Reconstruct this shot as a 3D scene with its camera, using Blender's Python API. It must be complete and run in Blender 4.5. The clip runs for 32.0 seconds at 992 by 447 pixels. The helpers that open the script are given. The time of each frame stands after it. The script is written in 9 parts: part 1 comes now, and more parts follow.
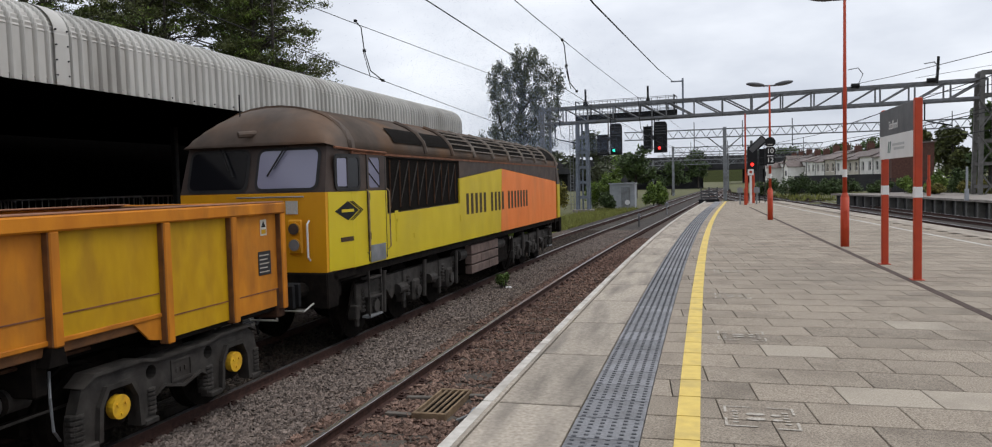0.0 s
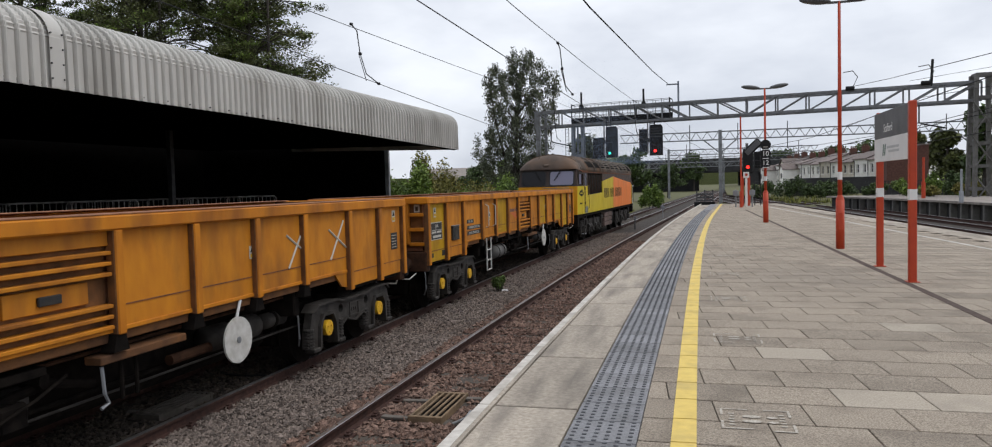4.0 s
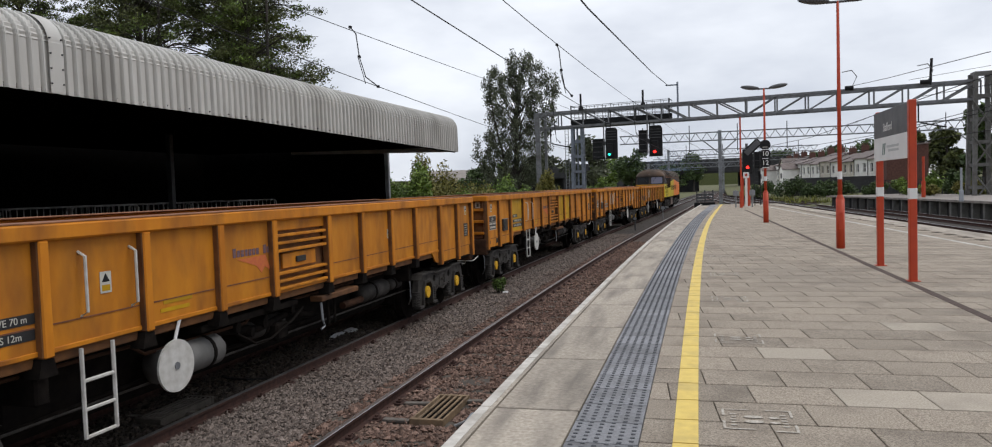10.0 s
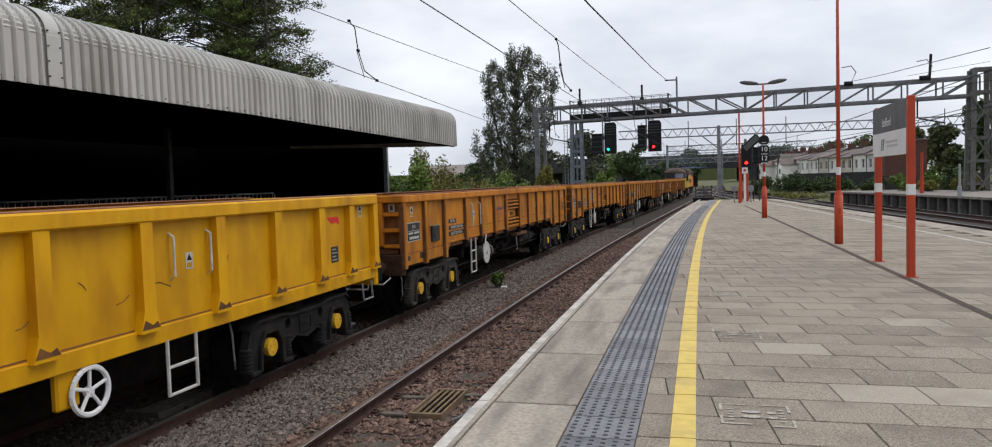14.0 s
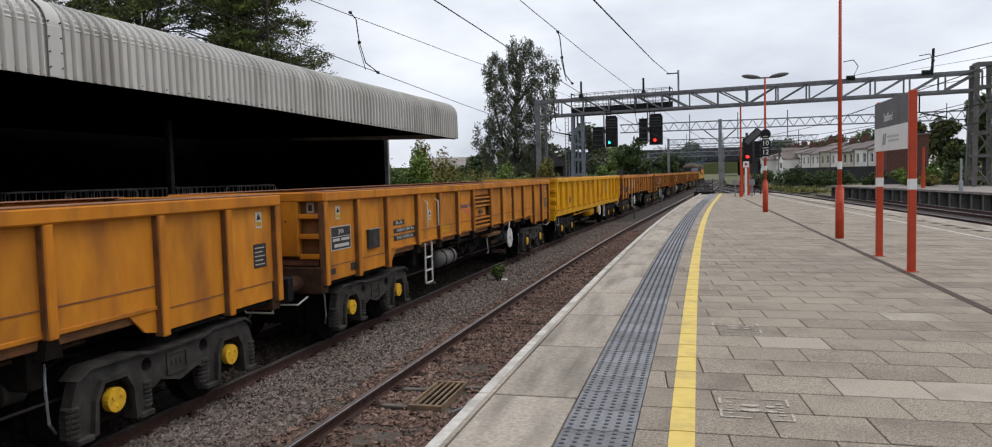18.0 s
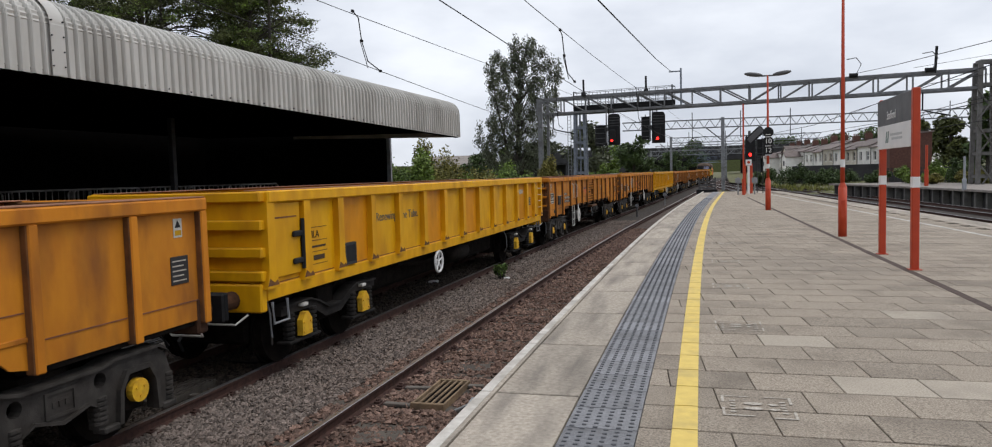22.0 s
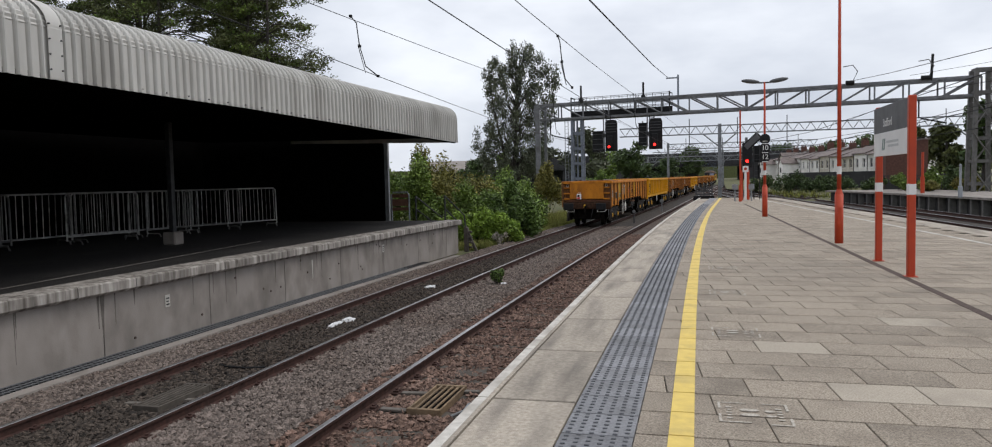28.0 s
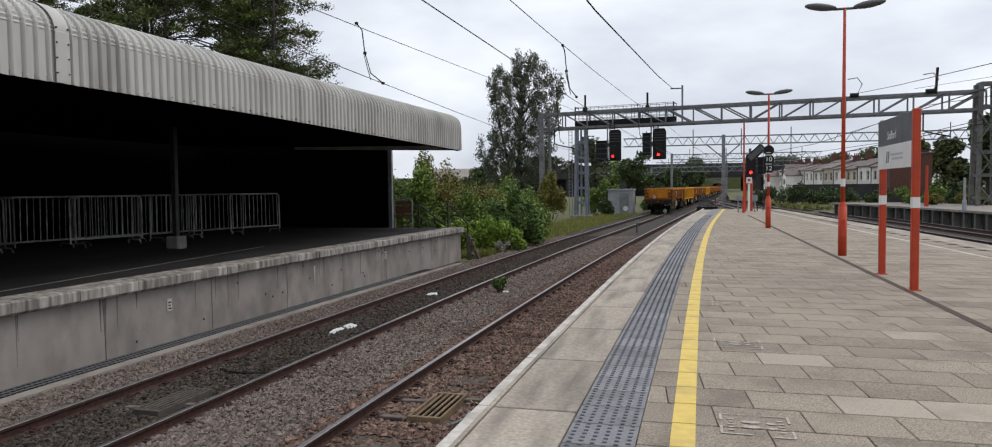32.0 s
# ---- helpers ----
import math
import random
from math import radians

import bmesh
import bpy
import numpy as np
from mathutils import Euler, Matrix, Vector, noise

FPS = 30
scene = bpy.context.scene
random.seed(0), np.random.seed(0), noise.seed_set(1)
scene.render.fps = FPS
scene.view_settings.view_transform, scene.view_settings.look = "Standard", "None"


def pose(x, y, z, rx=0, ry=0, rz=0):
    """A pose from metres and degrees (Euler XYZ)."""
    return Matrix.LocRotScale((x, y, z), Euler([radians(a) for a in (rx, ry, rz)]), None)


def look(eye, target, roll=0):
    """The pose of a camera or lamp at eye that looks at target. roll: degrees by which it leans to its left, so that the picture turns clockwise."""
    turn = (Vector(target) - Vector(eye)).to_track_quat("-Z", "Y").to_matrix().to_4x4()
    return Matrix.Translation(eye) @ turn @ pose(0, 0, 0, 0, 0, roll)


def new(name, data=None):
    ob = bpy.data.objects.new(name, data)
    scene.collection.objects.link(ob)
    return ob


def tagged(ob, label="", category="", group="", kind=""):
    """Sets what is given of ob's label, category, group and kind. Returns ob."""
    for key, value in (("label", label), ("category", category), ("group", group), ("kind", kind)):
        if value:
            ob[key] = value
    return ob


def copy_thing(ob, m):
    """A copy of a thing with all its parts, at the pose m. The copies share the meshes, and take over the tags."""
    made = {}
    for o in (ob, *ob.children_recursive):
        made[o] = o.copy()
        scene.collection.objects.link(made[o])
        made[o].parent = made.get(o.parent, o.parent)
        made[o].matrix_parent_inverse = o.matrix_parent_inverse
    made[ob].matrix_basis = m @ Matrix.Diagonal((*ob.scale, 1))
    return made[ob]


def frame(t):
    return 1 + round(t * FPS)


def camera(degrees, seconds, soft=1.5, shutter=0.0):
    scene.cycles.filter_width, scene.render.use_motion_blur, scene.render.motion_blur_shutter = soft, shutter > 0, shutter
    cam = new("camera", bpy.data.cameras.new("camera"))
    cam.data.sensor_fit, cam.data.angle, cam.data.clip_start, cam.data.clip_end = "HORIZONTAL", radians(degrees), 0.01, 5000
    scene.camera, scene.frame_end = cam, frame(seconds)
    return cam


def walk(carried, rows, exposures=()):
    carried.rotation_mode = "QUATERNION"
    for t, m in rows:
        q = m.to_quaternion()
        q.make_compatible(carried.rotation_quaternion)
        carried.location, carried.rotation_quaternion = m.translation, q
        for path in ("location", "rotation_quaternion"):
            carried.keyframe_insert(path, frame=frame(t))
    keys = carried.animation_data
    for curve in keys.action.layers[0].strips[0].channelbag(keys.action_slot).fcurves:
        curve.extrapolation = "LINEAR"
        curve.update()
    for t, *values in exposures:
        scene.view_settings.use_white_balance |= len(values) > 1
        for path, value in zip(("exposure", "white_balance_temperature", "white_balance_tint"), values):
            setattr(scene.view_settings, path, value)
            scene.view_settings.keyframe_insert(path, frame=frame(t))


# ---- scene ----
EYE = (0.0, 0.0, 1.658)
cam = camera(66.7, 32.0, soft=1.1)
PATH = [
    (0, (-2.598, 9.643, 1.138), -1.44),
    (0.5, (-2.534, 9.658, 1.109), -1.45),
    (1, (-2.527, 9.658, 1.084), -1.30),
    (1.5, (-2.552, 9.652, 1.091), -1.23),
    (2, (-2.564, 9.651, 1.124), -1.41),
    (2.5, (-2.552, 9.654, 1.130), -1.35),
    (3, (-2.515, 9.666, 1.166), -1.38),
    (3.5, (-2.539, 9.660, 1.175), -1.46),
    (5.5, (-2.548, 9.657, 1.160), -1.62),
    (6, (-2.537, 9.659, 1.142), -1.52),
    (6.5, (-2.542, 9.658, 1.150), -1.57),
    (7, (-2.540, 9.659, 1.152), -1.49),
    (7.5, (-2.541, 9.659, 1.165), -1.61),
    (8, (-2.557, 9.656, 1.186), -1.83),
    (8.5, (-2.533, 9.662, 1.171), -1.76),
    (9, (-2.531, 9.663, 1.189), -1.75),
    (9.5, (-2.503, 9.671, 1.202), -1.78),
    (10, (-2.550, 9.659, 1.202), -1.92),
    (10.5, (-2.546, 9.660, 1.209), -1.89),
    (11, (-2.564, 9.653, 1.170), -2.04),
    (11.5, (-2.523, 9.662, 1.124), -1.92),
    (12, (-2.537, 9.659, 1.143), -1.85),
    (12.5, (-2.529, 9.661, 1.136), -1.78),
    (13, (-2.548, 9.655, 1.130), -1.80),
    (13.5, (-2.508, 9.666, 1.135), -1.67),
    (14, (-2.533, 9.659, 1.130), -1.74),
    (14.5, (-2.544, 9.656, 1.119), -1.81),
    (16.5, (-2.531, 9.656, 1.056), -1.54),
    (17, (-2.546, 9.650, 1.032), -1.53),
    (17.5, (-2.553, 9.649, 1.039), -1.51),
    (18, (-2.543, 9.651, 1.035), -1.48),
    (18.5, (-2.556, 9.648, 1.046), -1.51),
    (19, (-2.550, 9.650, 1.037), -1.35),
    (19.5, (-2.577, 9.641, 1.018), -1.34),
    (20, (-2.549, 9.650, 1.041), -1.28),
    (20.5, (-2.562, 9.646, 1.029), -1.40),
    (21, (-2.566, 9.644, 1.024), -1.45),
    (21.5, (-2.582, 9.640, 1.020), -1.46),
    (22, (-2.574, 9.641, 1.014), -1.54),
    (22.5, (-2.567, 9.645, 1.032), -1.46),
    (23, (-2.566, 9.645, 1.032), -1.45),
    (23.5, (-2.577, 9.640, 1.008), -1.47),
    (24, (-2.586, 9.638, 1.013), -1.47),
    (24.5, (-2.559, 9.647, 1.029), -1.40),
    (25, (-2.565, 9.644, 1.015), -1.41),
    (25.5, (-2.530, 9.654, 1.026), -1.37),
    (27.5, (-2.535, 9.655, 1.070), -1.27),
    (28, (-2.536, 9.656, 1.085), -1.30),
    (28.5, (-2.524, 9.660, 1.097), -1.30),
    (29, (-2.531, 9.659, 1.118), -1.16),
    (29.5, (-2.530, 9.659, 1.100), -1.10),
    (30, (-2.526, 9.660, 1.116), -0.91),
    (30.5, (-2.529, 9.658, 1.084), -1.05),
    (31, (-2.526, 9.661, 1.118), -0.82),
    (31.5, (-2.577, 9.649, 1.145), -0.71),
    (32, (-2.572, 9.652, 1.194), -0.61),
]
walk(cam, [(t, look(EYE, target, roll)) for t, target, roll in PATH])

# ---- daylight: a bright overcast sky ----
world = bpy.data.worlds.new("overcast")
scene.world = world
world.use_nodes = True
wn, wl = world.node_tree.nodes, world.node_tree.links
wn.clear()
sky = wn.new("ShaderNodeTexSky")
sky.sky_type, sky.sun_disc = "NISHITA", False
sky.sun_elevation, sky.sun_rotation = radians(60), radians(74)
wco = wn.new("ShaderNodeTexCoord")
wmap = wn.new("ShaderNodeMapping")
wmap.inputs["Scale"].default_value = (1.0, 1.0, 2.6)
wnoise = wn.new("ShaderNodeTexNoise")
wnoise.inputs["Scale"].default_value, wnoise.inputs["Detail"].default_value = 2.2, 6.0
wnoise.inputs["Roughness"].default_value = 0.52
wramp = wn.new("ShaderNodeValToRGB")
wramp.color_ramp.elements[0].position, wramp.color_ramp.elements[0].color = 0.36, (5.05, 5.4, 6.2, 1)
wramp.color_ramp.elements[1].position, wramp.color_ramp.elements[1].color = 0.62, (8.3, 8.6, 9.2, 1)
wmix = wn.new("ShaderNodeMixRGB")
wmix.inputs[0].default_value = 0.93
wbg = wn.new("ShaderNodeBackground")
wbg.inputs[1].default_value = 0.10
wout = wn.new("ShaderNodeOutputWorld")
wl.new(wco.outputs["Generated"], wmap.inputs[0])
wl.new(wmap.outputs[0], wnoise.inputs["Vector"])
wl.new(wnoise.outputs[0], wramp.inputs[0])
wl.new(sky.outputs[0], wmix.inputs[1])
wl.new(wramp.outputs[0], wmix.inputs[2])
wl.new(wmix.outputs[0], wbg.inputs[0])
wl.new(wbg.outputs[0], wout.inputs[0])
sun = new("sun", bpy.data.lights.new("sun", "SUN"))
sun.data.energy, sun.data.angle, sun.data.color = 1.1, radians(35), (1.0, 0.965, 0.91)
sun.matrix_world = look((28, 8, 50), (0, 0, 0))
scene.view_settings.exposure = 0.26


# ---- materials ----
def surf(name, c1, c2, scale=4.0, rough=0.75, bump=0.15, bscale=60.0, metal=0.0, dirt=None, dscale=0.7, amount=0.35, rnd=0.0, island=0.0, streak=1.0, spec=0.4, along=1.0):
    """Two tones mixed by noise, an optional stain tone in larger patches, piece to piece variation, fine relief."""
    m = bpy.data.materials.new(name)
    m.use_nodes = True
    n, l = m.node_tree.nodes, m.node_tree.links
    p = n["Principled BSDF"]
    p.inputs["Metallic"].default_value = metal
    p.inputs["Specular IOR Level"].default_value = spec
    co = n.new("ShaderNodeTexCoord")
    info = n.new("ShaderNodeObjectInfo")
    geo = n.new("ShaderNodeNewGeometry")
    add = n.new("ShaderNodeVectorMath")
    add.operation = "MULTIPLY_ADD"
    add.inputs[1].default_value = (1, 1, 1)
    l.new(co.outputs["Object"], add.inputs[0])
    if rnd:
        jump = n.new("ShaderNodeVectorMath")
        jump.operation = "MULTIPLY"
        jump.inputs[1].default_value = (31.0, 47.0, 13.0)
        l.new(info.outputs["Random"], jump.inputs[0])
        l.new(jump.outputs[0], add.inputs[2])
    else:
        add.inputs[2].default_value = (0, 0, 0)
    stretch = n.new("ShaderNodeMapping")
    stretch.inputs["Scale"].default_value = (1, along, streak)
    l.new(add.outputs[0], stretch.inputs[0])

    def grain(s, detail, vec):
        t = n.new("ShaderNodeTexNoise")
        t.inputs["Scale"].default_value, t.inputs["Detail"].default_value = s, detail
        l.new(vec, t.inputs["Vector"])
        return t

    def ramp(src, a, b):
        r = n.new("ShaderNodeMapRange")
        r.inputs[1].default_value, r.inputs[2].default_value = a, b
        l.new(src, r.inputs[0])
        return r.outputs[0]

    fine = grain(scale, 8.0, stretch.outputs[0] if along == 1.0 else add.outputs[0])
    mix = n.new("ShaderNodeMixRGB")
    mix.inputs[1].default_value, mix.inputs[2].default_value = (*c1, 1), (*c2, 1)
    l.new(ramp(fine.outputs[0], 0.32, 0.68), mix.inputs[0])
    last = mix.outputs[0]
    if dirt:
        big = grain(dscale, 6.0, stretch.outputs[0])
        stain = n.new("ShaderNodeMixRGB")
        stain.inputs[2].default_value = (*dirt, 1)
        edge = n.new("ShaderNodeMath")
        edge.operation = "MULTIPLY"
        edge.inputs[1].default_value = min(1.0, amount * 2)
        l.new(ramp(big.outputs[0], 0.62 - amount * 0.4, 0.75), edge.inputs[0])
        l.new(edge.outputs[0], stain.inputs[0])
        l.new(last, stain.inputs[1])
        last = stain.outputs[0]
    if rnd or island:
        hsv = n.new("ShaderNodeHueSaturation")
        r = n.new("ShaderNodeMapRange")
        k = rnd or island
        r.inputs[3].default_value, r.inputs[4].default_value = 1 - k, 1 + k
        l.new(info.outputs["Random"] if rnd else geo.outputs["Random Per Island"], r.inputs[0])
        l.new(r.outputs[0], hsv.inputs["Value"])
        l.new(last, hsv.inputs["Color"])
        last = hsv.outputs[0]
    l.new(last, p.inputs["Base Color"])
    rr = n.new("ShaderNodeMapRange")
    rr.inputs[3].default_value, rr.inputs[4].default_value = max(0.05, rough - 0.12), min(1.0, rough + 0.12)
    l.new(fine.outputs[0], rr.inputs[0])
    l.new(rr.outputs[0], p.inputs["Roughness"])
    if bump:
        relief = grain(bscale, 4.0, add.outputs[0])
        b = n.new("ShaderNodeBump")
        b.inputs["Strength"].default_value, b.inputs["Distance"].default_value = bump, 0.01
        l.new(relief.outputs[0], b.inputs["Height"])
        l.new(b.outputs[0], p.inputs["Normal"])
    return m


def glow(name, colour, strength):
    m = bpy.data.materials.new(name)
    m.use_nodes = True
    p = m.node_tree.nodes["Principled BSDF"]
    p.inputs["Base Color"].default_value = (*colour, 1)
    p.inputs["Emission Color"].default_value = (*colour, 1)
    p.inputs["Emission Strength"].default_value = strength
    return m


def glass(name, colour, rough=0.05, spec=0.9):
    m = bpy.data.materials.new(name)
    m.use_nodes = True
    p = m.node_tree.nodes["Principled BSDF"]
    p.inputs["Base Color"].default_value = (*colour, 1)
    p.inputs["Roughness"].default_value, p.inputs["Specular IOR Level"].default_value = rough, spec
    return m


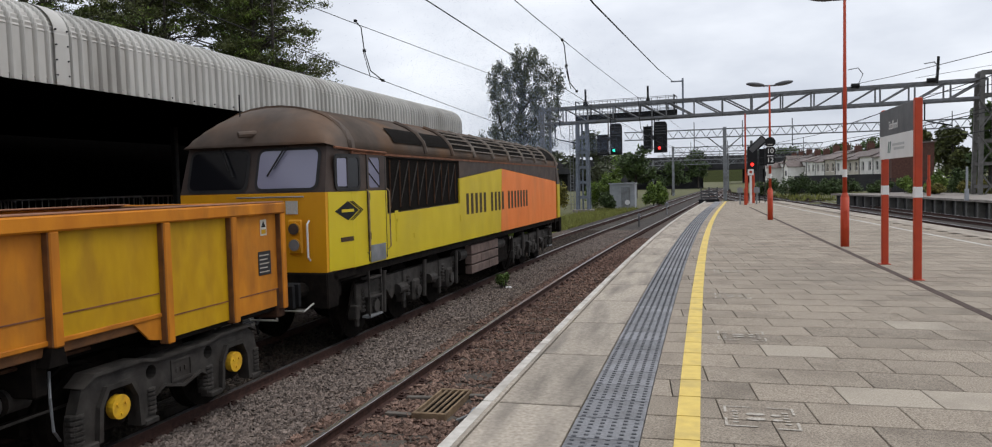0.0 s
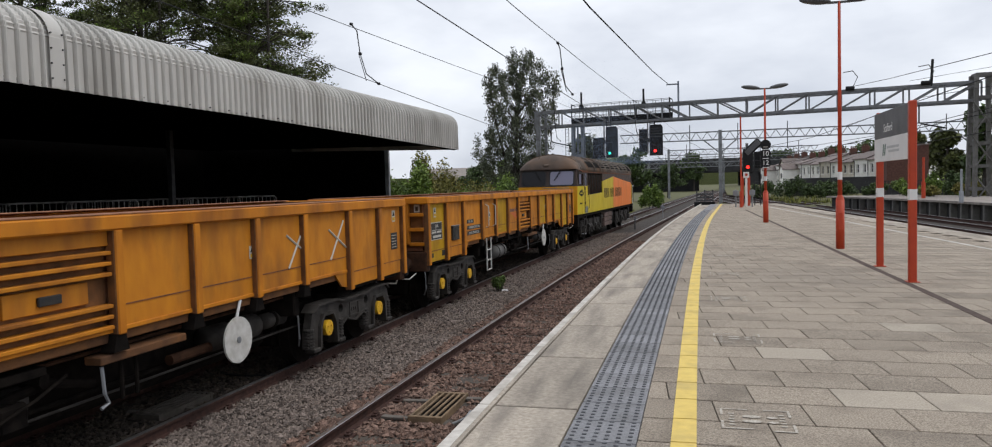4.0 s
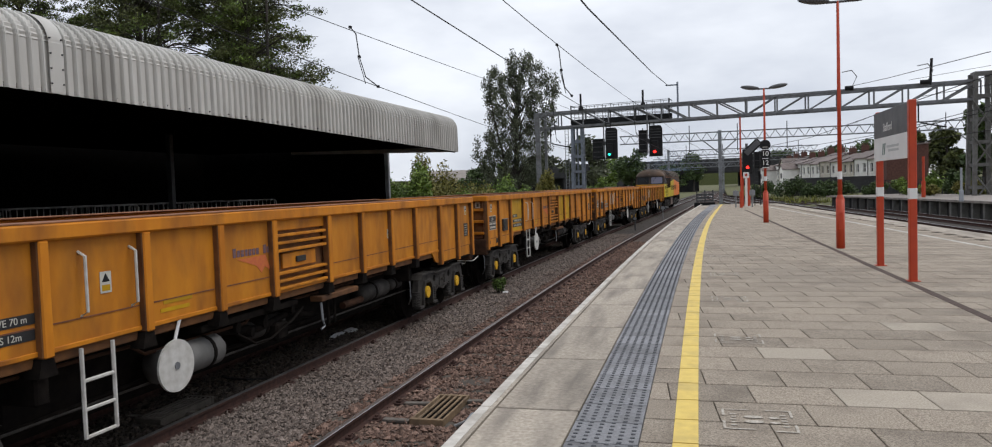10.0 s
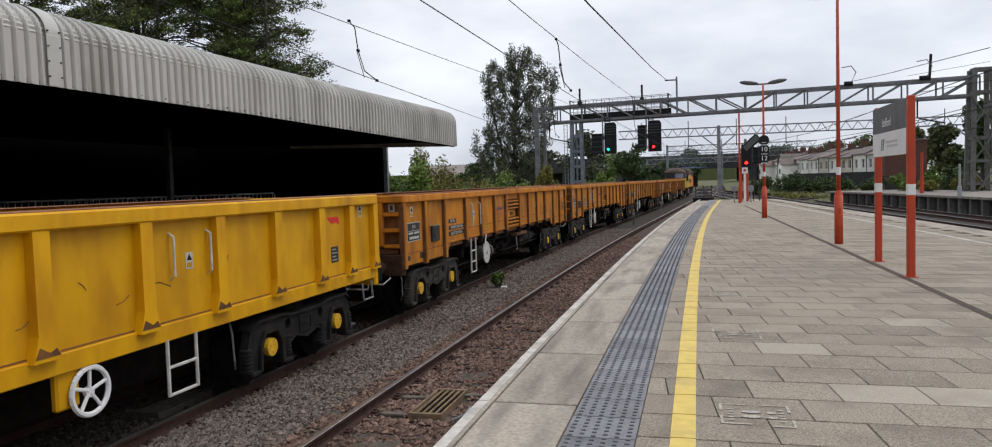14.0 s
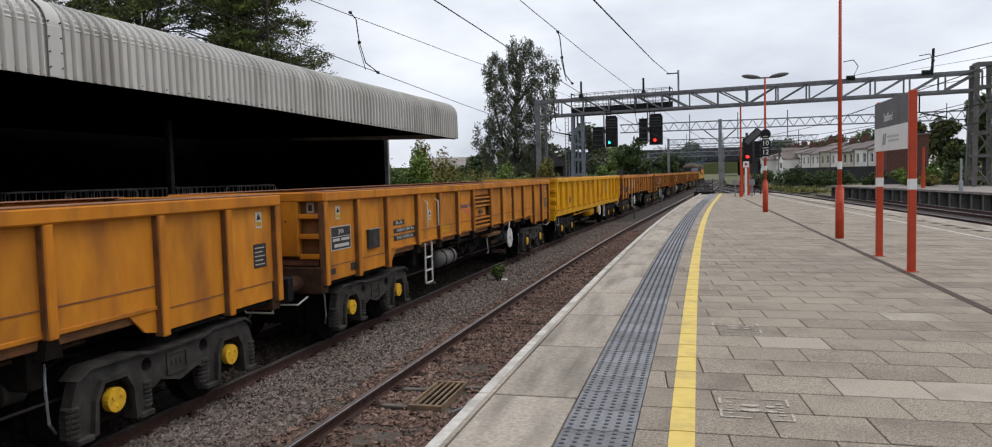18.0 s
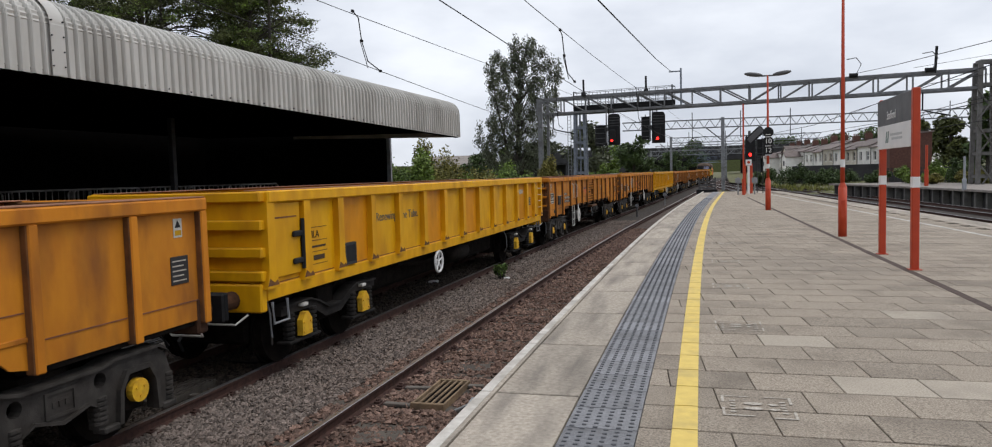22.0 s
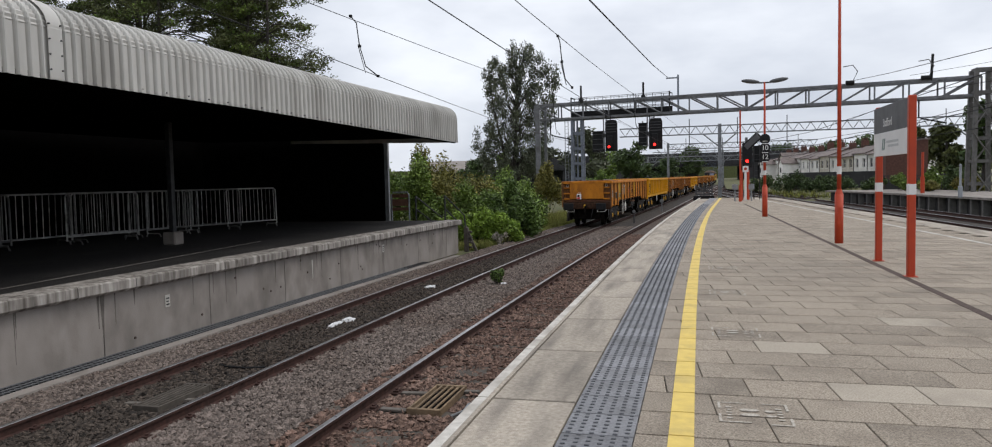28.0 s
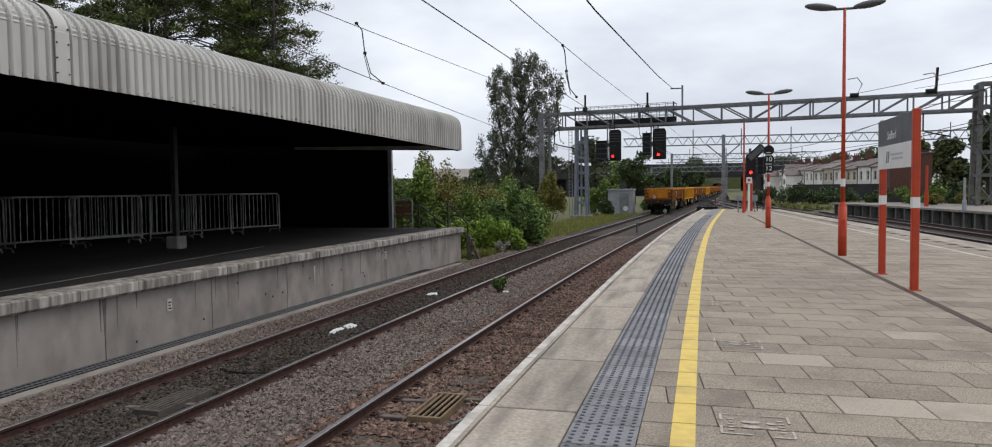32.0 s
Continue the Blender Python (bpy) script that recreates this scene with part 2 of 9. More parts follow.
M = dict(
    slab=surf("paving_slab", (0.475, 0.404, 0.322), (0.195, 0.161, 0.126), 80, 0.88, 0.9, 190, dirt=(0.17, 0.141, 0.112), dscale=1.6, amount=0.34, rnd=0.11),
    slab_far=surf("paving_far", (0.475, 0.404, 0.322), (0.195, 0.161, 0.126), 80, 0.88, 0.9, 190, dirt=(0.17, 0.141, 0.112), dscale=1.6, amount=0.34, island=0.11),
    joint=surf("joint_sand", (0.045, 0.038, 0.03), (0.028, 0.024, 0.02), 30, 0.95, 0.3),
    coping=surf("coping_concrete", (0.47, 0.412, 0.34), (0.315, 0.272, 0.223), 30, 0.88, 0.6, 170, dirt=(0.185, 0.163, 0.138), dscale=4.5, amount=0.46, rnd=0.12, along=0.16),
    tactile=surf("tactile_grey", (0.265, 0.267, 0.281), (0.185, 0.187, 0.199), 40, 0.78, 0.5, 140, dirt=(0.13, 0.127, 0.128), dscale=3.0, amount=0.4, rnd=0.2),
    stud=surf("tactile_stud", (0.105, 0.108, 0.118), (0.075, 0.078, 0.086), 20, 0.7, 0.2),
    yellow_line=surf("yellow_paint_line", (0.74, 0.55, 0.14), (0.66, 0.48, 0.13), 10, 0.7, 0.25, 140, dirt=(0.45, 0.34, 0.13), dscale=2.5, amount=0.35),
    white_line=surf("white_paint_line", (0.62, 0.59, 0.54), (0.48, 0.45, 0.405), 14, 0.75, 0.25, 120, dirt=(0.28, 0.25, 0.21), dscale=3.0, amount=0.45),
    stencil=surf("stencil_white", (0.56, 0.52, 0.46), (0.30, 0.26, 0.21), 45, 0.85, 0.2),
    faded=surf("faded_stencil", (0.50, 0.46, 0.40), (0.30, 0.262, 0.215), 70, 0.85, 0.2),
    drain=surf("drain_channel", (0.085, 0.054, 0.042), (0.05, 0.033, 0.026), 12, 0.85, 0.3),
    red_post=surf("red_post_paint", (0.46, 0.05, 0.012), (0.40, 0.04, 0.011), 6, 0.5, 0.08, dirt=(0.27, 0.04, 0.018), dscale=1.5, amount=0.25),
    white_plastic=surf("white_sheet", (0.74, 0.73, 0.72), (0.68, 0.67, 0.66), 3, 0.5, 0.05),
    dark_grey=surf("dark_grey_sheet", (0.085, 0.085, 0.088), (0.07, 0.07, 0.073), 4, 0.5, 0.05),
    black=surf("black_paint", (0.018, 0.018, 0.019), (0.012, 0.012, 0.013), 6, 0.7, 0.1, spec=0.2),
    galv=surf("galvanised_steel", (0.27, 0.28, 0.295), (0.19, 0.198, 0.21), 5, 0.5, 0.1, 40, metal=0.3, dirt=(0.11, 0.106, 0.10), dscale=1.4, amount=0.4),
    blue_grey=surf("blue_grey_steel", (0.20, 0.225, 0.27), (0.155, 0.175, 0.21), 4, 0.55, 0.1, metal=0.2, dirt=(0.10, 0.10, 0.10), amount=0.3),
    dark_steel=surf("dark_steel", (0.05, 0.05, 0.052), (0.03, 0.03, 0.032), 8, 0.6, 0.15, metal=0.4),
    rail=surf("rail_rust", (0.072, 0.033, 0.025), (0.036, 0.018, 0.014), 14, 0.9, 0.25, metal=0.1),
    rail_top=surf("rail_head", (0.42, 0.41, 0.42), (0.28, 0.26, 0.25), 5, 0.33, 0.05, metal=0.85),
    sleeper=surf("sleeper_wood", (0.10, 0.085, 0.07), (0.065, 0.055, 0.046), 10, 0.9, 0.4, rnd=0.2),
    # bed far darker than its stones: shade of the gaps put into colour
    ballast=surf("ballast_grey", (0.062, 0.051, 0.044), (0.018, 0.0145, 0.012), 34, 0.95, 1.0, 42, dirt=(0.05, 0.038, 0.03), dscale=0.9, amount=0.4),
    ballast_brown=surf("ballast_brown", (0.105, 0.062, 0.046), (0.034, 0.02, 0.016), 30, 0.95, 1.0, 36, dirt=(0.05, 0.032, 0.024), dscale=0.9, amount=0.4),
    stone=surf("ballast_stone", (0.215, 0.174, 0.150), (0.122, 0.097, 0.084), 40, 0.9, 0.4, 90, dirt=(0.115, 0.08, 0.062), dscale=0.5, amount=0.4, island=0.5),
    stone_brown=surf("ballast_stone_brown", (0.228, 0.150, 0.116), (0.125, 0.078, 0.061), 40, 0.9, 0.4, 90, dirt=(0.10, 0.056, 0.043), dscale=0.5, amount=0.42, island=0.55),
    grating=surf("weathered_grating", (0.28, 0.197, 0.118), (0.18, 0.124, 0.078), 14, 0.85, 0.3, dirt=(0.08, 0.058, 0.04), dscale=3.0, amount=0.4, rnd=0.15),
    wall_conc=surf("dock_wall_concrete", (0.295, 0.262, 0.236), (0.24, 0.213, 0.19), 2.6, 0.85, 0.35, 50, dirt=(0.14, 0.122, 0.107), dscale=1.3, amount=0.38, rnd=0.07, streak=0.6),
    dock_cope=surf("dock_coping", (0.47, 0.435, 0.395), (0.12, 0.103, 0.086), 10, 0.85, 0.4, 60, dirt=(0.06, 0.048, 0.04), dscale=3.2, amount=0.46, rnd=0.12, streak=0.14),
    asphalt=surf("dock_asphalt", (0.032, 0.029, 0.027), (0.015, 0.0138, 0.013), 22, 0.9, 0.5, 90, dirt=(0.055, 0.05, 0.046), dscale=0.6, amount=0.28, spec=0.2),
    clad=surf("corrugated_cladding", (0.53, 0.516, 0.485), (0.46, 0.447, 0.42), 2.5, 0.6, 0.06, 30, dirt=(0.28, 0.263, 0.235), dscale=1.3, amount=0.4, rnd=0.05, streak=0.25),
    # near-black lining: the darkness of the unlit shed is put into the colour
    soffit=surf("unlit_shed_lining", (0.0035, 0.0033, 0.0031), (0.0022, 0.0021, 0.002), 3, 1.0, 0.1, spec=0.0),
    barrier=surf("barrier_galvanised", (0.34, 0.33, 0.325), (0.14, 0.135, 0.13), 5, 0.5, 0.1, metal=0.2, rnd=0.6),
    orange=surf("wagon_orange", (0.57, 0.208, 0.012), (0.46, 0.152, 0.010), 4.0, 0.6, 0.1, 30, dirt=(0.17, 0.058, 0.014), dscale=2.4, amount=0.40, rnd=0.09, streak=0.4, spec=0.25),
    panel=surf("wagon_side_orange", (0.555, 0.212, 0.014), (0.455, 0.158, 0.012), 5.5, 0.6, 0.1, 20, dirt=(0.19, 0.068, 0.018), dscale=2.6, amount=0.40, rnd=0.12, streak=0.4, spec=0.25),
    panel_yellow=surf("wagon_side_yellow", (0.52, 0.30, 0.005), (0.43, 0.235, 0.005), 5.5, 0.6, 0.1, 20, dirt=(0.24, 0.105, 0.015), dscale=2.6, amount=0.36, rnd=0.10, streak=0.4, spec=0.25),
    bright=surf("bright_yellow_wagon", (0.70, 0.36, 0.003), (0.60, 0.285, 0.003), 4.0, 0.5, 0.08, 20, dirt=(0.32, 0.12, 0.008), dscale=2.2, amount=0.3, rnd=0.07, streak=0.4, spec=0.25),
    rust=surf("rusty_steel", (0.22, 0.085, 0.04), (0.12, 0.05, 0.028), 6, 0.9, 0.3, 40, dirt=(0.06, 0.035, 0.025), amount=0.4),
    # grime taken near black, with the shade under the vehicles in the colour
    under=surf("underframe_grime_shade", (0.014, 0.011, 0.009), (0.006, 0.005, 0.0045), 8, 0.95, 0.3, spec=0.08),
    under_brown=surf("underframe_rust_grime", (0.075, 0.036, 0.02), (0.035, 0.019, 0.013), 8, 0.9, 0.3, spec=0.15),
    bogie=surf("bogie_grey", (0.052, 0.046, 0.041), (0.019, 0.017, 0.015), 6, 0.75, 0.3, dirt=(0.028, 0.022, 0.018), dscale=4, amount=0.4, spec=0.3),
    bogie_dark=surf("bogie_black", (0.020, 0.018, 0.017), (0.009, 0.008, 0.0075), 7, 0.8, 0.3, dirt=(0.032, 0.027, 0.022), dscale=3, amount=0.3, spec=0.2),
    axle_yellow=surf("axlebox_yellow", (0.72, 0.43, 0.02), (0.62, 0.33, 0.02), 12, 0.55, 0.15, dirt=(0.25, 0.13, 0.03), dscale=9, amount=0.3),
    plate=surf("data_plate_black", (0.022, 0.022, 0.023), (0.016, 0.016, 0.017), 12, 0.6, 0.1, dirt=(0.06, 0.045, 0.03), dscale=5, amount=0.25),
    lettering=surf("white_lettering", (0.52, 0.50, 0.45), (0.42, 0.40, 0.36), 40, 0.7, 0.05),
    dark_letter=surf("dark_lettering", (0.055, 0.03, 0.012), (0.04, 0.022, 0.01), 40, 0.7, 0.05),
    loco_yellow=surf("loco_yellow", (0.62, 0.48, 0.010), (0.56, 0.42, 0.010), 2.0, 0.42, 0.05, 20, dirt=(0.42, 0.31, 0.03), dscale=1.1, amount=0.26, streak=0.5),
    loco_end=surf("loco_end_orange_yellow", (0.70, 0.33, 0.008), (0.60, 0.265, 0.008), 2.0, 0.45, 0.05, 20, dirt=(0.36, 0.18, 0.03), dscale=1.3, amount=0.36, streak=0.5),
    loco_orange=surf("loco_orange", (0.83, 0.22, 0.035), (0.76, 0.19, 0.03), 2.0, 0.42, 0.05, 20, dirt=(0.50, 0.15, 0.04), dscale=1.1, amount=0.25, streak=0.5),
    loco_brown=surf("loco_roof_brown", (0.105, 0.076, 0.058), (0.068, 0.051, 0.041), 2.6, 0.65, 0.1, 30, dirt=(0.17, 0.088, 0.042), dscale=0.8, amount=0.42, spec=0.3),
    roof_slat=surf("pale_roof_slat", (0.21, 0.175, 0.145), (0.12, 0.098, 0.08), 6, 0.7, 0.1),
    battery=surf("dusty_box_brown", (0.17, 0.118, 0.10), (0.11, 0.075, 0.064), 5, 0.85, 0.2, dirt=(0.06, 0.042, 0.034), dscale=2.0, amount=0.35),
    rubber=surf("black_rubber", (0.014, 0.013, 0.013), (0.010, 0.0095, 0.0095), 8, 0.6, 0.0),
    loco_black=surf("loco_window_brown", (0.052, 0.034, 0.027), (0.034, 0.023, 0.019), 4, 0.6, 0.1, dirt=(0.085, 0.052, 0.035), amount=0.35),
    # near-black for mesh, and for the shade in grille gaps and drain slots
    void=surf("dark_mesh_and_gap", (0.012, 0.010, 0.009), (0.008, 0.007, 0.006), 20, 0.95, 0.2, spec=0.05),
    pane=glass("dark_pane", (0.008, 0.008, 0.010), 0.1, 0.25),
    screen=glass("grey_windscreen", (0.20, 0.20, 0.28), 0.12, 0.5),
    leaf=surf("leaf_green", (0.165, 0.235, 0.036), (0.068, 0.115, 0.02), 1.2, 0.6, 0.0, island=0.55),
    leaf_dark=surf("leaf_dark_green", (0.075, 0.115, 0.032), (0.035, 0.058, 0.018), 1.0, 0.6, 0.0, island=0.55),
    leaf_birch=surf("birch_leaf", (0.105, 0.117, 0.066), (0.054, 0.064, 0.04), 1.0, 0.6, 0.0, island=0.55),
    leaf_bright=surf("leaf_bright_green", (0.23, 0.34, 0.04), (0.125, 0.20, 0.026), 1.2, 0.6, 0.0, island=0.45),
    leaf_rusty=surf("leaf_yellowing", (0.20, 0.175, 0.036), (0.10, 0.10, 0.022), 1.2, 0.65, 0.0, island=0.5),
    grass=surf("dry_grass", (0.25, 0.24, 0.06), (0.14, 0.165, 0.04), 3, 0.85, 0.0, island=0.4),
    soil=surf("rough_ground", (0.13, 0.125, 0.045), (0.075, 0.085, 0.032), 2.2, 0.95, 0.8, 14, dirt=(0.10, 0.085, 0.055), dscale=0.3, amount=0.4),
    bark=surf("bark", (0.06, 0.05, 0.042), (0.035, 0.03, 0.026), 9, 0.95, 0.5, 30),
    brick=surf("red_brick", (0.13, 0.06, 0.045), (0.085, 0.041, 0.032), 6, 0.9, 0.3, dirt=(0.07, 0.036, 0.03), amount=0.35),
    render=surf("white_render", (0.83, 0.81, 0.775), (0.72, 0.70, 0.665), 1.4, 0.85, 0.1, dirt=(0.50, 0.48, 0.44), dscale=0.5, amount=0.33, rnd=0.12),
    slate=surf("roof_slate", (0.20, 0.165, 0.15), (0.12, 0.095, 0.088), 3, 0.8, 0.3, 18, rnd=0.25),
    far_dark=surf("far_dark_structure", (0.045, 0.044, 0.046), (0.028, 0.028, 0.03), 0.6, 0.9, 0.1),
    grey_box=surf("grey_cabin", (0.36, 0.375, 0.40), (0.29, 0.305, 0.325), 2, 0.6, 0.05, dirt=(0.20, 0.20, 0.20), dscale=1.2, amount=0.3),
    slab_pale=surf("paving_pale", (0.48, 0.42, 0.34), (0.33, 0.285, 0.23), 75, 0.88, 0.6, 170, dirt=(0.25, 0.215, 0.175), dscale=1.6, amount=0.32, rnd=0.1),
    white_grab=surf("white_handrail_paint", (0.58, 0.565, 0.535), (0.42, 0.40, 0.365), 9, 0.6, 0.05),
    faded_blue=surf("faded_blue_emblem", (0.10, 0.085, 0.11), (0.20, 0.11, 0.07), 30, 0.7, 0.05),
    rust_pale=surf("worn_rusty_edge", (0.33, 0.155, 0.085), (0.20, 0.09, 0.05), 7, 0.9, 0.3, 40, dirt=(0.11, 0.055, 0.035), dscale=2.0, amount=0.35),
    # dark orange: grime, with the shade beside ribs and in recesses mixed in
    rib_grime_shade=surf("grimy_shaded_orange", (0.20, 0.082, 0.022), (0.10, 0.042, 0.015), 5, 0.8, 0.2, 40, dirt=(0.05, 0.025, 0.014), dscale=2.0, amount=0.4),
    wall_streak=surf("wall_run_off", (0.15, 0.133, 0.115), (0.10, 0.087, 0.075), 12, 0.9, 0.2),
    leaf_shed=surf("feathery_leaf", (0.10, 0.112, 0.03), (0.042, 0.052, 0.015), 1.0, 0.6, 0.0, island=0.55),
    leaf_mid=surf("leaf_mid_green", (0.105, 0.165, 0.03), (0.045, 0.08, 0.016), 1.2, 0.6, 0.0, island=0.55),
    gantry=surf("weathered_gantry_steel", (0.205, 0.21, 0.22), (0.14, 0.143, 0.15), 5, 0.6, 0.1, 40, metal=0.2, dirt=(0.085, 0.08, 0.075), dscale=1.0, amount=0.4),
    tower=surf("dull_tower_steel", (0.15, 0.145, 0.138), (0.10, 0.097, 0.092), 4, 0.7, 0.1, 40, metal=0.1, dirt=(0.07, 0.06, 0.05), dscale=0.8, amount=0.35),
    yellow_panel=surf("yellow_wagon_panel", (0.62, 0.25, 0.003), (0.53, 0.20, 0.003), 4.0, 0.5, 0.08, 20, dirt=(0.30, 0.115, 0.01), dscale=2.2, amount=0.34, rnd=0.08, streak=0.4, spec=0.25),
    # darker copy of the stone, with the shade under the train in its colour
    stone_shaded=surf("shaded_ballast_stone", (0.085, 0.066, 0.053), (0.037, 0.029, 0.023), 40, 0.9, 0.4, 90, dirt=(0.05, 0.035, 0.026), dscale=0.5, amount=0.45, island=0.75),
    cream=surf("cream_render", (0.60, 0.555, 0.47), (0.50, 0.455, 0.385), 1.4, 0.85, 0.1, dirt=(0.36, 0.33, 0.29), dscale=0.5, amount=0.33, rnd=0.12),
    dark_window=surf("dark_window", (0.035, 0.037, 0.042), (0.022, 0.023, 0.027), 3, 0.5, 0.0, spec=0.1),
    haze=surf("exhaust_haze", (0.26, 0.32, 0.44), (0.20, 0.25, 0.36), 2, 1.0, 0.0, spec=0.0),
    sign_green=surf("sign_green", (0.13, 0.20, 0.17), (0.10, 0.16, 0.14), 6, 0.5, 0.0),
    sign_text=surf("sign_pale_grey", (0.46, 0.47, 0.47), (0.42, 0.43, 0.43), 6, 0.5, 0.0),
    bag=surf("plastic_bag", (0.70, 0.70, 0.70), (0.60, 0.60, 0.61), 9, 0.5, 0.4),
    board=surf("brown_board", (0.16, 0.075, 0.045), (0.11, 0.05, 0.033), 8, 0.85, 0.2),
)
RED = glow("red_aspect", (1.0, 0.02, 0.015), 3.2)
GREEN = glow("green_aspect", (0.02, 0.75, 0.55), 1.6)


# ---- building blocks ----
def part(name, bm, material, parent=None, label="", smooth=False):
    me = bpy.data.meshes.new(name)
    bm.to_mesh(me)
    bm.free()
    me.materials.append(material)
    if smooth:
        for f in me.polygons:
            f.use_smooth = True
    ob = new(name, me)
    if parent is not None:
        ob.parent = parent
    if label:
        ob["label"] = label
    return ob


def again(name, me, parent, m):
    """One more piece on a mesh that exists."""
    ob = new(name, me)
    ob.parent = parent
    ob.matrix_basis = m
    return ob


def thing(name, label, category, m=None, group="", kind=""):
    ob = new(name)
    ob.empty_display_size = 0.2
    if m is not None:
        ob.matrix_basis = m
    return tagged(ob, label, category, group, kind)


def raw(name, verts, faces, material, parent=None, label=""):
    me = bpy.data.meshes.new(name)
    me.from_pydata(verts, [], faces)
    me.update()
    me.materials.append(material)
    ob = new(name, me)
    if parent is not None:
        ob.parent = parent
    if label:
        ob["label"] = label
    return ob


def box(lo, hi, bevel=0.0, bm=None, m=None):
    bm = bm or bmesh.new()
    c = [(a + b) / 2 for a, b in zip(lo, hi)]
    s = [b - a for a, b in zip(lo, hi)]
    mm = Matrix.Translation(c) @ Matrix.Diagonal((*s, 1))
    made = bmesh.ops.create_cube(bm, size=1.0, matrix=(m @ mm) if m is not None else mm)
    if bevel:
        edges = list({e for v in made["verts"] for e in v.link_edges})
        bmesh.ops.bevel(bm, geom=edges, offset=bevel, segments=1, affect="EDGES", clamp_overlap=True)
    return bm


def rod(p, q, r, n=8, bm=None, r2=None):
    bm = bm or bmesh.new()
    p, q = Vector(p), Vector(q)
    d = q - p
    turn = d.to_track_quat("Z", "Y").to_matrix().to_4x4()
    bmesh.ops.create_cone(bm, cap_ends=True, segments=n, radius1=r, radius2=r if r2 is None else r2, depth=d.length, matrix=Matrix.Translation((p + q) / 2) @ turn)
    return bm


def pipe(points, r, n=8, bm=None, r2=None):
    """One continuous tube through the points, tapering to r2."""
    pts = [Vector(p) for p in points]
    bm = bm or bmesh.new()
    loops = []
    for i, p in enumerate(pts):
        d = (pts[min(i + 1, len(pts) - 1)] - pts[max(i - 1, 0)]).normalized()
        side = d.cross(Vector((0, 0, 1)) if abs(d.z) < 0.95 else Vector((1, 0, 0))).normalized()
        up = side.cross(d)
        k = r if r2 is None else r + (r2 - r) * i / (len(pts) - 1)
        loops.append([bm.verts.new(p + side * (k * math.cos(j * 2 * math.pi / n)) + up * (k * math.sin(j * 2 * math.pi / n))) for j in range(n)])
    for a, b in zip(loops[:-1], loops[1:]):
        for j in range(n):
            bm.faces.new((a[j], a[(j + 1) % n], b[(j + 1) % n], b[j]))
    bm.faces.new(loops[0][::-1])
    bm.faces.new(loops[-1])
    return bm


def plate(outline, x0, x1, holes=(), bm=None):
    """A sheet in the y-z plane with holes, thick from x0 to x1."""
    bm = bm or bmesh.new()
    edges = []
    for loop in (outline, *holes):
        vs = [bm.verts.new((x0, y, z)) for y, z in loop]
        edges += [bm.edges.new((vs[i], vs[(i + 1) % len(vs)])) for i in range(len(vs))]
    made = bmesh.ops.triangle_fill(bm, use_beauty=True, edges=edges)
    faces = [g for g in made["geom"] if isinstance(g, bmesh.types.BMFace)]
    out = bmesh.ops.extrude_face_region(bm, geom=faces)
    bmesh.ops.translate(bm, verts=[g for g in out["geom"] if isinstance(g, bmesh.types.BMVert)], vec=(x1 - x0, 0, 0))
    bmesh.ops.recalc_face_normals(bm, faces=bm.faces)
    return bm


def rounded(y0, z0, y1, z1, r):
    """Outline of a box with rounded corners."""
    out = []
    for cy, cz, a0 in ((y1 - r, z1 - r, 0), (y0 + r, z1 - r, 90), (y0 + r, z0 + r, 180), (y1 - r, z0 + r, 270)):
        out += [(cy + r * math.cos(radians(a0 + k * 30)), cz + r * math.sin(radians(a0 + k * 30))) for k in range(4)]
    return out


def ring(y, z, r, n=14):
    return [(y + r * math.cos(a * 2 * math.pi / n), z + r * math.sin(a * 2 * math.pi / n)) for a in range(n)]


def words(text, size, material, m, parent, name="letter", thick=0.002):
    """Lettering in the built-in font, flat in its own x-y plane, centred; every letter a part."""
    cu = bpy.data.curves.new(name, "FONT")
    cu.body, cu.size, cu.extrude = text, size, thick
    cu.align_x, cu.align_y = "CENTER", "CENTER"
    tmp = bpy.data.objects.new(name, cu)
    scene.collection.objects.link(tmp)
    me = bpy.data.meshes.new_from_object(tmp.evaluated_get(bpy.context.evaluated_depsgraph_get()))
    bpy.data.objects.remove(tmp)
    co = [v.co.copy() for v in me.vertices]
    faces = [tuple(f.vertices) for f in me.polygons]
    bpy.data.meshes.remove(me)
    # runs of faces that overlap along the line make one letter
    spans = sorted((min(co[i].x for i in f), max(co[i].x for i in f), k) for k, f in enumerate(faces))
    letters, edge = [], -1e9
    for lo, hi, k in spans:
        if lo > edge + 1e-5:
            letters.append([])
        letters[-1].append(k)
        edge = max(edge, hi)
    for group in letters:
        used = sorted({i for k in group for i in faces[k]})
        at = {i: j for j, i in enumerate(used)}
        ob = raw(name, [tuple(co[i]) for i in used], [tuple(at[i] for i in faces[k]) for k in group], material, parent)
        ob.matrix_basis = m


# the curve of the line: straight, then to the right, then straight again
def bend(y):
    a = min(max(y, 2.0), 42.0)
    return (a - 2.0) ** 2 / 1400 + max(y - 42.0, 0) * 40 / 700


def lean(y):
    return min(max(y - 2.0, 0), 40) / 700


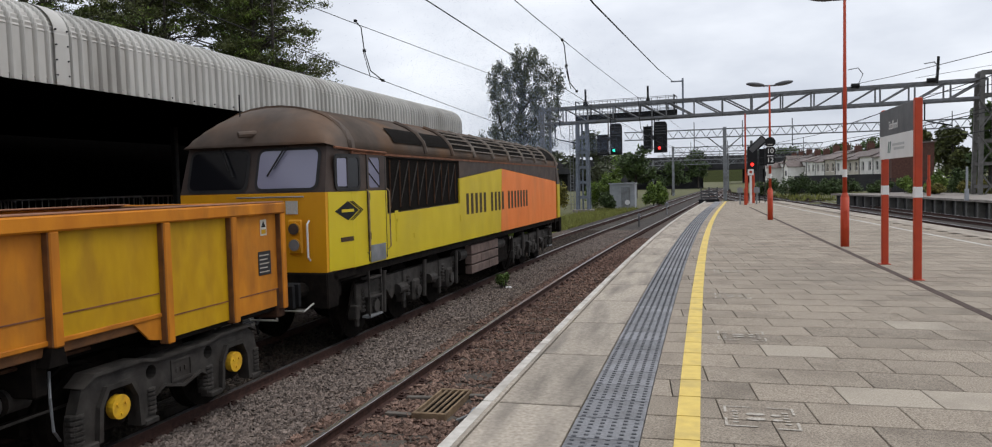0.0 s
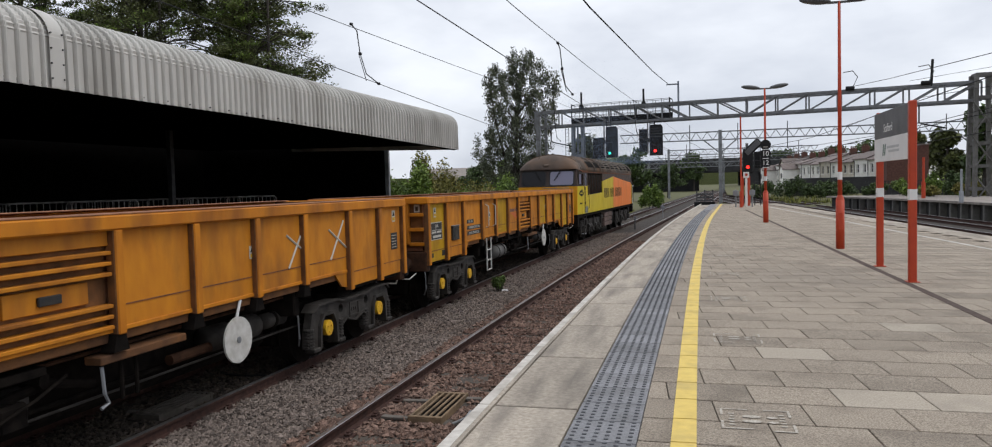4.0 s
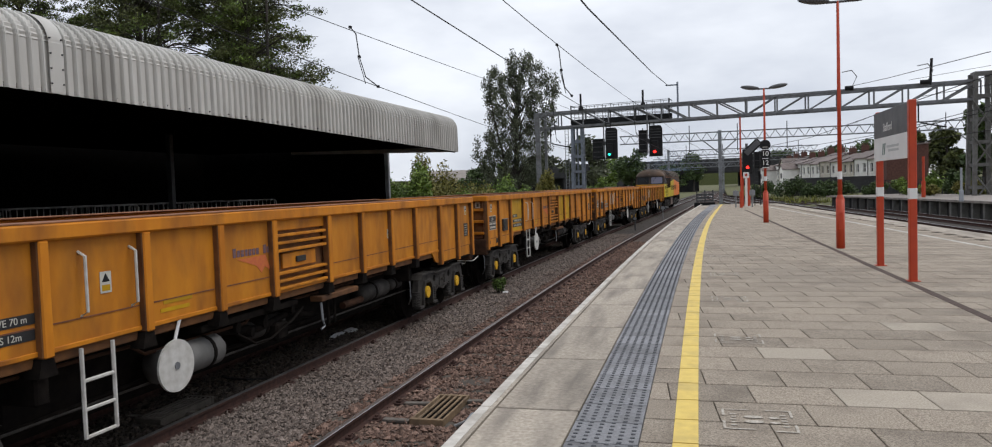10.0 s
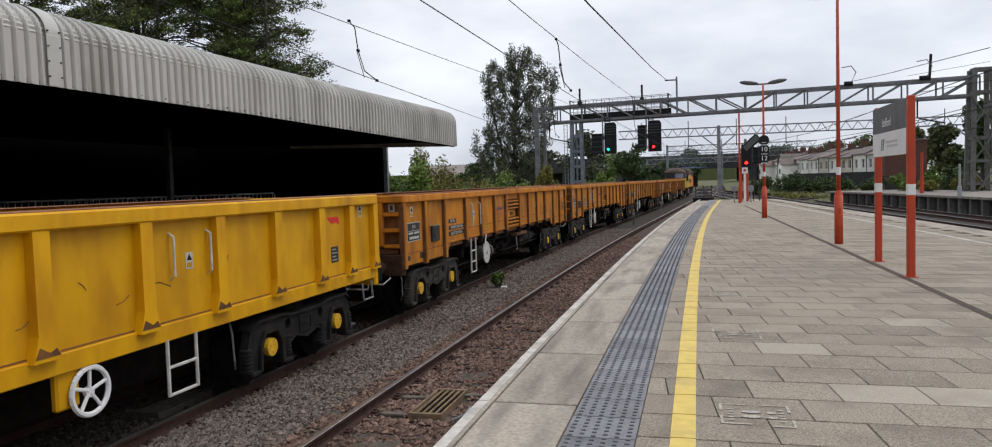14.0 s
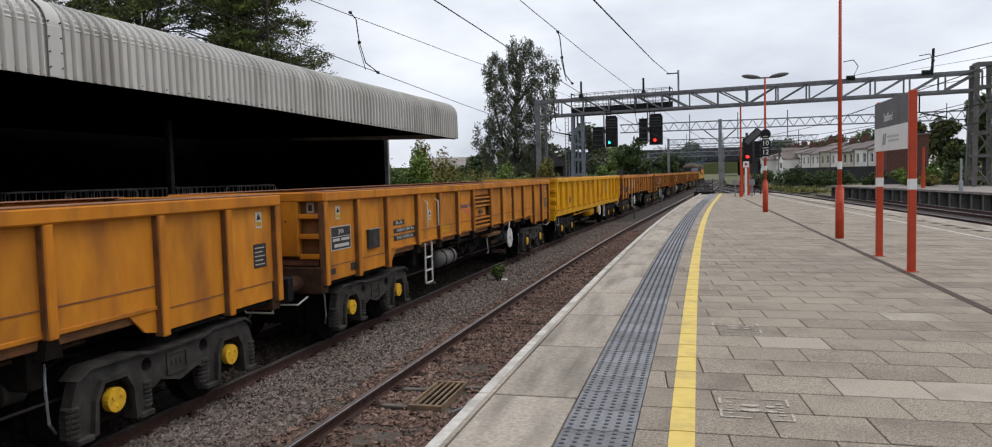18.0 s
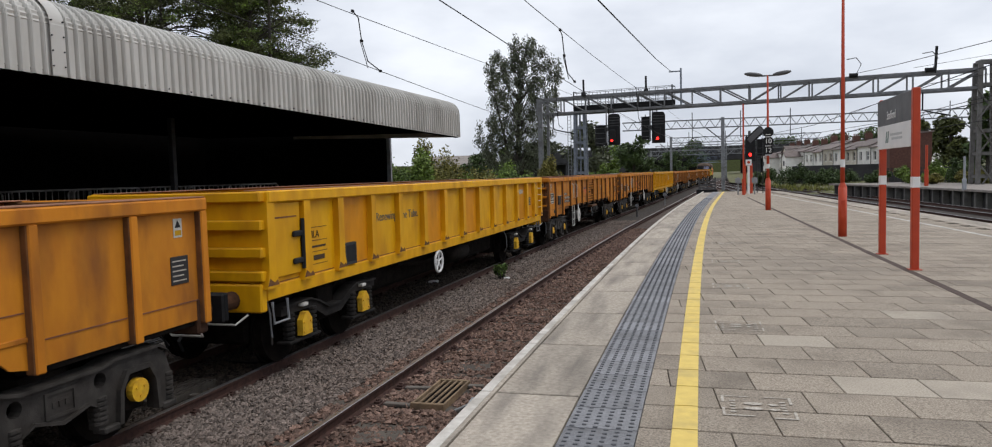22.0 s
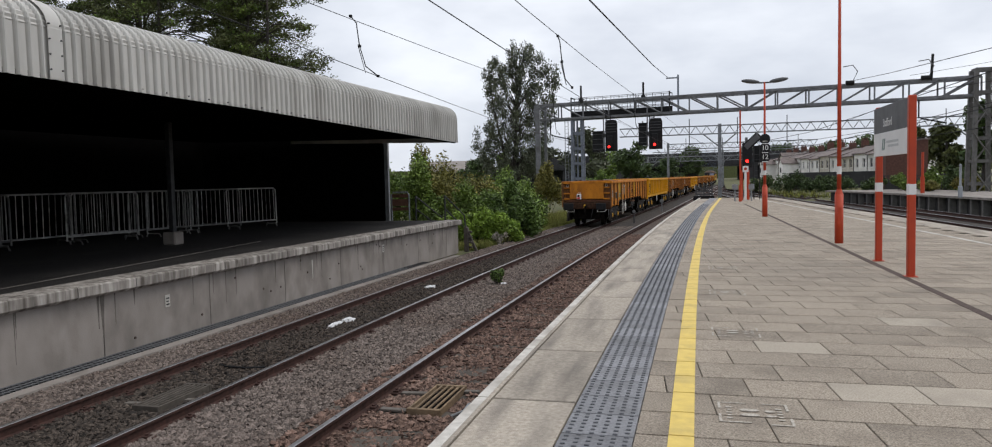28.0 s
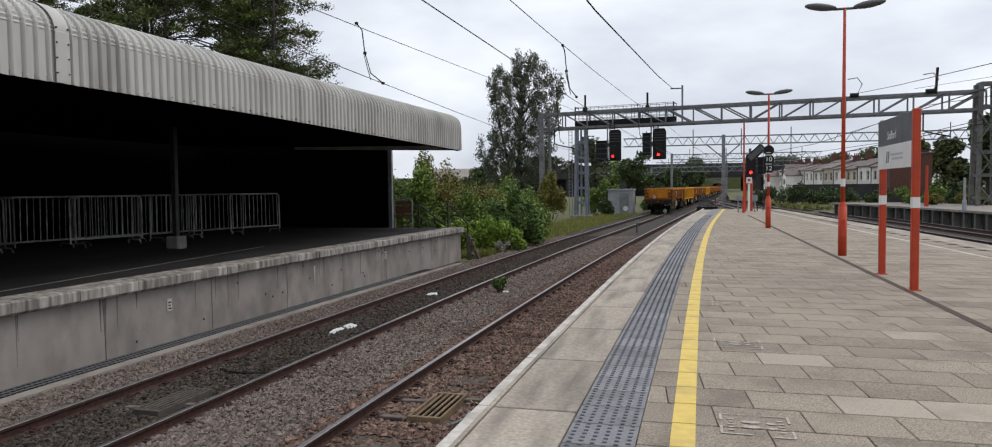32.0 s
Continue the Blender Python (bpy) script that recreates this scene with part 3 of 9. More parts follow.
def sweep(name, prof, y0, y1, material, parent=None, step=2.0, shift=bend, label=""):
    """A closed profile of (x, z) drawn along the line."""
    n = max(2, int((y1 - y0) / step) + 1)
    ys = [y0 + (y1 - y0) * i / (n - 1) for i in range(n)]
    k = len(prof)
    verts = [(o + shift(y), y, z) for y in ys for o, z in prof]
    faces = [(i * k + j, i * k + (j + 1) % k, (i + 1) * k + (j + 1) % k, (i + 1) * k + j) for i in range(n - 1) for j in range(k)]
    faces += [tuple(range(k - 1, -1, -1)), tuple((n - 1) * k + j for j in range(k))]
    return raw(name, verts, faces, material, parent, label)


def straight(y):
    return 0.0


def right_edge(y):
    return 7.65 - 0.062 * (y - 23)


RAIL_Z, BED = -0.915, -1.085
TRACKS = (-6.63, -3.12)


# ---- ground, tracks ----
def build_ground():
    g = 900.0
    n = 40
    verts, faces = [], []
    for i in range(n + 1):
        for j in range(n + 1):
            x, y = (i / n - 0.5) * 2, (j / n - 0.5) * 2
            px, py = math.copysign(abs(x) ** 2.2, x) * g, math.copysign(abs(y) ** 2.2, y) * g
            verts.append((px, py + 60, -1.16))
    for i in range(n):
        for j in range(n):
            a = i * (n + 1) + j
            faces.append((a, a + n + 1, a + n + 2, a + 1))
    ob = raw("ground", verts, faces, M["soil"])
    tagged(ob, "rough grassy railway ground", "ground", kind="structure")


def build_trackbed():
    bed = sweep("ballast_bed", [(-9.0, -1.15), (-8.7, BED - 0.01), (-5.0, BED), (-4.4, BED), (-4.4, -1.15)], -12, 230, M["ballast"])
    tagged(bed, "grey crushed stone ballast under the tracks", "ballast", kind="structure")
    bed = sweep("ballast_bed", [(-4.4, -1.15), (-4.4, BED), (-3.9, BED + 0.01), (-1.7, BED), (-1.62, -1.15)], -12, 230, M["ballast_brown"])
    tagged(bed, "rust-brown ballast beside the platform edge", "ballast", kind="structure")
    tr = [(0.9, -1.15), (0.9, BED), (9.4, BED), (9.4, -1.15)]
    bed = sweep("ballast_bed", tr, -12, 150, M["ballast"], shift=right_edge)
    tagged(bed, "grey crushed stone ballast under the tracks", "ballast", kind="structure")


RAIL = [(-0.07, -0.155), (0.07, -0.155), (0.07, -0.14), (0.012, -0.12), (0.012, -0.045), (0.035, -0.035), (0.036, -0.004), (-0.036, -0.004), (-0.035, -0.035), (-0.012, -0.045), (-0.012, -0.12), (-0.07, -0.14)]


def build_rails():
    for c, shift, far in ((TRACKS[0], bend, 220), (TRACKS[1], bend, 220), (1.5, right_edge, 150), (4.95, right_edge, 150), (8.4, right_edge, 150)):
        for side in (-0.7525, 0.7525):
            rail = tagged(new("rail"), "rust-brown steel running rail with a worn bright head", "rail", "running rails", "structure")
            sweep("rail_web", [(c + side + x, RAIL_Z + z) for x, z in RAIL], -12, far, M["rail"], rail, 2.0, shift)
            s = c + side
            sweep("rail_head", [(s - 0.034, RAIL_Z - 0.004), (s + 0.034, RAIL_Z - 0.004), (s + 0.028, RAIL_Z), (s - 0.028, RAIL_Z)], -12, far, M["rail_top"], rail, 2.0, shift, "worn rail head")


def build_sleepers():
    bm = box((-1.25, -0.125, -0.12), (1.25, 0.125, 0.0), 0.012)
    me = bpy.data.meshes.new("sleeper")
    bm.to_mesh(me)
    bm.free()
    me.materials.append(M["sleeper"])
    bm = box((-0.17, -0.09, 0), (0.17, 0.09, 0.03), 0.006)
    for s in (-0.11, 0.11):
        rod((s, 0, 0.03), (s, 0, 0.075), 0.022, 6, bm)
        box((s - 0.035, -0.05, 0.03), (s + 0.035, 0.05, 0.055), 0.004, bm)
    chair = bpy.data.meshes.new("rail_chair")
    bm.to_mesh(chair)
    bm.free()
    chair.materials.append(M["rail"])
    for c in TRACKS:
        bed = tagged(new("sleeper_row"), "weathered timber sleepers sunk in the ballast", "sleepers", kind="structure")
        y = 3.2 - 0.72 * 12
        while y < 75:
            m = Matrix.Translation((c + bend(y), y, BED + 0.012)) @ Matrix.Rotation(-lean(y), 4, "Z")
            again("sleeper", me, bed, m)
            for s in (-0.7525, 0.7525):
                again("rail_chair", chair, bed, m @ Matrix.Translation((s, 0, 0)))
            y += 0.72


def build_stones(name, label, material, spans, count, seed, y0, y1, big=1.0, bare=0.0):
    """Loose ballast: many small broken stones, one mesh."""
    rng = np.random.default_rng(seed)
    lens = np.array([b - a for a, b in spans])
    pick = rng.choice(len(spans), count, p=lens / lens.sum())
    lo, hi = np.array([s[0] for s in spans])[pick], np.array([s[1] for s in spans])[pick]
    # more of them near by
    y = y0 + (y1 - y0) * rng.random(count) ** (1.7 if y1 > 10 else 1.0)
    a = np.clip(y, 2, 42)
    x = lo + (hi - lo) * rng.random(count) + (a - 2) ** 2 / 1400
    # none inside the drain covers, few over the sleepers where they lie bare
    keep = ~(((abs(x + 3.07 - (a - 2) ** 2 / 1400) < 0.24) & (abs(y - 8.68) < 0.56)) | ((abs(x + 6.48 - (a - 2) ** 2 / 1400) < 0.22) & (abs(y - 8.17) < 0.55)))
    if bare:
        keep &= ~((abs((y - 3.2 + 0.36) % 0.72 - 0.36) < 0.10) & (rng.random(count) < bare))
    x, y = x[keep], y[keep]
    count = len(x)
    base = np.array([(1, 0, 0), (-1, 0, 0), (0, 1, 0), (0, -1, 0), (0, 0, 1), (0, 0, -1)], float)
    tri = np.array([(0, 2, 4), (2, 1, 4), (1, 3, 4), (3, 0, 4), (2, 0, 5), (1, 2, 5), (3, 1, 5), (0, 3, 5)])
    size = big * (0.015 + 0.017 * rng.random((count, 1, 1)) ** 1.3)
    v = base[None] * (0.65 + 0.7 * rng.random((count, 6, 1))) + rng.normal(0, 0.28, (count, 6, 3))
    v = v * size * np.array((1.25, 1.25, 0.8))
    v[:, :, 0] += x[:, None]
    v[:, :, 1] += y[:, None]
    v[:, :, 2] += BED + 0.004 + 0.034 * rng.random((count, 1))
    f = tri[None] + 6 * np.arange(count)[:, None, None]
    me = bpy.data.meshes.new(name)
    me.from_pydata(v.reshape(-1, 3).tolist(), [], f.reshape(-1, 3).tolist())
    me.materials.append(material)
    tagged(new(name, me), label, "ballast", kind="stuff")


def build_grates():
    for x0, x1, y0, y1, lab in ((-3.28, -2.86, 8.14, 9.22, "weathered slotted drain cover beside the near rail"), (-6.67, -6.29, 7.64, 8.70, "dull grey slotted drain cover between the rails, shade in its colour")):
        g = thing("drain_cover", lab, "drain cover", pose((x0 + x1) / 2, (y0 + y1) / 2, BED + 0.02), "drain covers")
        w, d = (x1 - x0) / 2, (y1 - y0) / 2
        # far cover takes a darker material, its shade is put into the colour
        steel = M["grating"] if x0 > -4 else M["sleeper"]
        # flat black sheet stands in for the shade in the slots
        part("pit", box((-w + 0.02, -d + 0.02, 0.0), (w - 0.02, d - 0.02, 0.02)), M["void"], g, "black sheet for the shaded opening")
        for s in (-1, 1):
            lo, hi = sorted((s * (d - 0.055), s * d))
            part("edge_bar", box((-w, lo, -0.05), (w, hi, 0.075), 0.005), steel, g)
        n = 6
        for i in range(n):
            c = -w + 0.018 + (2 * w - 0.036) * i / (n - 1)
            part("bar", box((c - 0.013, -d + 0.055, 0.05 if 0 < i < n - 1 else -0.02), (c + 0.013, d - 0.055, 0.071), 0.003), steel, g)
    for x, y, a, k in ((-3.47, 8.22, -4, 0.34), (-3.46, 8.92, 5, 0.36), (-2.76, 9.12, 3, 0.2), (-6.82, 7.86, 3, 0.22), (-6.16, 8.12, -3, 0.2)):
        slab = thing("timber_offcut", "flat weathered timber strip wedged beside a drain cover", "timber", pose(x, y, BED + 0.025, 0, 0, a), "timber strips")
        part("plank", box((-k / 2, -0.045, 0), (k / 2, 0.045, 0.035), 0.006), M["wall_streak"], slab)
    lug = thing("steel_bracket", "grey steel bracket lying by the drain cover", "bracket", pose(-2.72, 8.35, BED + 0.02))
    part("strap", pipe([(0, -0.25, 0.02), (0.12, -0.1, 0.05), (0.1, 0.15, 0.05), (0.18, 0.3, 0.02)], 0.02), M["galv"], lug)
    for x, y, r in ((-3.25, 7.15, 0.26), (-3.05, 10.05, 0.22)):
        lid = thing("buried_slab", "flat grey slab lying bare among the brown ballast", "slab", pose(x, y, BED + 0.03, 1.5, 0, 12), "buried slabs")
        part("slab", box((-r, -0.17, -0.03), (r, 0.17, 0.012), 0.01), M["sleeper"], lid)


def crumple(seed, size):
    bm = bmesh.new()
    bmesh.ops.create_icosphere(bm, subdivisions=3, radius=1)
    for v in bm.verts:
        k = 1 + 0.5 * noise.noise(v.co * 2.3 + Vector((seed, 0, 0)))
        v.co = Vector((v.co.x * size[0] * k, v.co.y * size[1] * k, max(-0.3, v.co.z) * size[2] * k))
    return bm


def build_litter():
    for x, y, s, lab in ((-6.78, 13.1, (0.055, 0.28, 0.05), "torn white plastic bag lying along the rail"), (-6.75, 18.2, (0.14, 0.16, 0.05), "white scrap of paper on the ballast"), (-6.75, 13.6, (0.12, 0.16, 0.05), "torn white plastic scrap on the ballast"), (-5.05, 19.0, (0.1, 0.1, 0.04), "white scrap of paper on the ballast")):
        ob = part("plastic_bag", crumple(x + y, s), M["bag"])
        ob.location = (x + bend(y), y, BED + 0.03)
        tagged(ob, lab, "litter", "litter")
    hose = part("cable", pipe([(-7.0, 9.9, BED + 0.04), (-6.8, 9.75, BED + 0.05), (-6.45, 9.72, BED + 0.05), (-6.2, 9.85, BED + 0.04)], 0.016), M["black"])
    tagged(hose, "black cable lying between the rails", "cable")


# ---- the platform that the camera stands on ----
def slab_mesh(w, d, h, material, name, bevel=0.006):
    bm = box((-w / 2, -d / 2, -h), (w / 2, d / 2, 0), bevel)
    me = bpy.data.meshes.new(name)
    bm.to_mesh(me)
    bm.free()
    me.materials.append(material)
    return me


PLAT_END = 57.0
ROW = 0.4985
SKEW = 0.09


def painted_line(name, x0, x1, first, pitch, material, parent, label):
    """A painted line that follows the slabs down into their joints."""
    rows = []
    y = first
    while y < PLAT_END:
        rows += [(y + 0.010, 0.004), (y + pitch - 0.010, 0.004), (y + pitch - 0.006, -0.02), (y + pitch + 0.006, -0.02)]
        y += pitch
    verts = [(x + bend(y), y, z) for y, z in rows for x in (x0, x1)] + [(x + bend(y), y, z - 0.01) for y, z in rows for x in (x0, x1)]
    n = len(rows)
    faces = []
    for i in range(n - 1):
        a, b = 2 * i, 2 * n + 2 * i
        faces += [(a, a + 1, a + 3, a + 2), (b + 1, b, b + 2, b + 3), (a, a + 2, b + 2, b), (a + 1, b + 1, b + 3, a + 3)]
    return raw(name, verts, faces, material, parent, label)


def build_platform():
    n = 36
    ys = [-6 + (PLAT_END + 6) * i / (n - 1) for i in range(n)]
    k = 4
    verts = []
    for y in ys:
        l, r = -1.52 + bend(y), right_edge(y) - 0.1
        verts += [(l, y, -1.15), (r, y, -1.15), (r, y, -0.032), (l, y, -0.032)]
    faces = [(i * k + j, i * k + (j + 1) % k, (i + 1) * k + (j + 1) % k, (i + 1) * k + j) for i in range(n - 1) for j in range(k)]
    faces += [(3, 2, 1, 0), tuple((n - 1) * k + j for j in range(4))]
    floor = raw("pavement", verts, faces, M["joint"])
    tagged(floor, "long paved station platform with stone slabs and stained joints", "platform", kind="structure")
    # platform end ramp
    y0, y1 = PLAT_END, PLAT_END + 9
    lx, rx = -1.5 + bend(y0), right_edge(y0) - 0.1
    ramp = raw("platform_ramp", [(lx, y0, -1.15), (rx, y0, -1.15), (lx + 0.5, y1, -1.15), (rx - 0.5, y1, -1.15), (lx, y0, -0.02), (rx, y0, -0.02), (lx + 0.5, y1, -1.1), (rx - 0.5, y1, -1.1)],
               [(4, 5, 7, 6), (0, 4, 6, 2), (1, 3, 7, 5), (2, 6, 7, 3)], M["asphalt"])
    tagged(ramp, "asphalt ramp at the platform end", "ramp", kind="structure")
    # nosing under the coping and the painted edge line
    painted_line("white_edge_line", -1.625, -1.545, 0.49 - 1.66 * 3, 1.66, M["white_line"], floor, "white painted edge line, worn")
    painted_line("yellow_line", -0.172, -0.012, 2.62 - 15.5 * ROW, ROW, M["yellow_line"], floor, "yellow painted safety line")
    sweep("drain_channel", [(-0.055, -0.012), (-0.055, 0.003), (0.055, 0.003), (0.055, -0.012)], -5, 45, M["drain"], floor, 2.0, lambda y: 3.22 - 0.0118 * max(y - 9, 0), "dark brown drainage channel")
    sweep("yellow_line", [(-1.66, 0.0), (-1.66, 0.004), (-1.55, 0.004), (-1.55, 0.0)], -5, PLAT_END, M["white_line"], floor, 2.0, right_edge, "faded cream safety line")
    # coping slabs
    sweep("nosing", [(-1.62, -0.09), (-1.62, 0.0), (-1.512, 0.0), (-1.512, -0.09)], -5, PLAT_END, M["coping"], floor, 1.0, bend, "pale concrete nosing")
    me = slab_mesh(0.63, 1.630, 0.09, M["coping"], "coping_slab", 0.006)
    y = -0.34 - 1.66 * 3
    while y < PLAT_END - 1:
        again("coping_slab", me, floor, Matrix.Translation((-1.182 + bend(y), y, 0)) @ Matrix.Rotation(-lean(y), 4, "Z"))
        y += 1.66
    me = slab_mesh(0.755, 1.638, 0.09, M["coping"], "coping_slab", 0.006)
    y = 12.0 - 1.66 * 10
    while y < PLAT_END - 1:
        again("coping_slab", me, floor, Matrix.Translation((right_edge(y) - 0.38, y, 0)) @ Matrix.Rotation(0.062, 4, "Z"))
        y += 1.66
    # tactile paving: two rows of staggered lozenge studs on each flag
    bm = box((-0.233, -0.2135, -0.06), (0.233, 0.2135, 0.0), 0.003)
    flag = bpy.data.meshes.new("tactile_flag")
    bm.to_mesh(flag)
    bm.free()
    flag.materials.append(M["tactile"])
    bm = bmesh.new()
    for i in range(6):
        for j in range(6):
            x, yy = -0.19 + 0.076 * i, -0.182 + 0.0726 * j + (0.036 if i % 2 else 0) - 0.018
            box((x - 0.016, yy - 0.011, 0), (x + 0.016, yy + 0.011, 0.007), 0.003, bm)
    stud = bpy.data.meshes.new("stud_rows")
    bm.to_mesh(stud)
    bm.free()
    stud.materials.append(M["stud"])
    y = 2.349 - 0.4417 * 16
    while y < PLAT_END - 0.3:
        m = Matrix.Translation((-0.619 + bend(y), y, 0.003)) @ Matrix.Rotation(-lean(y), 4, "Z")
        ob = again("tactile_flag", flag, floor, m)
        if y < 45:
            again("stud_rows", stud, ob, Matrix())
        y += 0.4417
    # paving slabs in rows across the platform
    meshes = {}

    def slab(w, tone, first):
        key = (round(w, 2), tone, first)
        if key not in meshes:
            meshes[key] = slab_mesh(w - 0.008, ROW - 0.021, 0.06, M[tone], "paving_slab", 0.004)
            for v in meshes[key].vertices:
                if not first or v.co.x > 0:
                    v.co.x -= SKEW * v.co.y
        return meshes[key]

    PALE = {(10, 2), (7, 3), (7, 4), (4, 5), (13, 5)}
    rng = random.Random(5)
    fv, ff = [], []
    row, count = -15, 0
    y = 2.62 - 15 * ROW
    while y < PLAT_END:
        start = -0.385
        nxt = (0.478 + 0.266 * (row - 5)) % 0.625
        while nxt - 0.625 > start + 0.06:
            nxt -= 0.625
        while True:
            w = nxt - start
            first = start == -0.385
            cx = start + w / 2
            start, nxt = nxt, nxt + 0.625
            if cx + bend(y) > right_edge(y) - 0.95:
                break
            ang, dz = -lean(y), rng.uniform(-0.0022, 0.0)
            m = Matrix.Translation((cx + bend(y), y, dz)) @ Matrix.Rotation(ang, 4, "Z")
            if 2.5 < y < 10.2 and cx < 6.0 and count < 300:
                again("paving_slab", slab(w, "slab_pale" if (row, round(cx * 2)) in PALE else "slab", first), floor, m)
                count += 1
            else:
                b = len(fv)
                for sx, sy in ((-1, -1), (1, -1), (1, 1), (-1, 1)):
                    fv.append(tuple(m @ Vector((sx * (w / 2 - 0.006) - (0 if first and sx < 0 else SKEW) * sy * ROW / 2, sy * (ROW / 2 - 0.011), 0))))
                for sx, sy in ((-1, -1), (1, -1), (1, 1), (-1, 1)):
                    fv.append(tuple(m @ Vector((sx * (w / 2 - 0.005) - (0 if first and sx < 0 else SKEW) * sy * ROW / 2, sy * (ROW / 2 - 0.010), -0.028))))
                ff += [(b, b + 1, b + 2, b + 3)] + [(b + i, b + 4 + i, b + 4 + (i + 1) % 4, b + (i + 1) % 4) for i in range(4)]
        y += ROW
        row += 1
    rest = raw("paving_rest", fv, ff, M["slab_far"], floor)
    rest["kind"] = "stuff"


def build_stencils():
    for y in (5.43, 8.25, 11.05, 14.0, 17.4):
        mark = thing("floor_stencil", "faded white stencilled box with two footprints on the paving", "floor marking", pose(0.39 + bend(y), y, 0.0035), "floor stencils")
        for a, b in (((-0.24, 0.212), (-0.05, 0.224)), ((0.06, 0.212), (0.235, 0.224)), ((-0.24, -0.23), (-0.03, -0.212)), ((0.09, -0.255), (0.24, -0.237)), ((-0.24, 0.07), (-0.222, 0.212)), ((-0.24, -0.212), (-0.222, -0.06)), ((0.217, 0.07), (0.235, 0.212)), ((0.222, -0.237), (0.24, -0.10))):
            part("corner_line", box((*a, 0), (*b, 0.002)), M["stencil"], mark)
        for s in (-0.055, 0.055):
            foot = bmesh.new()
            bmesh.ops.create_circle(foot, cap_ends=True, segments=14, radius=0.066, matrix=Matrix.Translation((-0.03, s, 0.002)) @ Matrix.Diagonal((1, 0.46, 1, 1)))
            bmesh.ops.create_circle(foot, cap_ends=True, segments=10, radius=0.036, matrix=Matrix.Translation((0.105, s - 0.01, 0.002)) @ Matrix.Diagonal((1, 0.62, 1, 1)))
            part("footprint", foot, M["stencil"], mark)
        for cx in (-0.165, 0.17):
            for i in range(5):
                part("text_bar", box((cx - 0.022 + 0.006 * (i % 2), -0.15 + 0.062 * i, 0), (cx + 0.018, -0.126 + 0.062 * i, 0.002)), M["faded"], mark)


# ---- posts, signs and lamps on the platform ----
def build_name_sign():
    s = thing("station_name_sign", "red-posted station sign with a grey and white board", "sign", None)
    a, b = Vector((3.29, 13.02, 0)), Vector((3.32, 15.29, 0))
    for p in (a, b):
        part("post", box((p.x - 0.055, p.y - 0.055, 0), (p.x + 0.055, p.y + 0.055, 2.83), 0.012), M["red_post"], s)
        part("white_band", box((p.x - 0.058, p.y - 0.058, 1.28), (p.x + 0.058, p.y + 0.058, 1.46), 0.01), M["white_plastic"], s, "white reflective band")
        part("base_plate", box((p.x - 0.09, p.y - 0.09, 0), (p.x + 0.09, p.y + 0.09, 0.012)), M["red_post"], s)
    face = Matrix.Translation((3.235, 14.2, 0)) @ Matrix.Rotation(radians(-90.7), 4, "Z") @ Matrix.Rotation(radians(90), 4, "X")
    part("upper_board", box((3.24, 13.08, 2.34), (3.275, 15.33, 2.80), 0.004), M["dark_grey"], s, "dark grey upper board")
    part("lower_board", box((3.24, 13.08, 1.93), (3.275, 15.33, 2.34), 0.004), M["white_plastic"], s, "white lower board")
    up = face @ Matrix.Translation((-0.12, 2.5, 0))
    words("Stafford", 0.2, M["white_plastic"], up, s)
    for y in (14.72, 14.60):
        part("emblem", plate([(y, 2.03), (y - 0.07, 2.03), (y - 0.13, 2.23), (y - 0.06, 2.23)], 3.237, 3.24), M["sign_green"], s, "grey-green operator emblem")
    for y, z, w in ((14.0, 2.165, 0.78), (13.95, 2.095, 0.68)):
        part("text_bar", box((3.237, y - w / 2, z - 0.02), (3.24, y + w / 2, z + 0.02)), M["sign_text"], s, "pale grey operator lettering as a bar")


def lamp_post(x, y, h, heads=True, thick=0.075):
    s = thing("lamp_post", "tall red steel platform lamp post with twin heads", "lamp post", pose(x, y, 0), "platform lamp posts")
    part("base", rod((0, 0, 0), (0, 0, 1.15), thick * 1.35, 14), M["red_post"], s, smooth=True)
    part("collar", rod((0, 0, 1.15), (0, 0, 1.26), thick * 1.35, 14, r2=thick * 0.75), M["red_post"], s)
    part("shaft", rod((0, 0, 1.26), (0, 0, h), thick * 0.72, 12, r2=thick * 0.45), M["red_post"], s, smooth=True)
    part("white_band", rod((0, 0, 1.62), (0, 0, 1.8), thick * 0.76, 12), M["white_plastic"], s, "white reflective band")
    part("access_door", box((-0.04, -thick * 1.40, 0.45), (0.04, -thick * 1.2, 0.85), 0.004), M["red_post"], s)
    part("cross_arm", rod((-0.25, 0, h - 0.02), (0.25, 0, h - 0.02), 0.03, 8), M["dark_grey"], s)
    for k in (-1, 1):
        bm = bmesh.new()
        bmesh.ops.create_uvsphere(bm, u_segments=14, v_segments=8, radius=1, matrix=Matrix.Translation((k * 0.52, 0, h + 0.05)) @ Matrix.Rotation(radians(-8 * k), 4, "Y") @ Matrix.Diagonal((0.36, 0.13, 0.085, 1)))
        part("lamp_head", bm, M["dark_grey"], s, "dark grey lamp head", smooth=True)
    return s


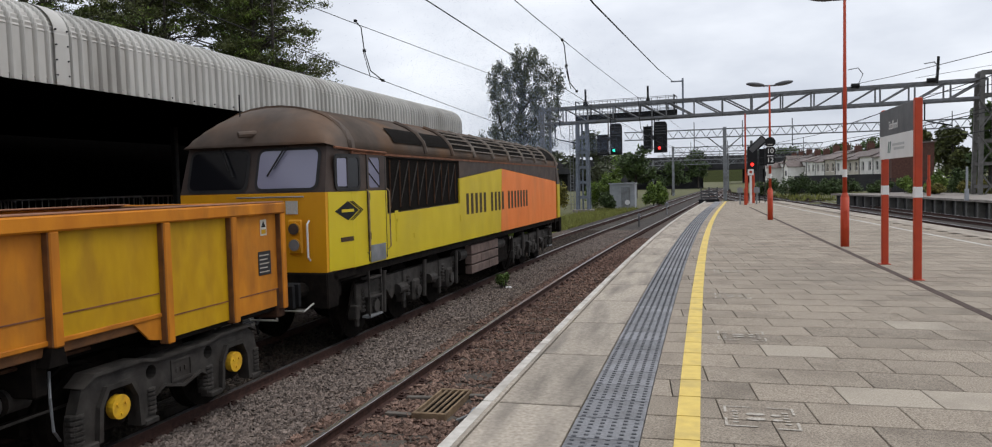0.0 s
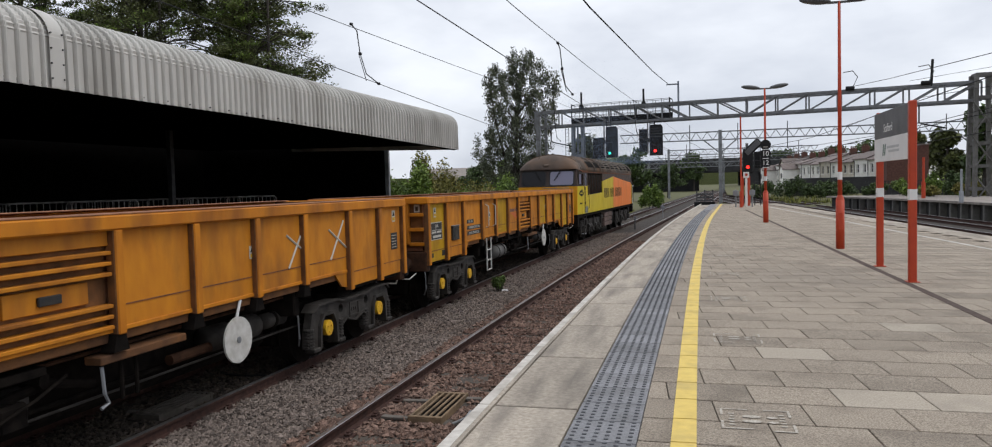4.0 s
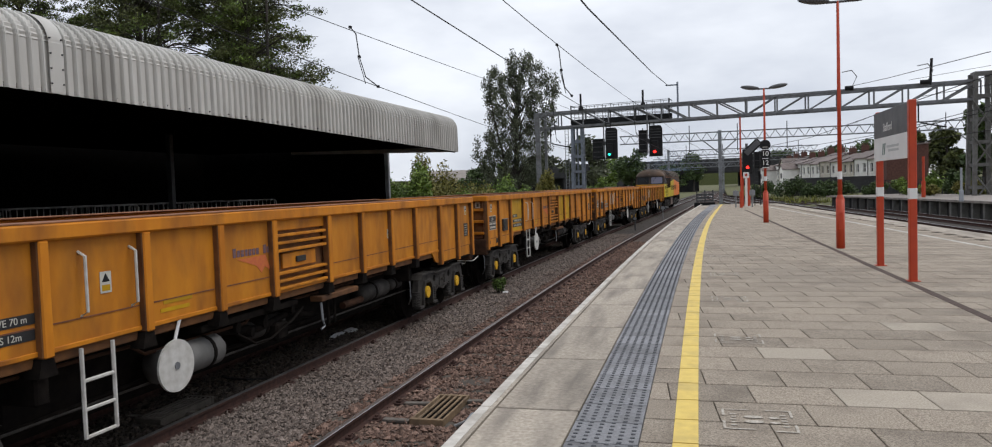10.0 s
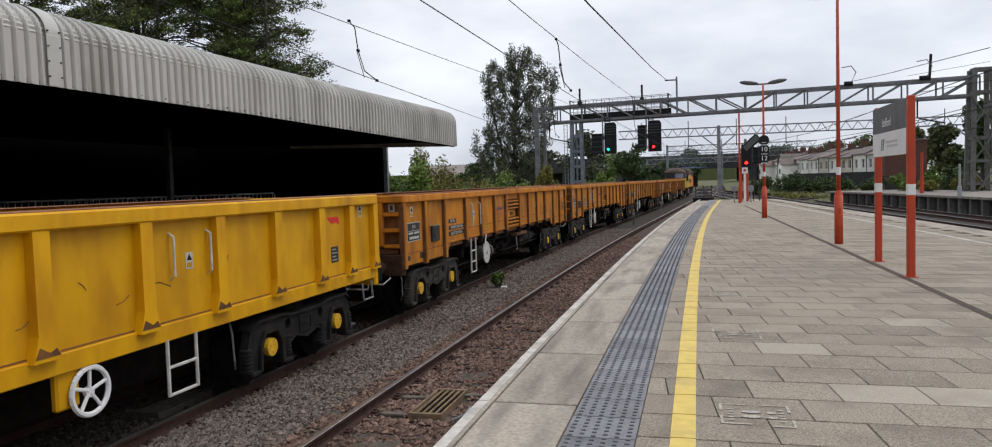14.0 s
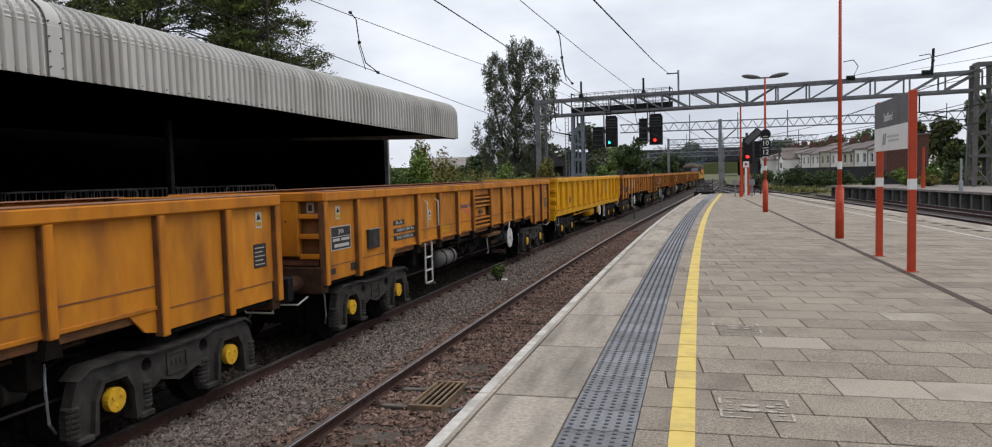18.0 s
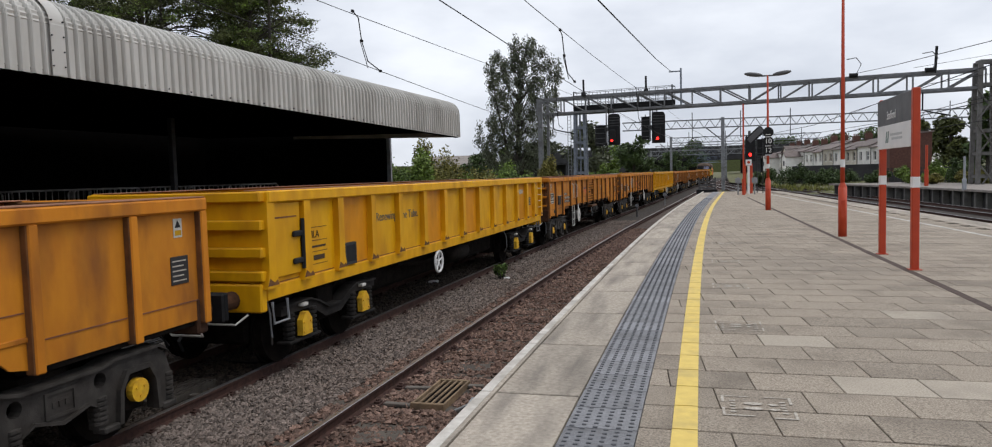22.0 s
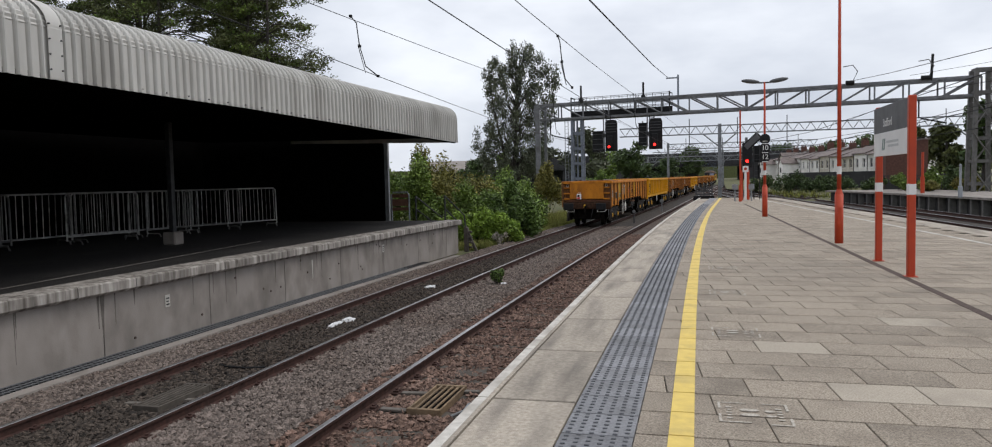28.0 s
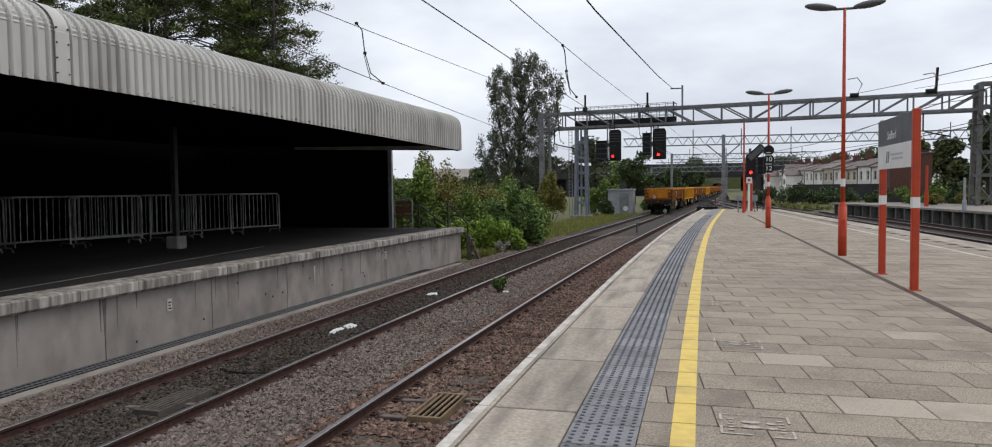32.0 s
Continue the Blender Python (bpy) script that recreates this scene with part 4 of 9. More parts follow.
def build_platform_furniture():
    lamp_post(3.30, 19.11, 5.74, thick=0.07)
    lamp_post(2.70, 31.17, 5.22)
    pole = thing("slim_pole", "slim rust-red pole near the platform end", "pole", pose(2.82, 49.0, 0))
    part("shaft", rod((0, 0, 0), (0, 0, 5.6), 0.05, 8), M["red_post"], pole)
    part("base", rod((0, 0, 0), (0, 0, 1.0), 0.10, 8), M["red_post"], pole)
    # stop marker boards on the second post
    s = thing("stop_marker", "black train-length stop board with white numbers on the lamp post", "sign", pose(2.70, 31.05, 0))
    for z, t in ((3.02, ""), (2.67, "10"), (2.32, "12")):
        bm = bmesh.new()
        bmesh.ops.create_cone(bm, cap_ends=True, segments=20, radius1=0.2, radius2=0.2, depth=0.03, matrix=Matrix.Translation((0, 0, z)) @ Matrix.Rotation(radians(90), 4, "X"))
        part("board", bm, M["black"], s)
        if t:
            words(t, 0.26, M["white_plastic"], Matrix.Translation((0, -0.018, z)) @ Matrix.Rotation(radians(90), 4, "X"), s)
        else:
            part("bar", box((-0.09, -0.02, z - 0.1), (0.09, -0.016, z - 0.07)), M["lettering"], s)
        part("rule", box((-0.11, -0.02, z - 0.19), (0.11, -0.016, z - 0.165)), M["white_plastic"], s)
    part("bracket", box((-0.02, 0.0, 2.1), (0.02, 0.04, 3.2)), M["black"], s)
    # platform-end signal
    g = thing("platform_signal", "black platform-end colour light signal on red posts, showing red", "signal", pose(3.45, 52.3, 0))
    for x in (-0.38, 0.02):
        part("post", rod((x, 0, 0), (x, 0, 1.95), 0.11, 10), M["red_post"], g)
    part("mast", rod((-0.05, 0.15, 0), (-0.05, 0.15, 4.1), 0.09, 10), M["dark_grey"], g)
    part("head", box((-0.32, -0.08, 2.12), (0.33, 0.15, 3.75), 0.06), M["black"], g, "black signal head")
    arm = Matrix.Translation((0.1, 0.02, 3.62)) @ Matrix.Rotation(radians(-43), 4, "Y")
    part("route_arm", box((-0.42, -0.10, -0.27), (0.92, 0.12, 0.27), 0.12, m=arm), M["black"], g, "black slanting route indicator")
    part("arm_cover", box((-0.30, -0.13, -0.17), (0.80, -0.10, 0.17), 0.05, m=arm), M["dark_grey"], g)
    part("red_lens", rod((-0.02, -0.13, 2.53), (-0.02, -0.08, 2.53), 0.10, 14), RED, g, "lit red signal lens")
    part("hood", box((-0.17, -0.30, 2.68), (0.13, -0.08, 2.72), 0.01), M["black"], g)
    for k in range(6):
        part("ladder_rung", rod((0.42, 0.2, 1.2 + 0.35 * k), (0.78, 0.2, 1.2 + 0.35 * k), 0.02, 5), M["dark_steel"], g)
    for x in (0.42, 0.78):
        part("ladder_stile", rod((x, 0.2, 0.0), (x, 0.2, 3.6), 0.03, 5), M["dark_steel"], g)
    part("equipment_case", box((0.40, 0.25, 2.45), (0.95, 0.6, 3.55), 0.04), M["black"], g, "dark equipment case")
    n = thing("notice_board", "white notice with a red mark on a pale post", "sign", pose(3.24, 50.9, 0))
    part("post", box((-0.07, -0.03, 0), (0.07, 0.03, 1.8), 0.01), M["render"], n)
    part("panel", box((-0.18, -0.06, 1.82), (0.18, -0.03, 2.2), 0.01), M["white_plastic"], n)
    part("mark", plate(ring(0, 2.03, 0.09), -0.005, 0.005), M["red_post"], n, "red mark").matrix_basis = Matrix.Translation((0, -0.065, 0)) @ Matrix.Rotation(radians(-90), 4, "Z")
    for x, y in ((2.52, 49.6), (3.52, 49.8)):
        p = thing("marker_post", "slim pale post with a small grey sign", "sign", pose(x, y, 0), "marker posts")
        part("post", rod((0, 0, 0), (0, 0, 1.1), 0.045, 8), M["galv"], p)
        part("panel", box((-0.17, -0.04, 0.72), (0.17, -0.01, 1.05), 0.01), M["galv"], p)


# ---- the dock platform with its goods canopy ----
DOCK, DOCK_Z, DOCK_END, SHED_END = -9.25, 0.17, 27.7, 29.6


def build_dock():
    d = tagged(new("dock_platform"), "old concrete goods dock with a stained overhanging edge", "platform", kind="structure")
    sweep("deck", [(DOCK - 0.28, -1.1), (DOCK - 0.28, DOCK_Z - 0.02), (-20.0, DOCK_Z - 0.02), (-20.0, -1.1)], -8, DOCK_END, M["asphalt"], d, 3.0, bend, "dark worn asphalt deck")
    # precast wall panels
    y = -3.61
    while y < DOCK_END - 0.3:
        y1 = min(y + 2.73, DOCK_END)
        ob = sweep("wall_panel", [(DOCK - 0.24, -1.12), (DOCK - 0.02, -1.12), (DOCK - 0.02, DOCK_Z - 0.2), (DOCK - 0.24, DOCK_Z - 0.2)], y + 0.011, y1 - 0.011, M["wall_conc"], d, 3.0)
        y += 2.73
    y = -4.0
    i = 0
    while y < DOCK_END - 0.2:
        y1 = min(y + 1.22, DOCK_END + 0.25)
        out = DOCK + 0.13 + 0.012 * math.sin(i * 2.3)
        sweep("coping_stone", [(DOCK - 0.45, DOCK_Z - 0.2), (out - 0.06, DOCK_Z - 0.205), (out, DOCK_Z - 0.16), (out, DOCK_Z - 0.02), (out - 0.03, DOCK_Z), (DOCK - 0.45, DOCK_Z + 0.004)], y + 0.004, y1 - 0.004, M["dock_cope"], d, 3.0)
        y += 1.22
        i += 1
    # end wall of the dock
    part("end_wall", box((-20 + bend(27), DOCK_END - 0.02, -1.12), (DOCK - 0.05 + bend(27), DOCK_END + 0.16, DOCK_Z - 0.05)), M["wall_conc"], d)
    trough = tagged(new("cable_trough"), "concrete cable trough with dark mesh along the dock wall", "cable trough", kind="structure")
    sweep("trough_lid", [(DOCK + 0.0, -1.12), (DOCK + 0.0, -1.05), (DOCK + 0.36, -1.05), (DOCK + 0.36, -1.12)], -4, 24, M["black"], trough)
    sweep("kerb", [(DOCK + 0.40, -1.12), (DOCK + 0.40, -1.03), (DOCK + 0.62, -1.03), (DOCK + 0.62, -1.12)], -4, 26, M["wall_conc"], trough)
    bm = bmesh.new()
    for i in range(210):
        y = 4.0 + i * 0.09
        box((DOCK + 0.02 + bend(y), y, -1.05), (DOCK + 0.35 + bend(y), y + 0.02, -1.035), bm=bm)
    for x in (0.06, 0.18, 0.30):
        pipe([(DOCK + x + bend(y), y, -1.034) for y in range(4, 23)], 0.011, 4, bm)
    part("mesh_cover", bm, M["dark_grey"], trough, "grey steel mesh cover")["kind"] = "stuff"
    # run-off streaks below the coping
    rng = random.Random(31)
    for i in range(34):
        y = 10.04 if i == 0 else 16.76 if i == 1 else rng.uniform(6.0, 26.5)
        w, top, low = (0.05, -0.05, -0.75) if i == 0 else (0.035, -0.2, -0.7) if i == 1 else (rng.uniform(0.008, 0.028), -0.04, rng.uniform(-0.25, -0.8))
        x = DOCK - 0.02 + bend(y)
        part("lime_streak" if i % 3 == 1 else "dark_streak", plate([(y - w, top), (y + w, top), (y + w * 0.5, (top + low) / 2), (y + w * 0.25, low), (y - w * 0.2, low + 0.03), (y - w * 0.6, (top + low) / 2 + 0.05)], x, x + 0.003), M["lettering" if i == 1 else "wall_streak"], d)
    part("deck_line", box((-0.02, 0, -0.02), (0.02, 12.0, 0.004), m=Matrix.Translation((-10.05, 6.2, DOCK_Z - 0.02)) @ Matrix.Rotation(radians(6.3), 4, "Z")), M["wall_conc"], d, "worn pale line across the deck")
    for y, z in ((11.55, -0.38), (20.9, -0.3)):
        t = thing("wall_notice", "small white notice with dark bars on the dock wall", "sign", pose(DOCK - 0.015 + bend(y), y, z), "wall notices")
        part("panel", box((0, -0.065, -0.11), (0.012, 0.065, 0.11), 0.003), M["lettering"], t)
        for k in range(3):
            part("text_bar", box((0.012, -0.04, -0.075 + 0.055 * k), (0.015, 0.04 - 0.02 * (k % 2), -0.05 + 0.055 * k)), M["black"], t)
    rng = random.Random(2)
    for i in range(20):
        y, z = rng.uniform(6, 26), rng.uniform(-0.9, -0.15)
        b = part("anchor_plug", rod((DOCK - 0.03 + bend(y), y, z), (DOCK - 0.005 + bend(y), y, z), 0.022, 8), M["drain"], d, "dark anchor hole")
    # timber stop and handrail at the dock end
    t = thing("timber_prop", "dark leaning timbers at the end of the dock", "timber", pose(DOCK + 0.25 + bend(28), 27.95, -1.1))
    part("post", box((-0.1, -0.08, 0), (0.06, 0.08, 0.95), 0.01), M["sleeper"], t)
    part("brace", box((-0.05, -0.06, 0), (0.05, 0.06, 1.1), 0.01, m=Matrix.Translation((0.35, 0.1, 0)) @ Matrix.Rotation(radians(-24), 4, "Y")), M["sleeper"], t)
    for k in range(4):
        part("rung", box((-0.12, -0.06, 0.15 + 0.2 * k), (0.2, 0.06, 0.22 + 0.2 * k), 0.01), M["sleeper"], t)
    h = thing("handrail", "weathered tubular handrail beside steps at the dock end", "handrail", pose(-9.75 + bend(28), 27.6, DOCK_Z))
    part("post", rod((0, 0, -0.1), (0, 0, 0.95), 0.035, 8), M["dark_steel"], h)
    part("rail", pipe([(0, 0, 0.93), (0.55, 0.7, 0.15), (0.62, 0.8, -0.9)], 0.03), M["dark_steel"], h)
    part("rail", pipe([(0, 0, 0.45), (0.5, 0.64, -0.3)], 0.025), M["dark_steel"], h)
    h = thing("handrail", "weathered tubular handrail beside steps at the dock end", "handrail", pose(-10.42, 27.5, DOCK_Z))
    part("post", rod((0, 0, -0.1), (0, 0, 0.95), 0.035, 8), M["dark_steel"], h)
    part("rail", pipe([(0, 0, 0.93), (0.75, 0.9, 0.05)], 0.03), M["dark_steel"], h)
    part("rail", pipe([(0, 0, 0.45), (0.55, 0.7, -0.2)], 0.025), M["dark_steel"], h)
    g = thing("tubular_gate", "small tubular gate with brown boards on the dock", "gate", pose(-10.98, 27.3, DOCK_Z))
    part("gate_tube", pipe([(-0.36, 0, 0), (-0.36, 0, 1.0), (-0.3, 0, 1.1), (0.3, 0, 1.1), (0.36, 0, 1.0), (0.36, 0, 0)], 0.03), M["galv"], g)
    for z, k in ((0.4, 0.12), (0.58, 0.26), (0.9, 0.14)):
        part("board", box((-0.33, -0.02, z), (0.33, 0.02, z + k), 0.005), M["board"], g)


CAN_X = -9.15


def canopy_profile():
    """Outer skin from the lower edge up and over to the roof."""
    pts = [(CAN_X, 3.22), (CAN_X - 0.003, 3.6), (CAN_X - 0.006, 4.0)]
    for i in range(19):
        a = radians(90 * i / 18)
        pts.append((CAN_X - 0.56 + 0.55 * math.cos(a), 4.01 + 0.43 * math.sin(a)))
    pts += [(CAN_X - 3.0, 4.58), (CAN_X - 7.0, 4.8)]
    return pts


def build_canopy():
    c = thing("goods_canopy", "long corrugated cream metal canopy with a rounded edge over the dock", "canopy")
    prof = canopy_profile()
    m = len(prof)
    pitch, deep = 0.2, 0.055
    end = 27.45
    # a flat pan, a sharp groove and a narrow raised rib
    wave = ((0.0, 0.75), (0.06, 1.15), (0.15, 1.2), (0.23, 0.75), (0.32, 0.45), (0.84, 0.4), (0.89, 0.0), (0.95, 0.05))

    def rise(yy, z=3.22):
        """The lower edge drops slowly towards the far end, the crown stays level."""
        return (0.06 - 0.0122 * max(yy - 14.0, 0.0)) * max(0.0, min(1.0, (4.3 - z) / 1.08))

    def skin(yy, j, out):
        a, b = prof[max(j - 1, 0)], prof[min(j + 1, m - 1)]
        t = Vector((b[0] - a[0], b[1] - a[1])).normalized()
        return (prof[j][0] + t.y * out + bend(yy), yy, prof[j][1] - t.x * out + rise(yy, prof[j][1]))

    joints = (-3.4, 1.9, 5.5, 9.2, 10.35, 12.9, 14.4, 18.4, 22.9, end)
    for y, y1 in zip(joints[:-1], joints[1:]):
        ribs = round((y1 - y) / pitch)
        p = (y1 - y - 0.012) / ribs
        stations = [(y + 0.006 + p * (i + f), w) for i in range(ribs) for f, w in wave] + [(y1 - 0.006, 1.0)]
        k = len(stations) - 1
        verts, faces = [], []
        for yy, w in stations:
            for j in range(m):
                ripple = 0.022 * (j % 2) - 0.006 if 3 <= j <= 20 and 0.3 < w < 0.8 else 0.0
                verts.append(skin(yy, j, deep * w + ripple))
        for i in range(k):
            for j in range(m - 1):
                faces.append((i * m + j, (i + 1) * m + j, (i + 1) * m + j + 1, i * m + j + 1))
        raw("cladding_sheet", verts, faces, M["clad"], c)
    # one plain cover strip with bolts
    y1 = 9.2
    sv = [skin(yy, j, 0.078) for yy in (y1 - 0.12, y1 + 0.14) for j in range(m - 1)]
    raw("cover_strip", sv, [(j, m - 1 + j, m + j, j + 1) for j in range(m - 2)], M["clad"], c)
    for z in (3.3, 3.52, 3.74, 3.96):
        for e in (-0.10, 0.11):
            part("bolt", rod((CAN_X + 0.06 + bend(y1), y1 + e, z + 0.12), (CAN_X + 0.092 + bend(y1), y1 + e, z + 0.12), 0.013, 6), M["dark_steel"], c)
    rng = random.Random(8)
    yy = 6.2
    while yy < end:
        part("bolt", rod((CAN_X + 0.0 + bend(yy), yy, 3.28 + rise(yy)), (CAN_X + 0.05 + bend(yy), yy, 3.28 + rise(yy)), 0.013, 6), M["dark_steel"], c)
        yy += 0.6
    # closed end of the rounded edge
    yy = end - 0.02
    gv = [(px + bend(yy), yy, pz + rise(yy, pz)) for px, pz in prof] + [(prof[-1][0] + bend(yy), yy, 3.3), (CAN_X - 0.1 + bend(yy), yy, 3.12)]
    raw("end_cap", gv + [(x, y + 0.03, z) for x, y, z in gv], [tuple(range(len(gv))), tuple(range(2 * len(gv) - 1, len(gv) - 1, -1))] + [(i, (i + 1) % len(gv), len(gv) + (i + 1) % len(gv), len(gv) + i) for i in range(len(gv))], M["clad"], c)
    sweep("soffit", [(CAN_X - 0.08, 3.3), (CAN_X - 0.08, 3.34), (-20, 3.52), (-20, 3.48)], -4, end - 0.03, M["soffit"], c, 3.0, bend, "soffit boarding, near-black for the unlit interior")
    # added trim, closes the light gap between sheet edge and soffit
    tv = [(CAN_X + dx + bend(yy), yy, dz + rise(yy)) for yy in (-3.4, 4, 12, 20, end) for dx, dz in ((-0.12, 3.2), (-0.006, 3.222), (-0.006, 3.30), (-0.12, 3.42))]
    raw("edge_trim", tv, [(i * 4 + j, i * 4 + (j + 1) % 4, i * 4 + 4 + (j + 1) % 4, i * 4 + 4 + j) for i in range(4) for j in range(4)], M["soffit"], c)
    # columns with concrete bases
    for x, y in ((-13.5, 17.1), (-13.5, 7.0)):
        k = thing("shed_column", "steel column on a concrete base under the canopy", "column", pose(x + bend(y), y, DOCK_Z), "canopy columns")
        part("shaft", box((-0.07, -0.07, 0.3), (0.07, 0.07, 3.24), 0.01), M["dark_steel"], k)
        part("base", box((-0.19, -0.19, -0.02), (0.19, 0.19, 0.32), 0.03), M["wall_conc"], k, "pale concrete base")
    # back and south walls are unseen, added to shut light out of the shed
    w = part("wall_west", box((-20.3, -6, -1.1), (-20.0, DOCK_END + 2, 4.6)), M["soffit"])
    tagged(w, "unseen back wall of the goods shed, near-black for the unlit interior", "wall", kind="structure")
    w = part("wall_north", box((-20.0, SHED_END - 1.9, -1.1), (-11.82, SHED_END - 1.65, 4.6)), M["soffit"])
    tagged(w, "end wall of the goods shed, near-black for the unlit interior", "wall", kind="structure")
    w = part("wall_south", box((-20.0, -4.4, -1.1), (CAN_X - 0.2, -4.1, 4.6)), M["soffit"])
    tagged(w, "unseen near-black wall added to close the goods shed behind the viewer", "wall", kind="structure")
    p = part("end_post", box((-11.8, SHED_END - 1.85, -1.0), (-11.64, SHED_END - 1.7, 3.35), 0.01), M["galv"])
    tagged(p, "pale steel post at the open end of the shed", "post")


def build_barriers():
    """Crowd barriers stacked on their feet along the shed."""
    bars = 12
    first = thing("crowd_barrier", "galvanised steel crowd barrier standing on the dock", "barrier", None, "crowd barriers")
    part("outer_tube", pipe([(0, -1.1, 0.1), (0, -1.1, 1.31), (0, -1.02, 1.39), (0, 1.02, 1.39), (0, 1.1, 1.31), (0, 1.1, 0.1), (0, 1.1, 0.22), (0, -1.1, 0.22)], 0.024), M["barrier"], first)
    for i in range(bars):
        y = -1.0 + 2.0 * i / (bars - 1)
        part("bar", rod((0, y, 0.22), (0, y, 1.39), 0.013, 6), M["barrier"], first)
    for y in (-0.85, 0.85):
        part("foot", pipe([(-0.28, y, 0.0), (-0.22, y, 0.1), (0.22, y, 0.1), (0.28, y, 0.0)], 0.02), M["barrier"], first)
    rng = random.Random(11)
    spots = []
    for i in range(6):
        y = 14.2 + 1.95 * i
        for j in range(2):
            if (i, j) not in ((1, 0), (4, 1), (5, 1)):
                spots.append((-16.65 + 0.178 * (y - 15.4) - 0.34 * j + rng.uniform(-0.08, 0.08), y + rng.uniform(-0.4, 0.4), rng.uniform(-6, 6) - 9))
    for i, (x, y, a) in enumerate(spots):
        m = Matrix.Translation((x, y, DOCK_Z)) @ Matrix.Rotation(radians(a - 1.5), 4, "Z") @ Matrix.Rotation(radians(rng.uniform(-2, 2)), 4, "Y")
        if i == 0:
            first.matrix_basis = m
        else:
            copy_thing(first, m)


# ---- the train: every vehicle has y along it from its rear end, z from the rail head ----
WAGON_L, PITCH = 15.9, 17.15
SIDE = Matrix(((0, 0, 1, 0), (1, 0, 0, 0), (0, 1, 0, 0), (0, 0, 0, 1)))  # lettering upright on a side that faces +x


def wheelset(parent, y, r, gauge=0.7525):
    w = new("wheelset")
    w.parent = parent
    w.location = (0, y, r)
    part("axle", rod((-1.0, 0, 0), (1.0, 0, 0), 0.075, 8), M["under"], w)
    for s in (-1, 1):
        bm = rod((s * (gauge - 0.07), 0, 0), (s * (gauge + 0.06), 0, 0), r, 24)
        rod((s * (gauge - 0.1), 0, 0), (s * (gauge - 0.07), 0, 0), r + 0.03, 24, bm)
        rod((s * (gauge + 0.06), 0, 0), (s * (gauge + 0.1), 0, 0), 0.16, 12, bm)
        part("wheel", bm, M["under"], w)
    return w


def coil(y, x, z0, z1, r=0.075):
    """A spring as one turned body with a groove between its windings."""
    n, seg = 6, 10
    rows = []
    for i in range(n):
        h = (z1 - z0) / n
        rows += [(z0 + h * i, r * 0.68), (z0 + h * (i + 0.22), r), (z0 + h * (i + 0.72), r), (z0 + h * (i + 0.94), r * 0.68)]
    bm = bmesh.new()
    loops = [[bm.verts.new((x + k * math.cos(j * 2 * math.pi / seg), y + k * math.sin(j * 2 * math.pi / seg), z)) for j in range(seg)] for z, k in rows]
    for a, b in zip(loops[:-1], loops[1:]):
        for j in range(seg):
            bm.faces.new((a[j], a[(j + 1) % seg], b[(j + 1) % seg], b[j]))
    bm.faces.new(loops[0][::-1])
    bm.faces.new(loops[-1])
    return bm


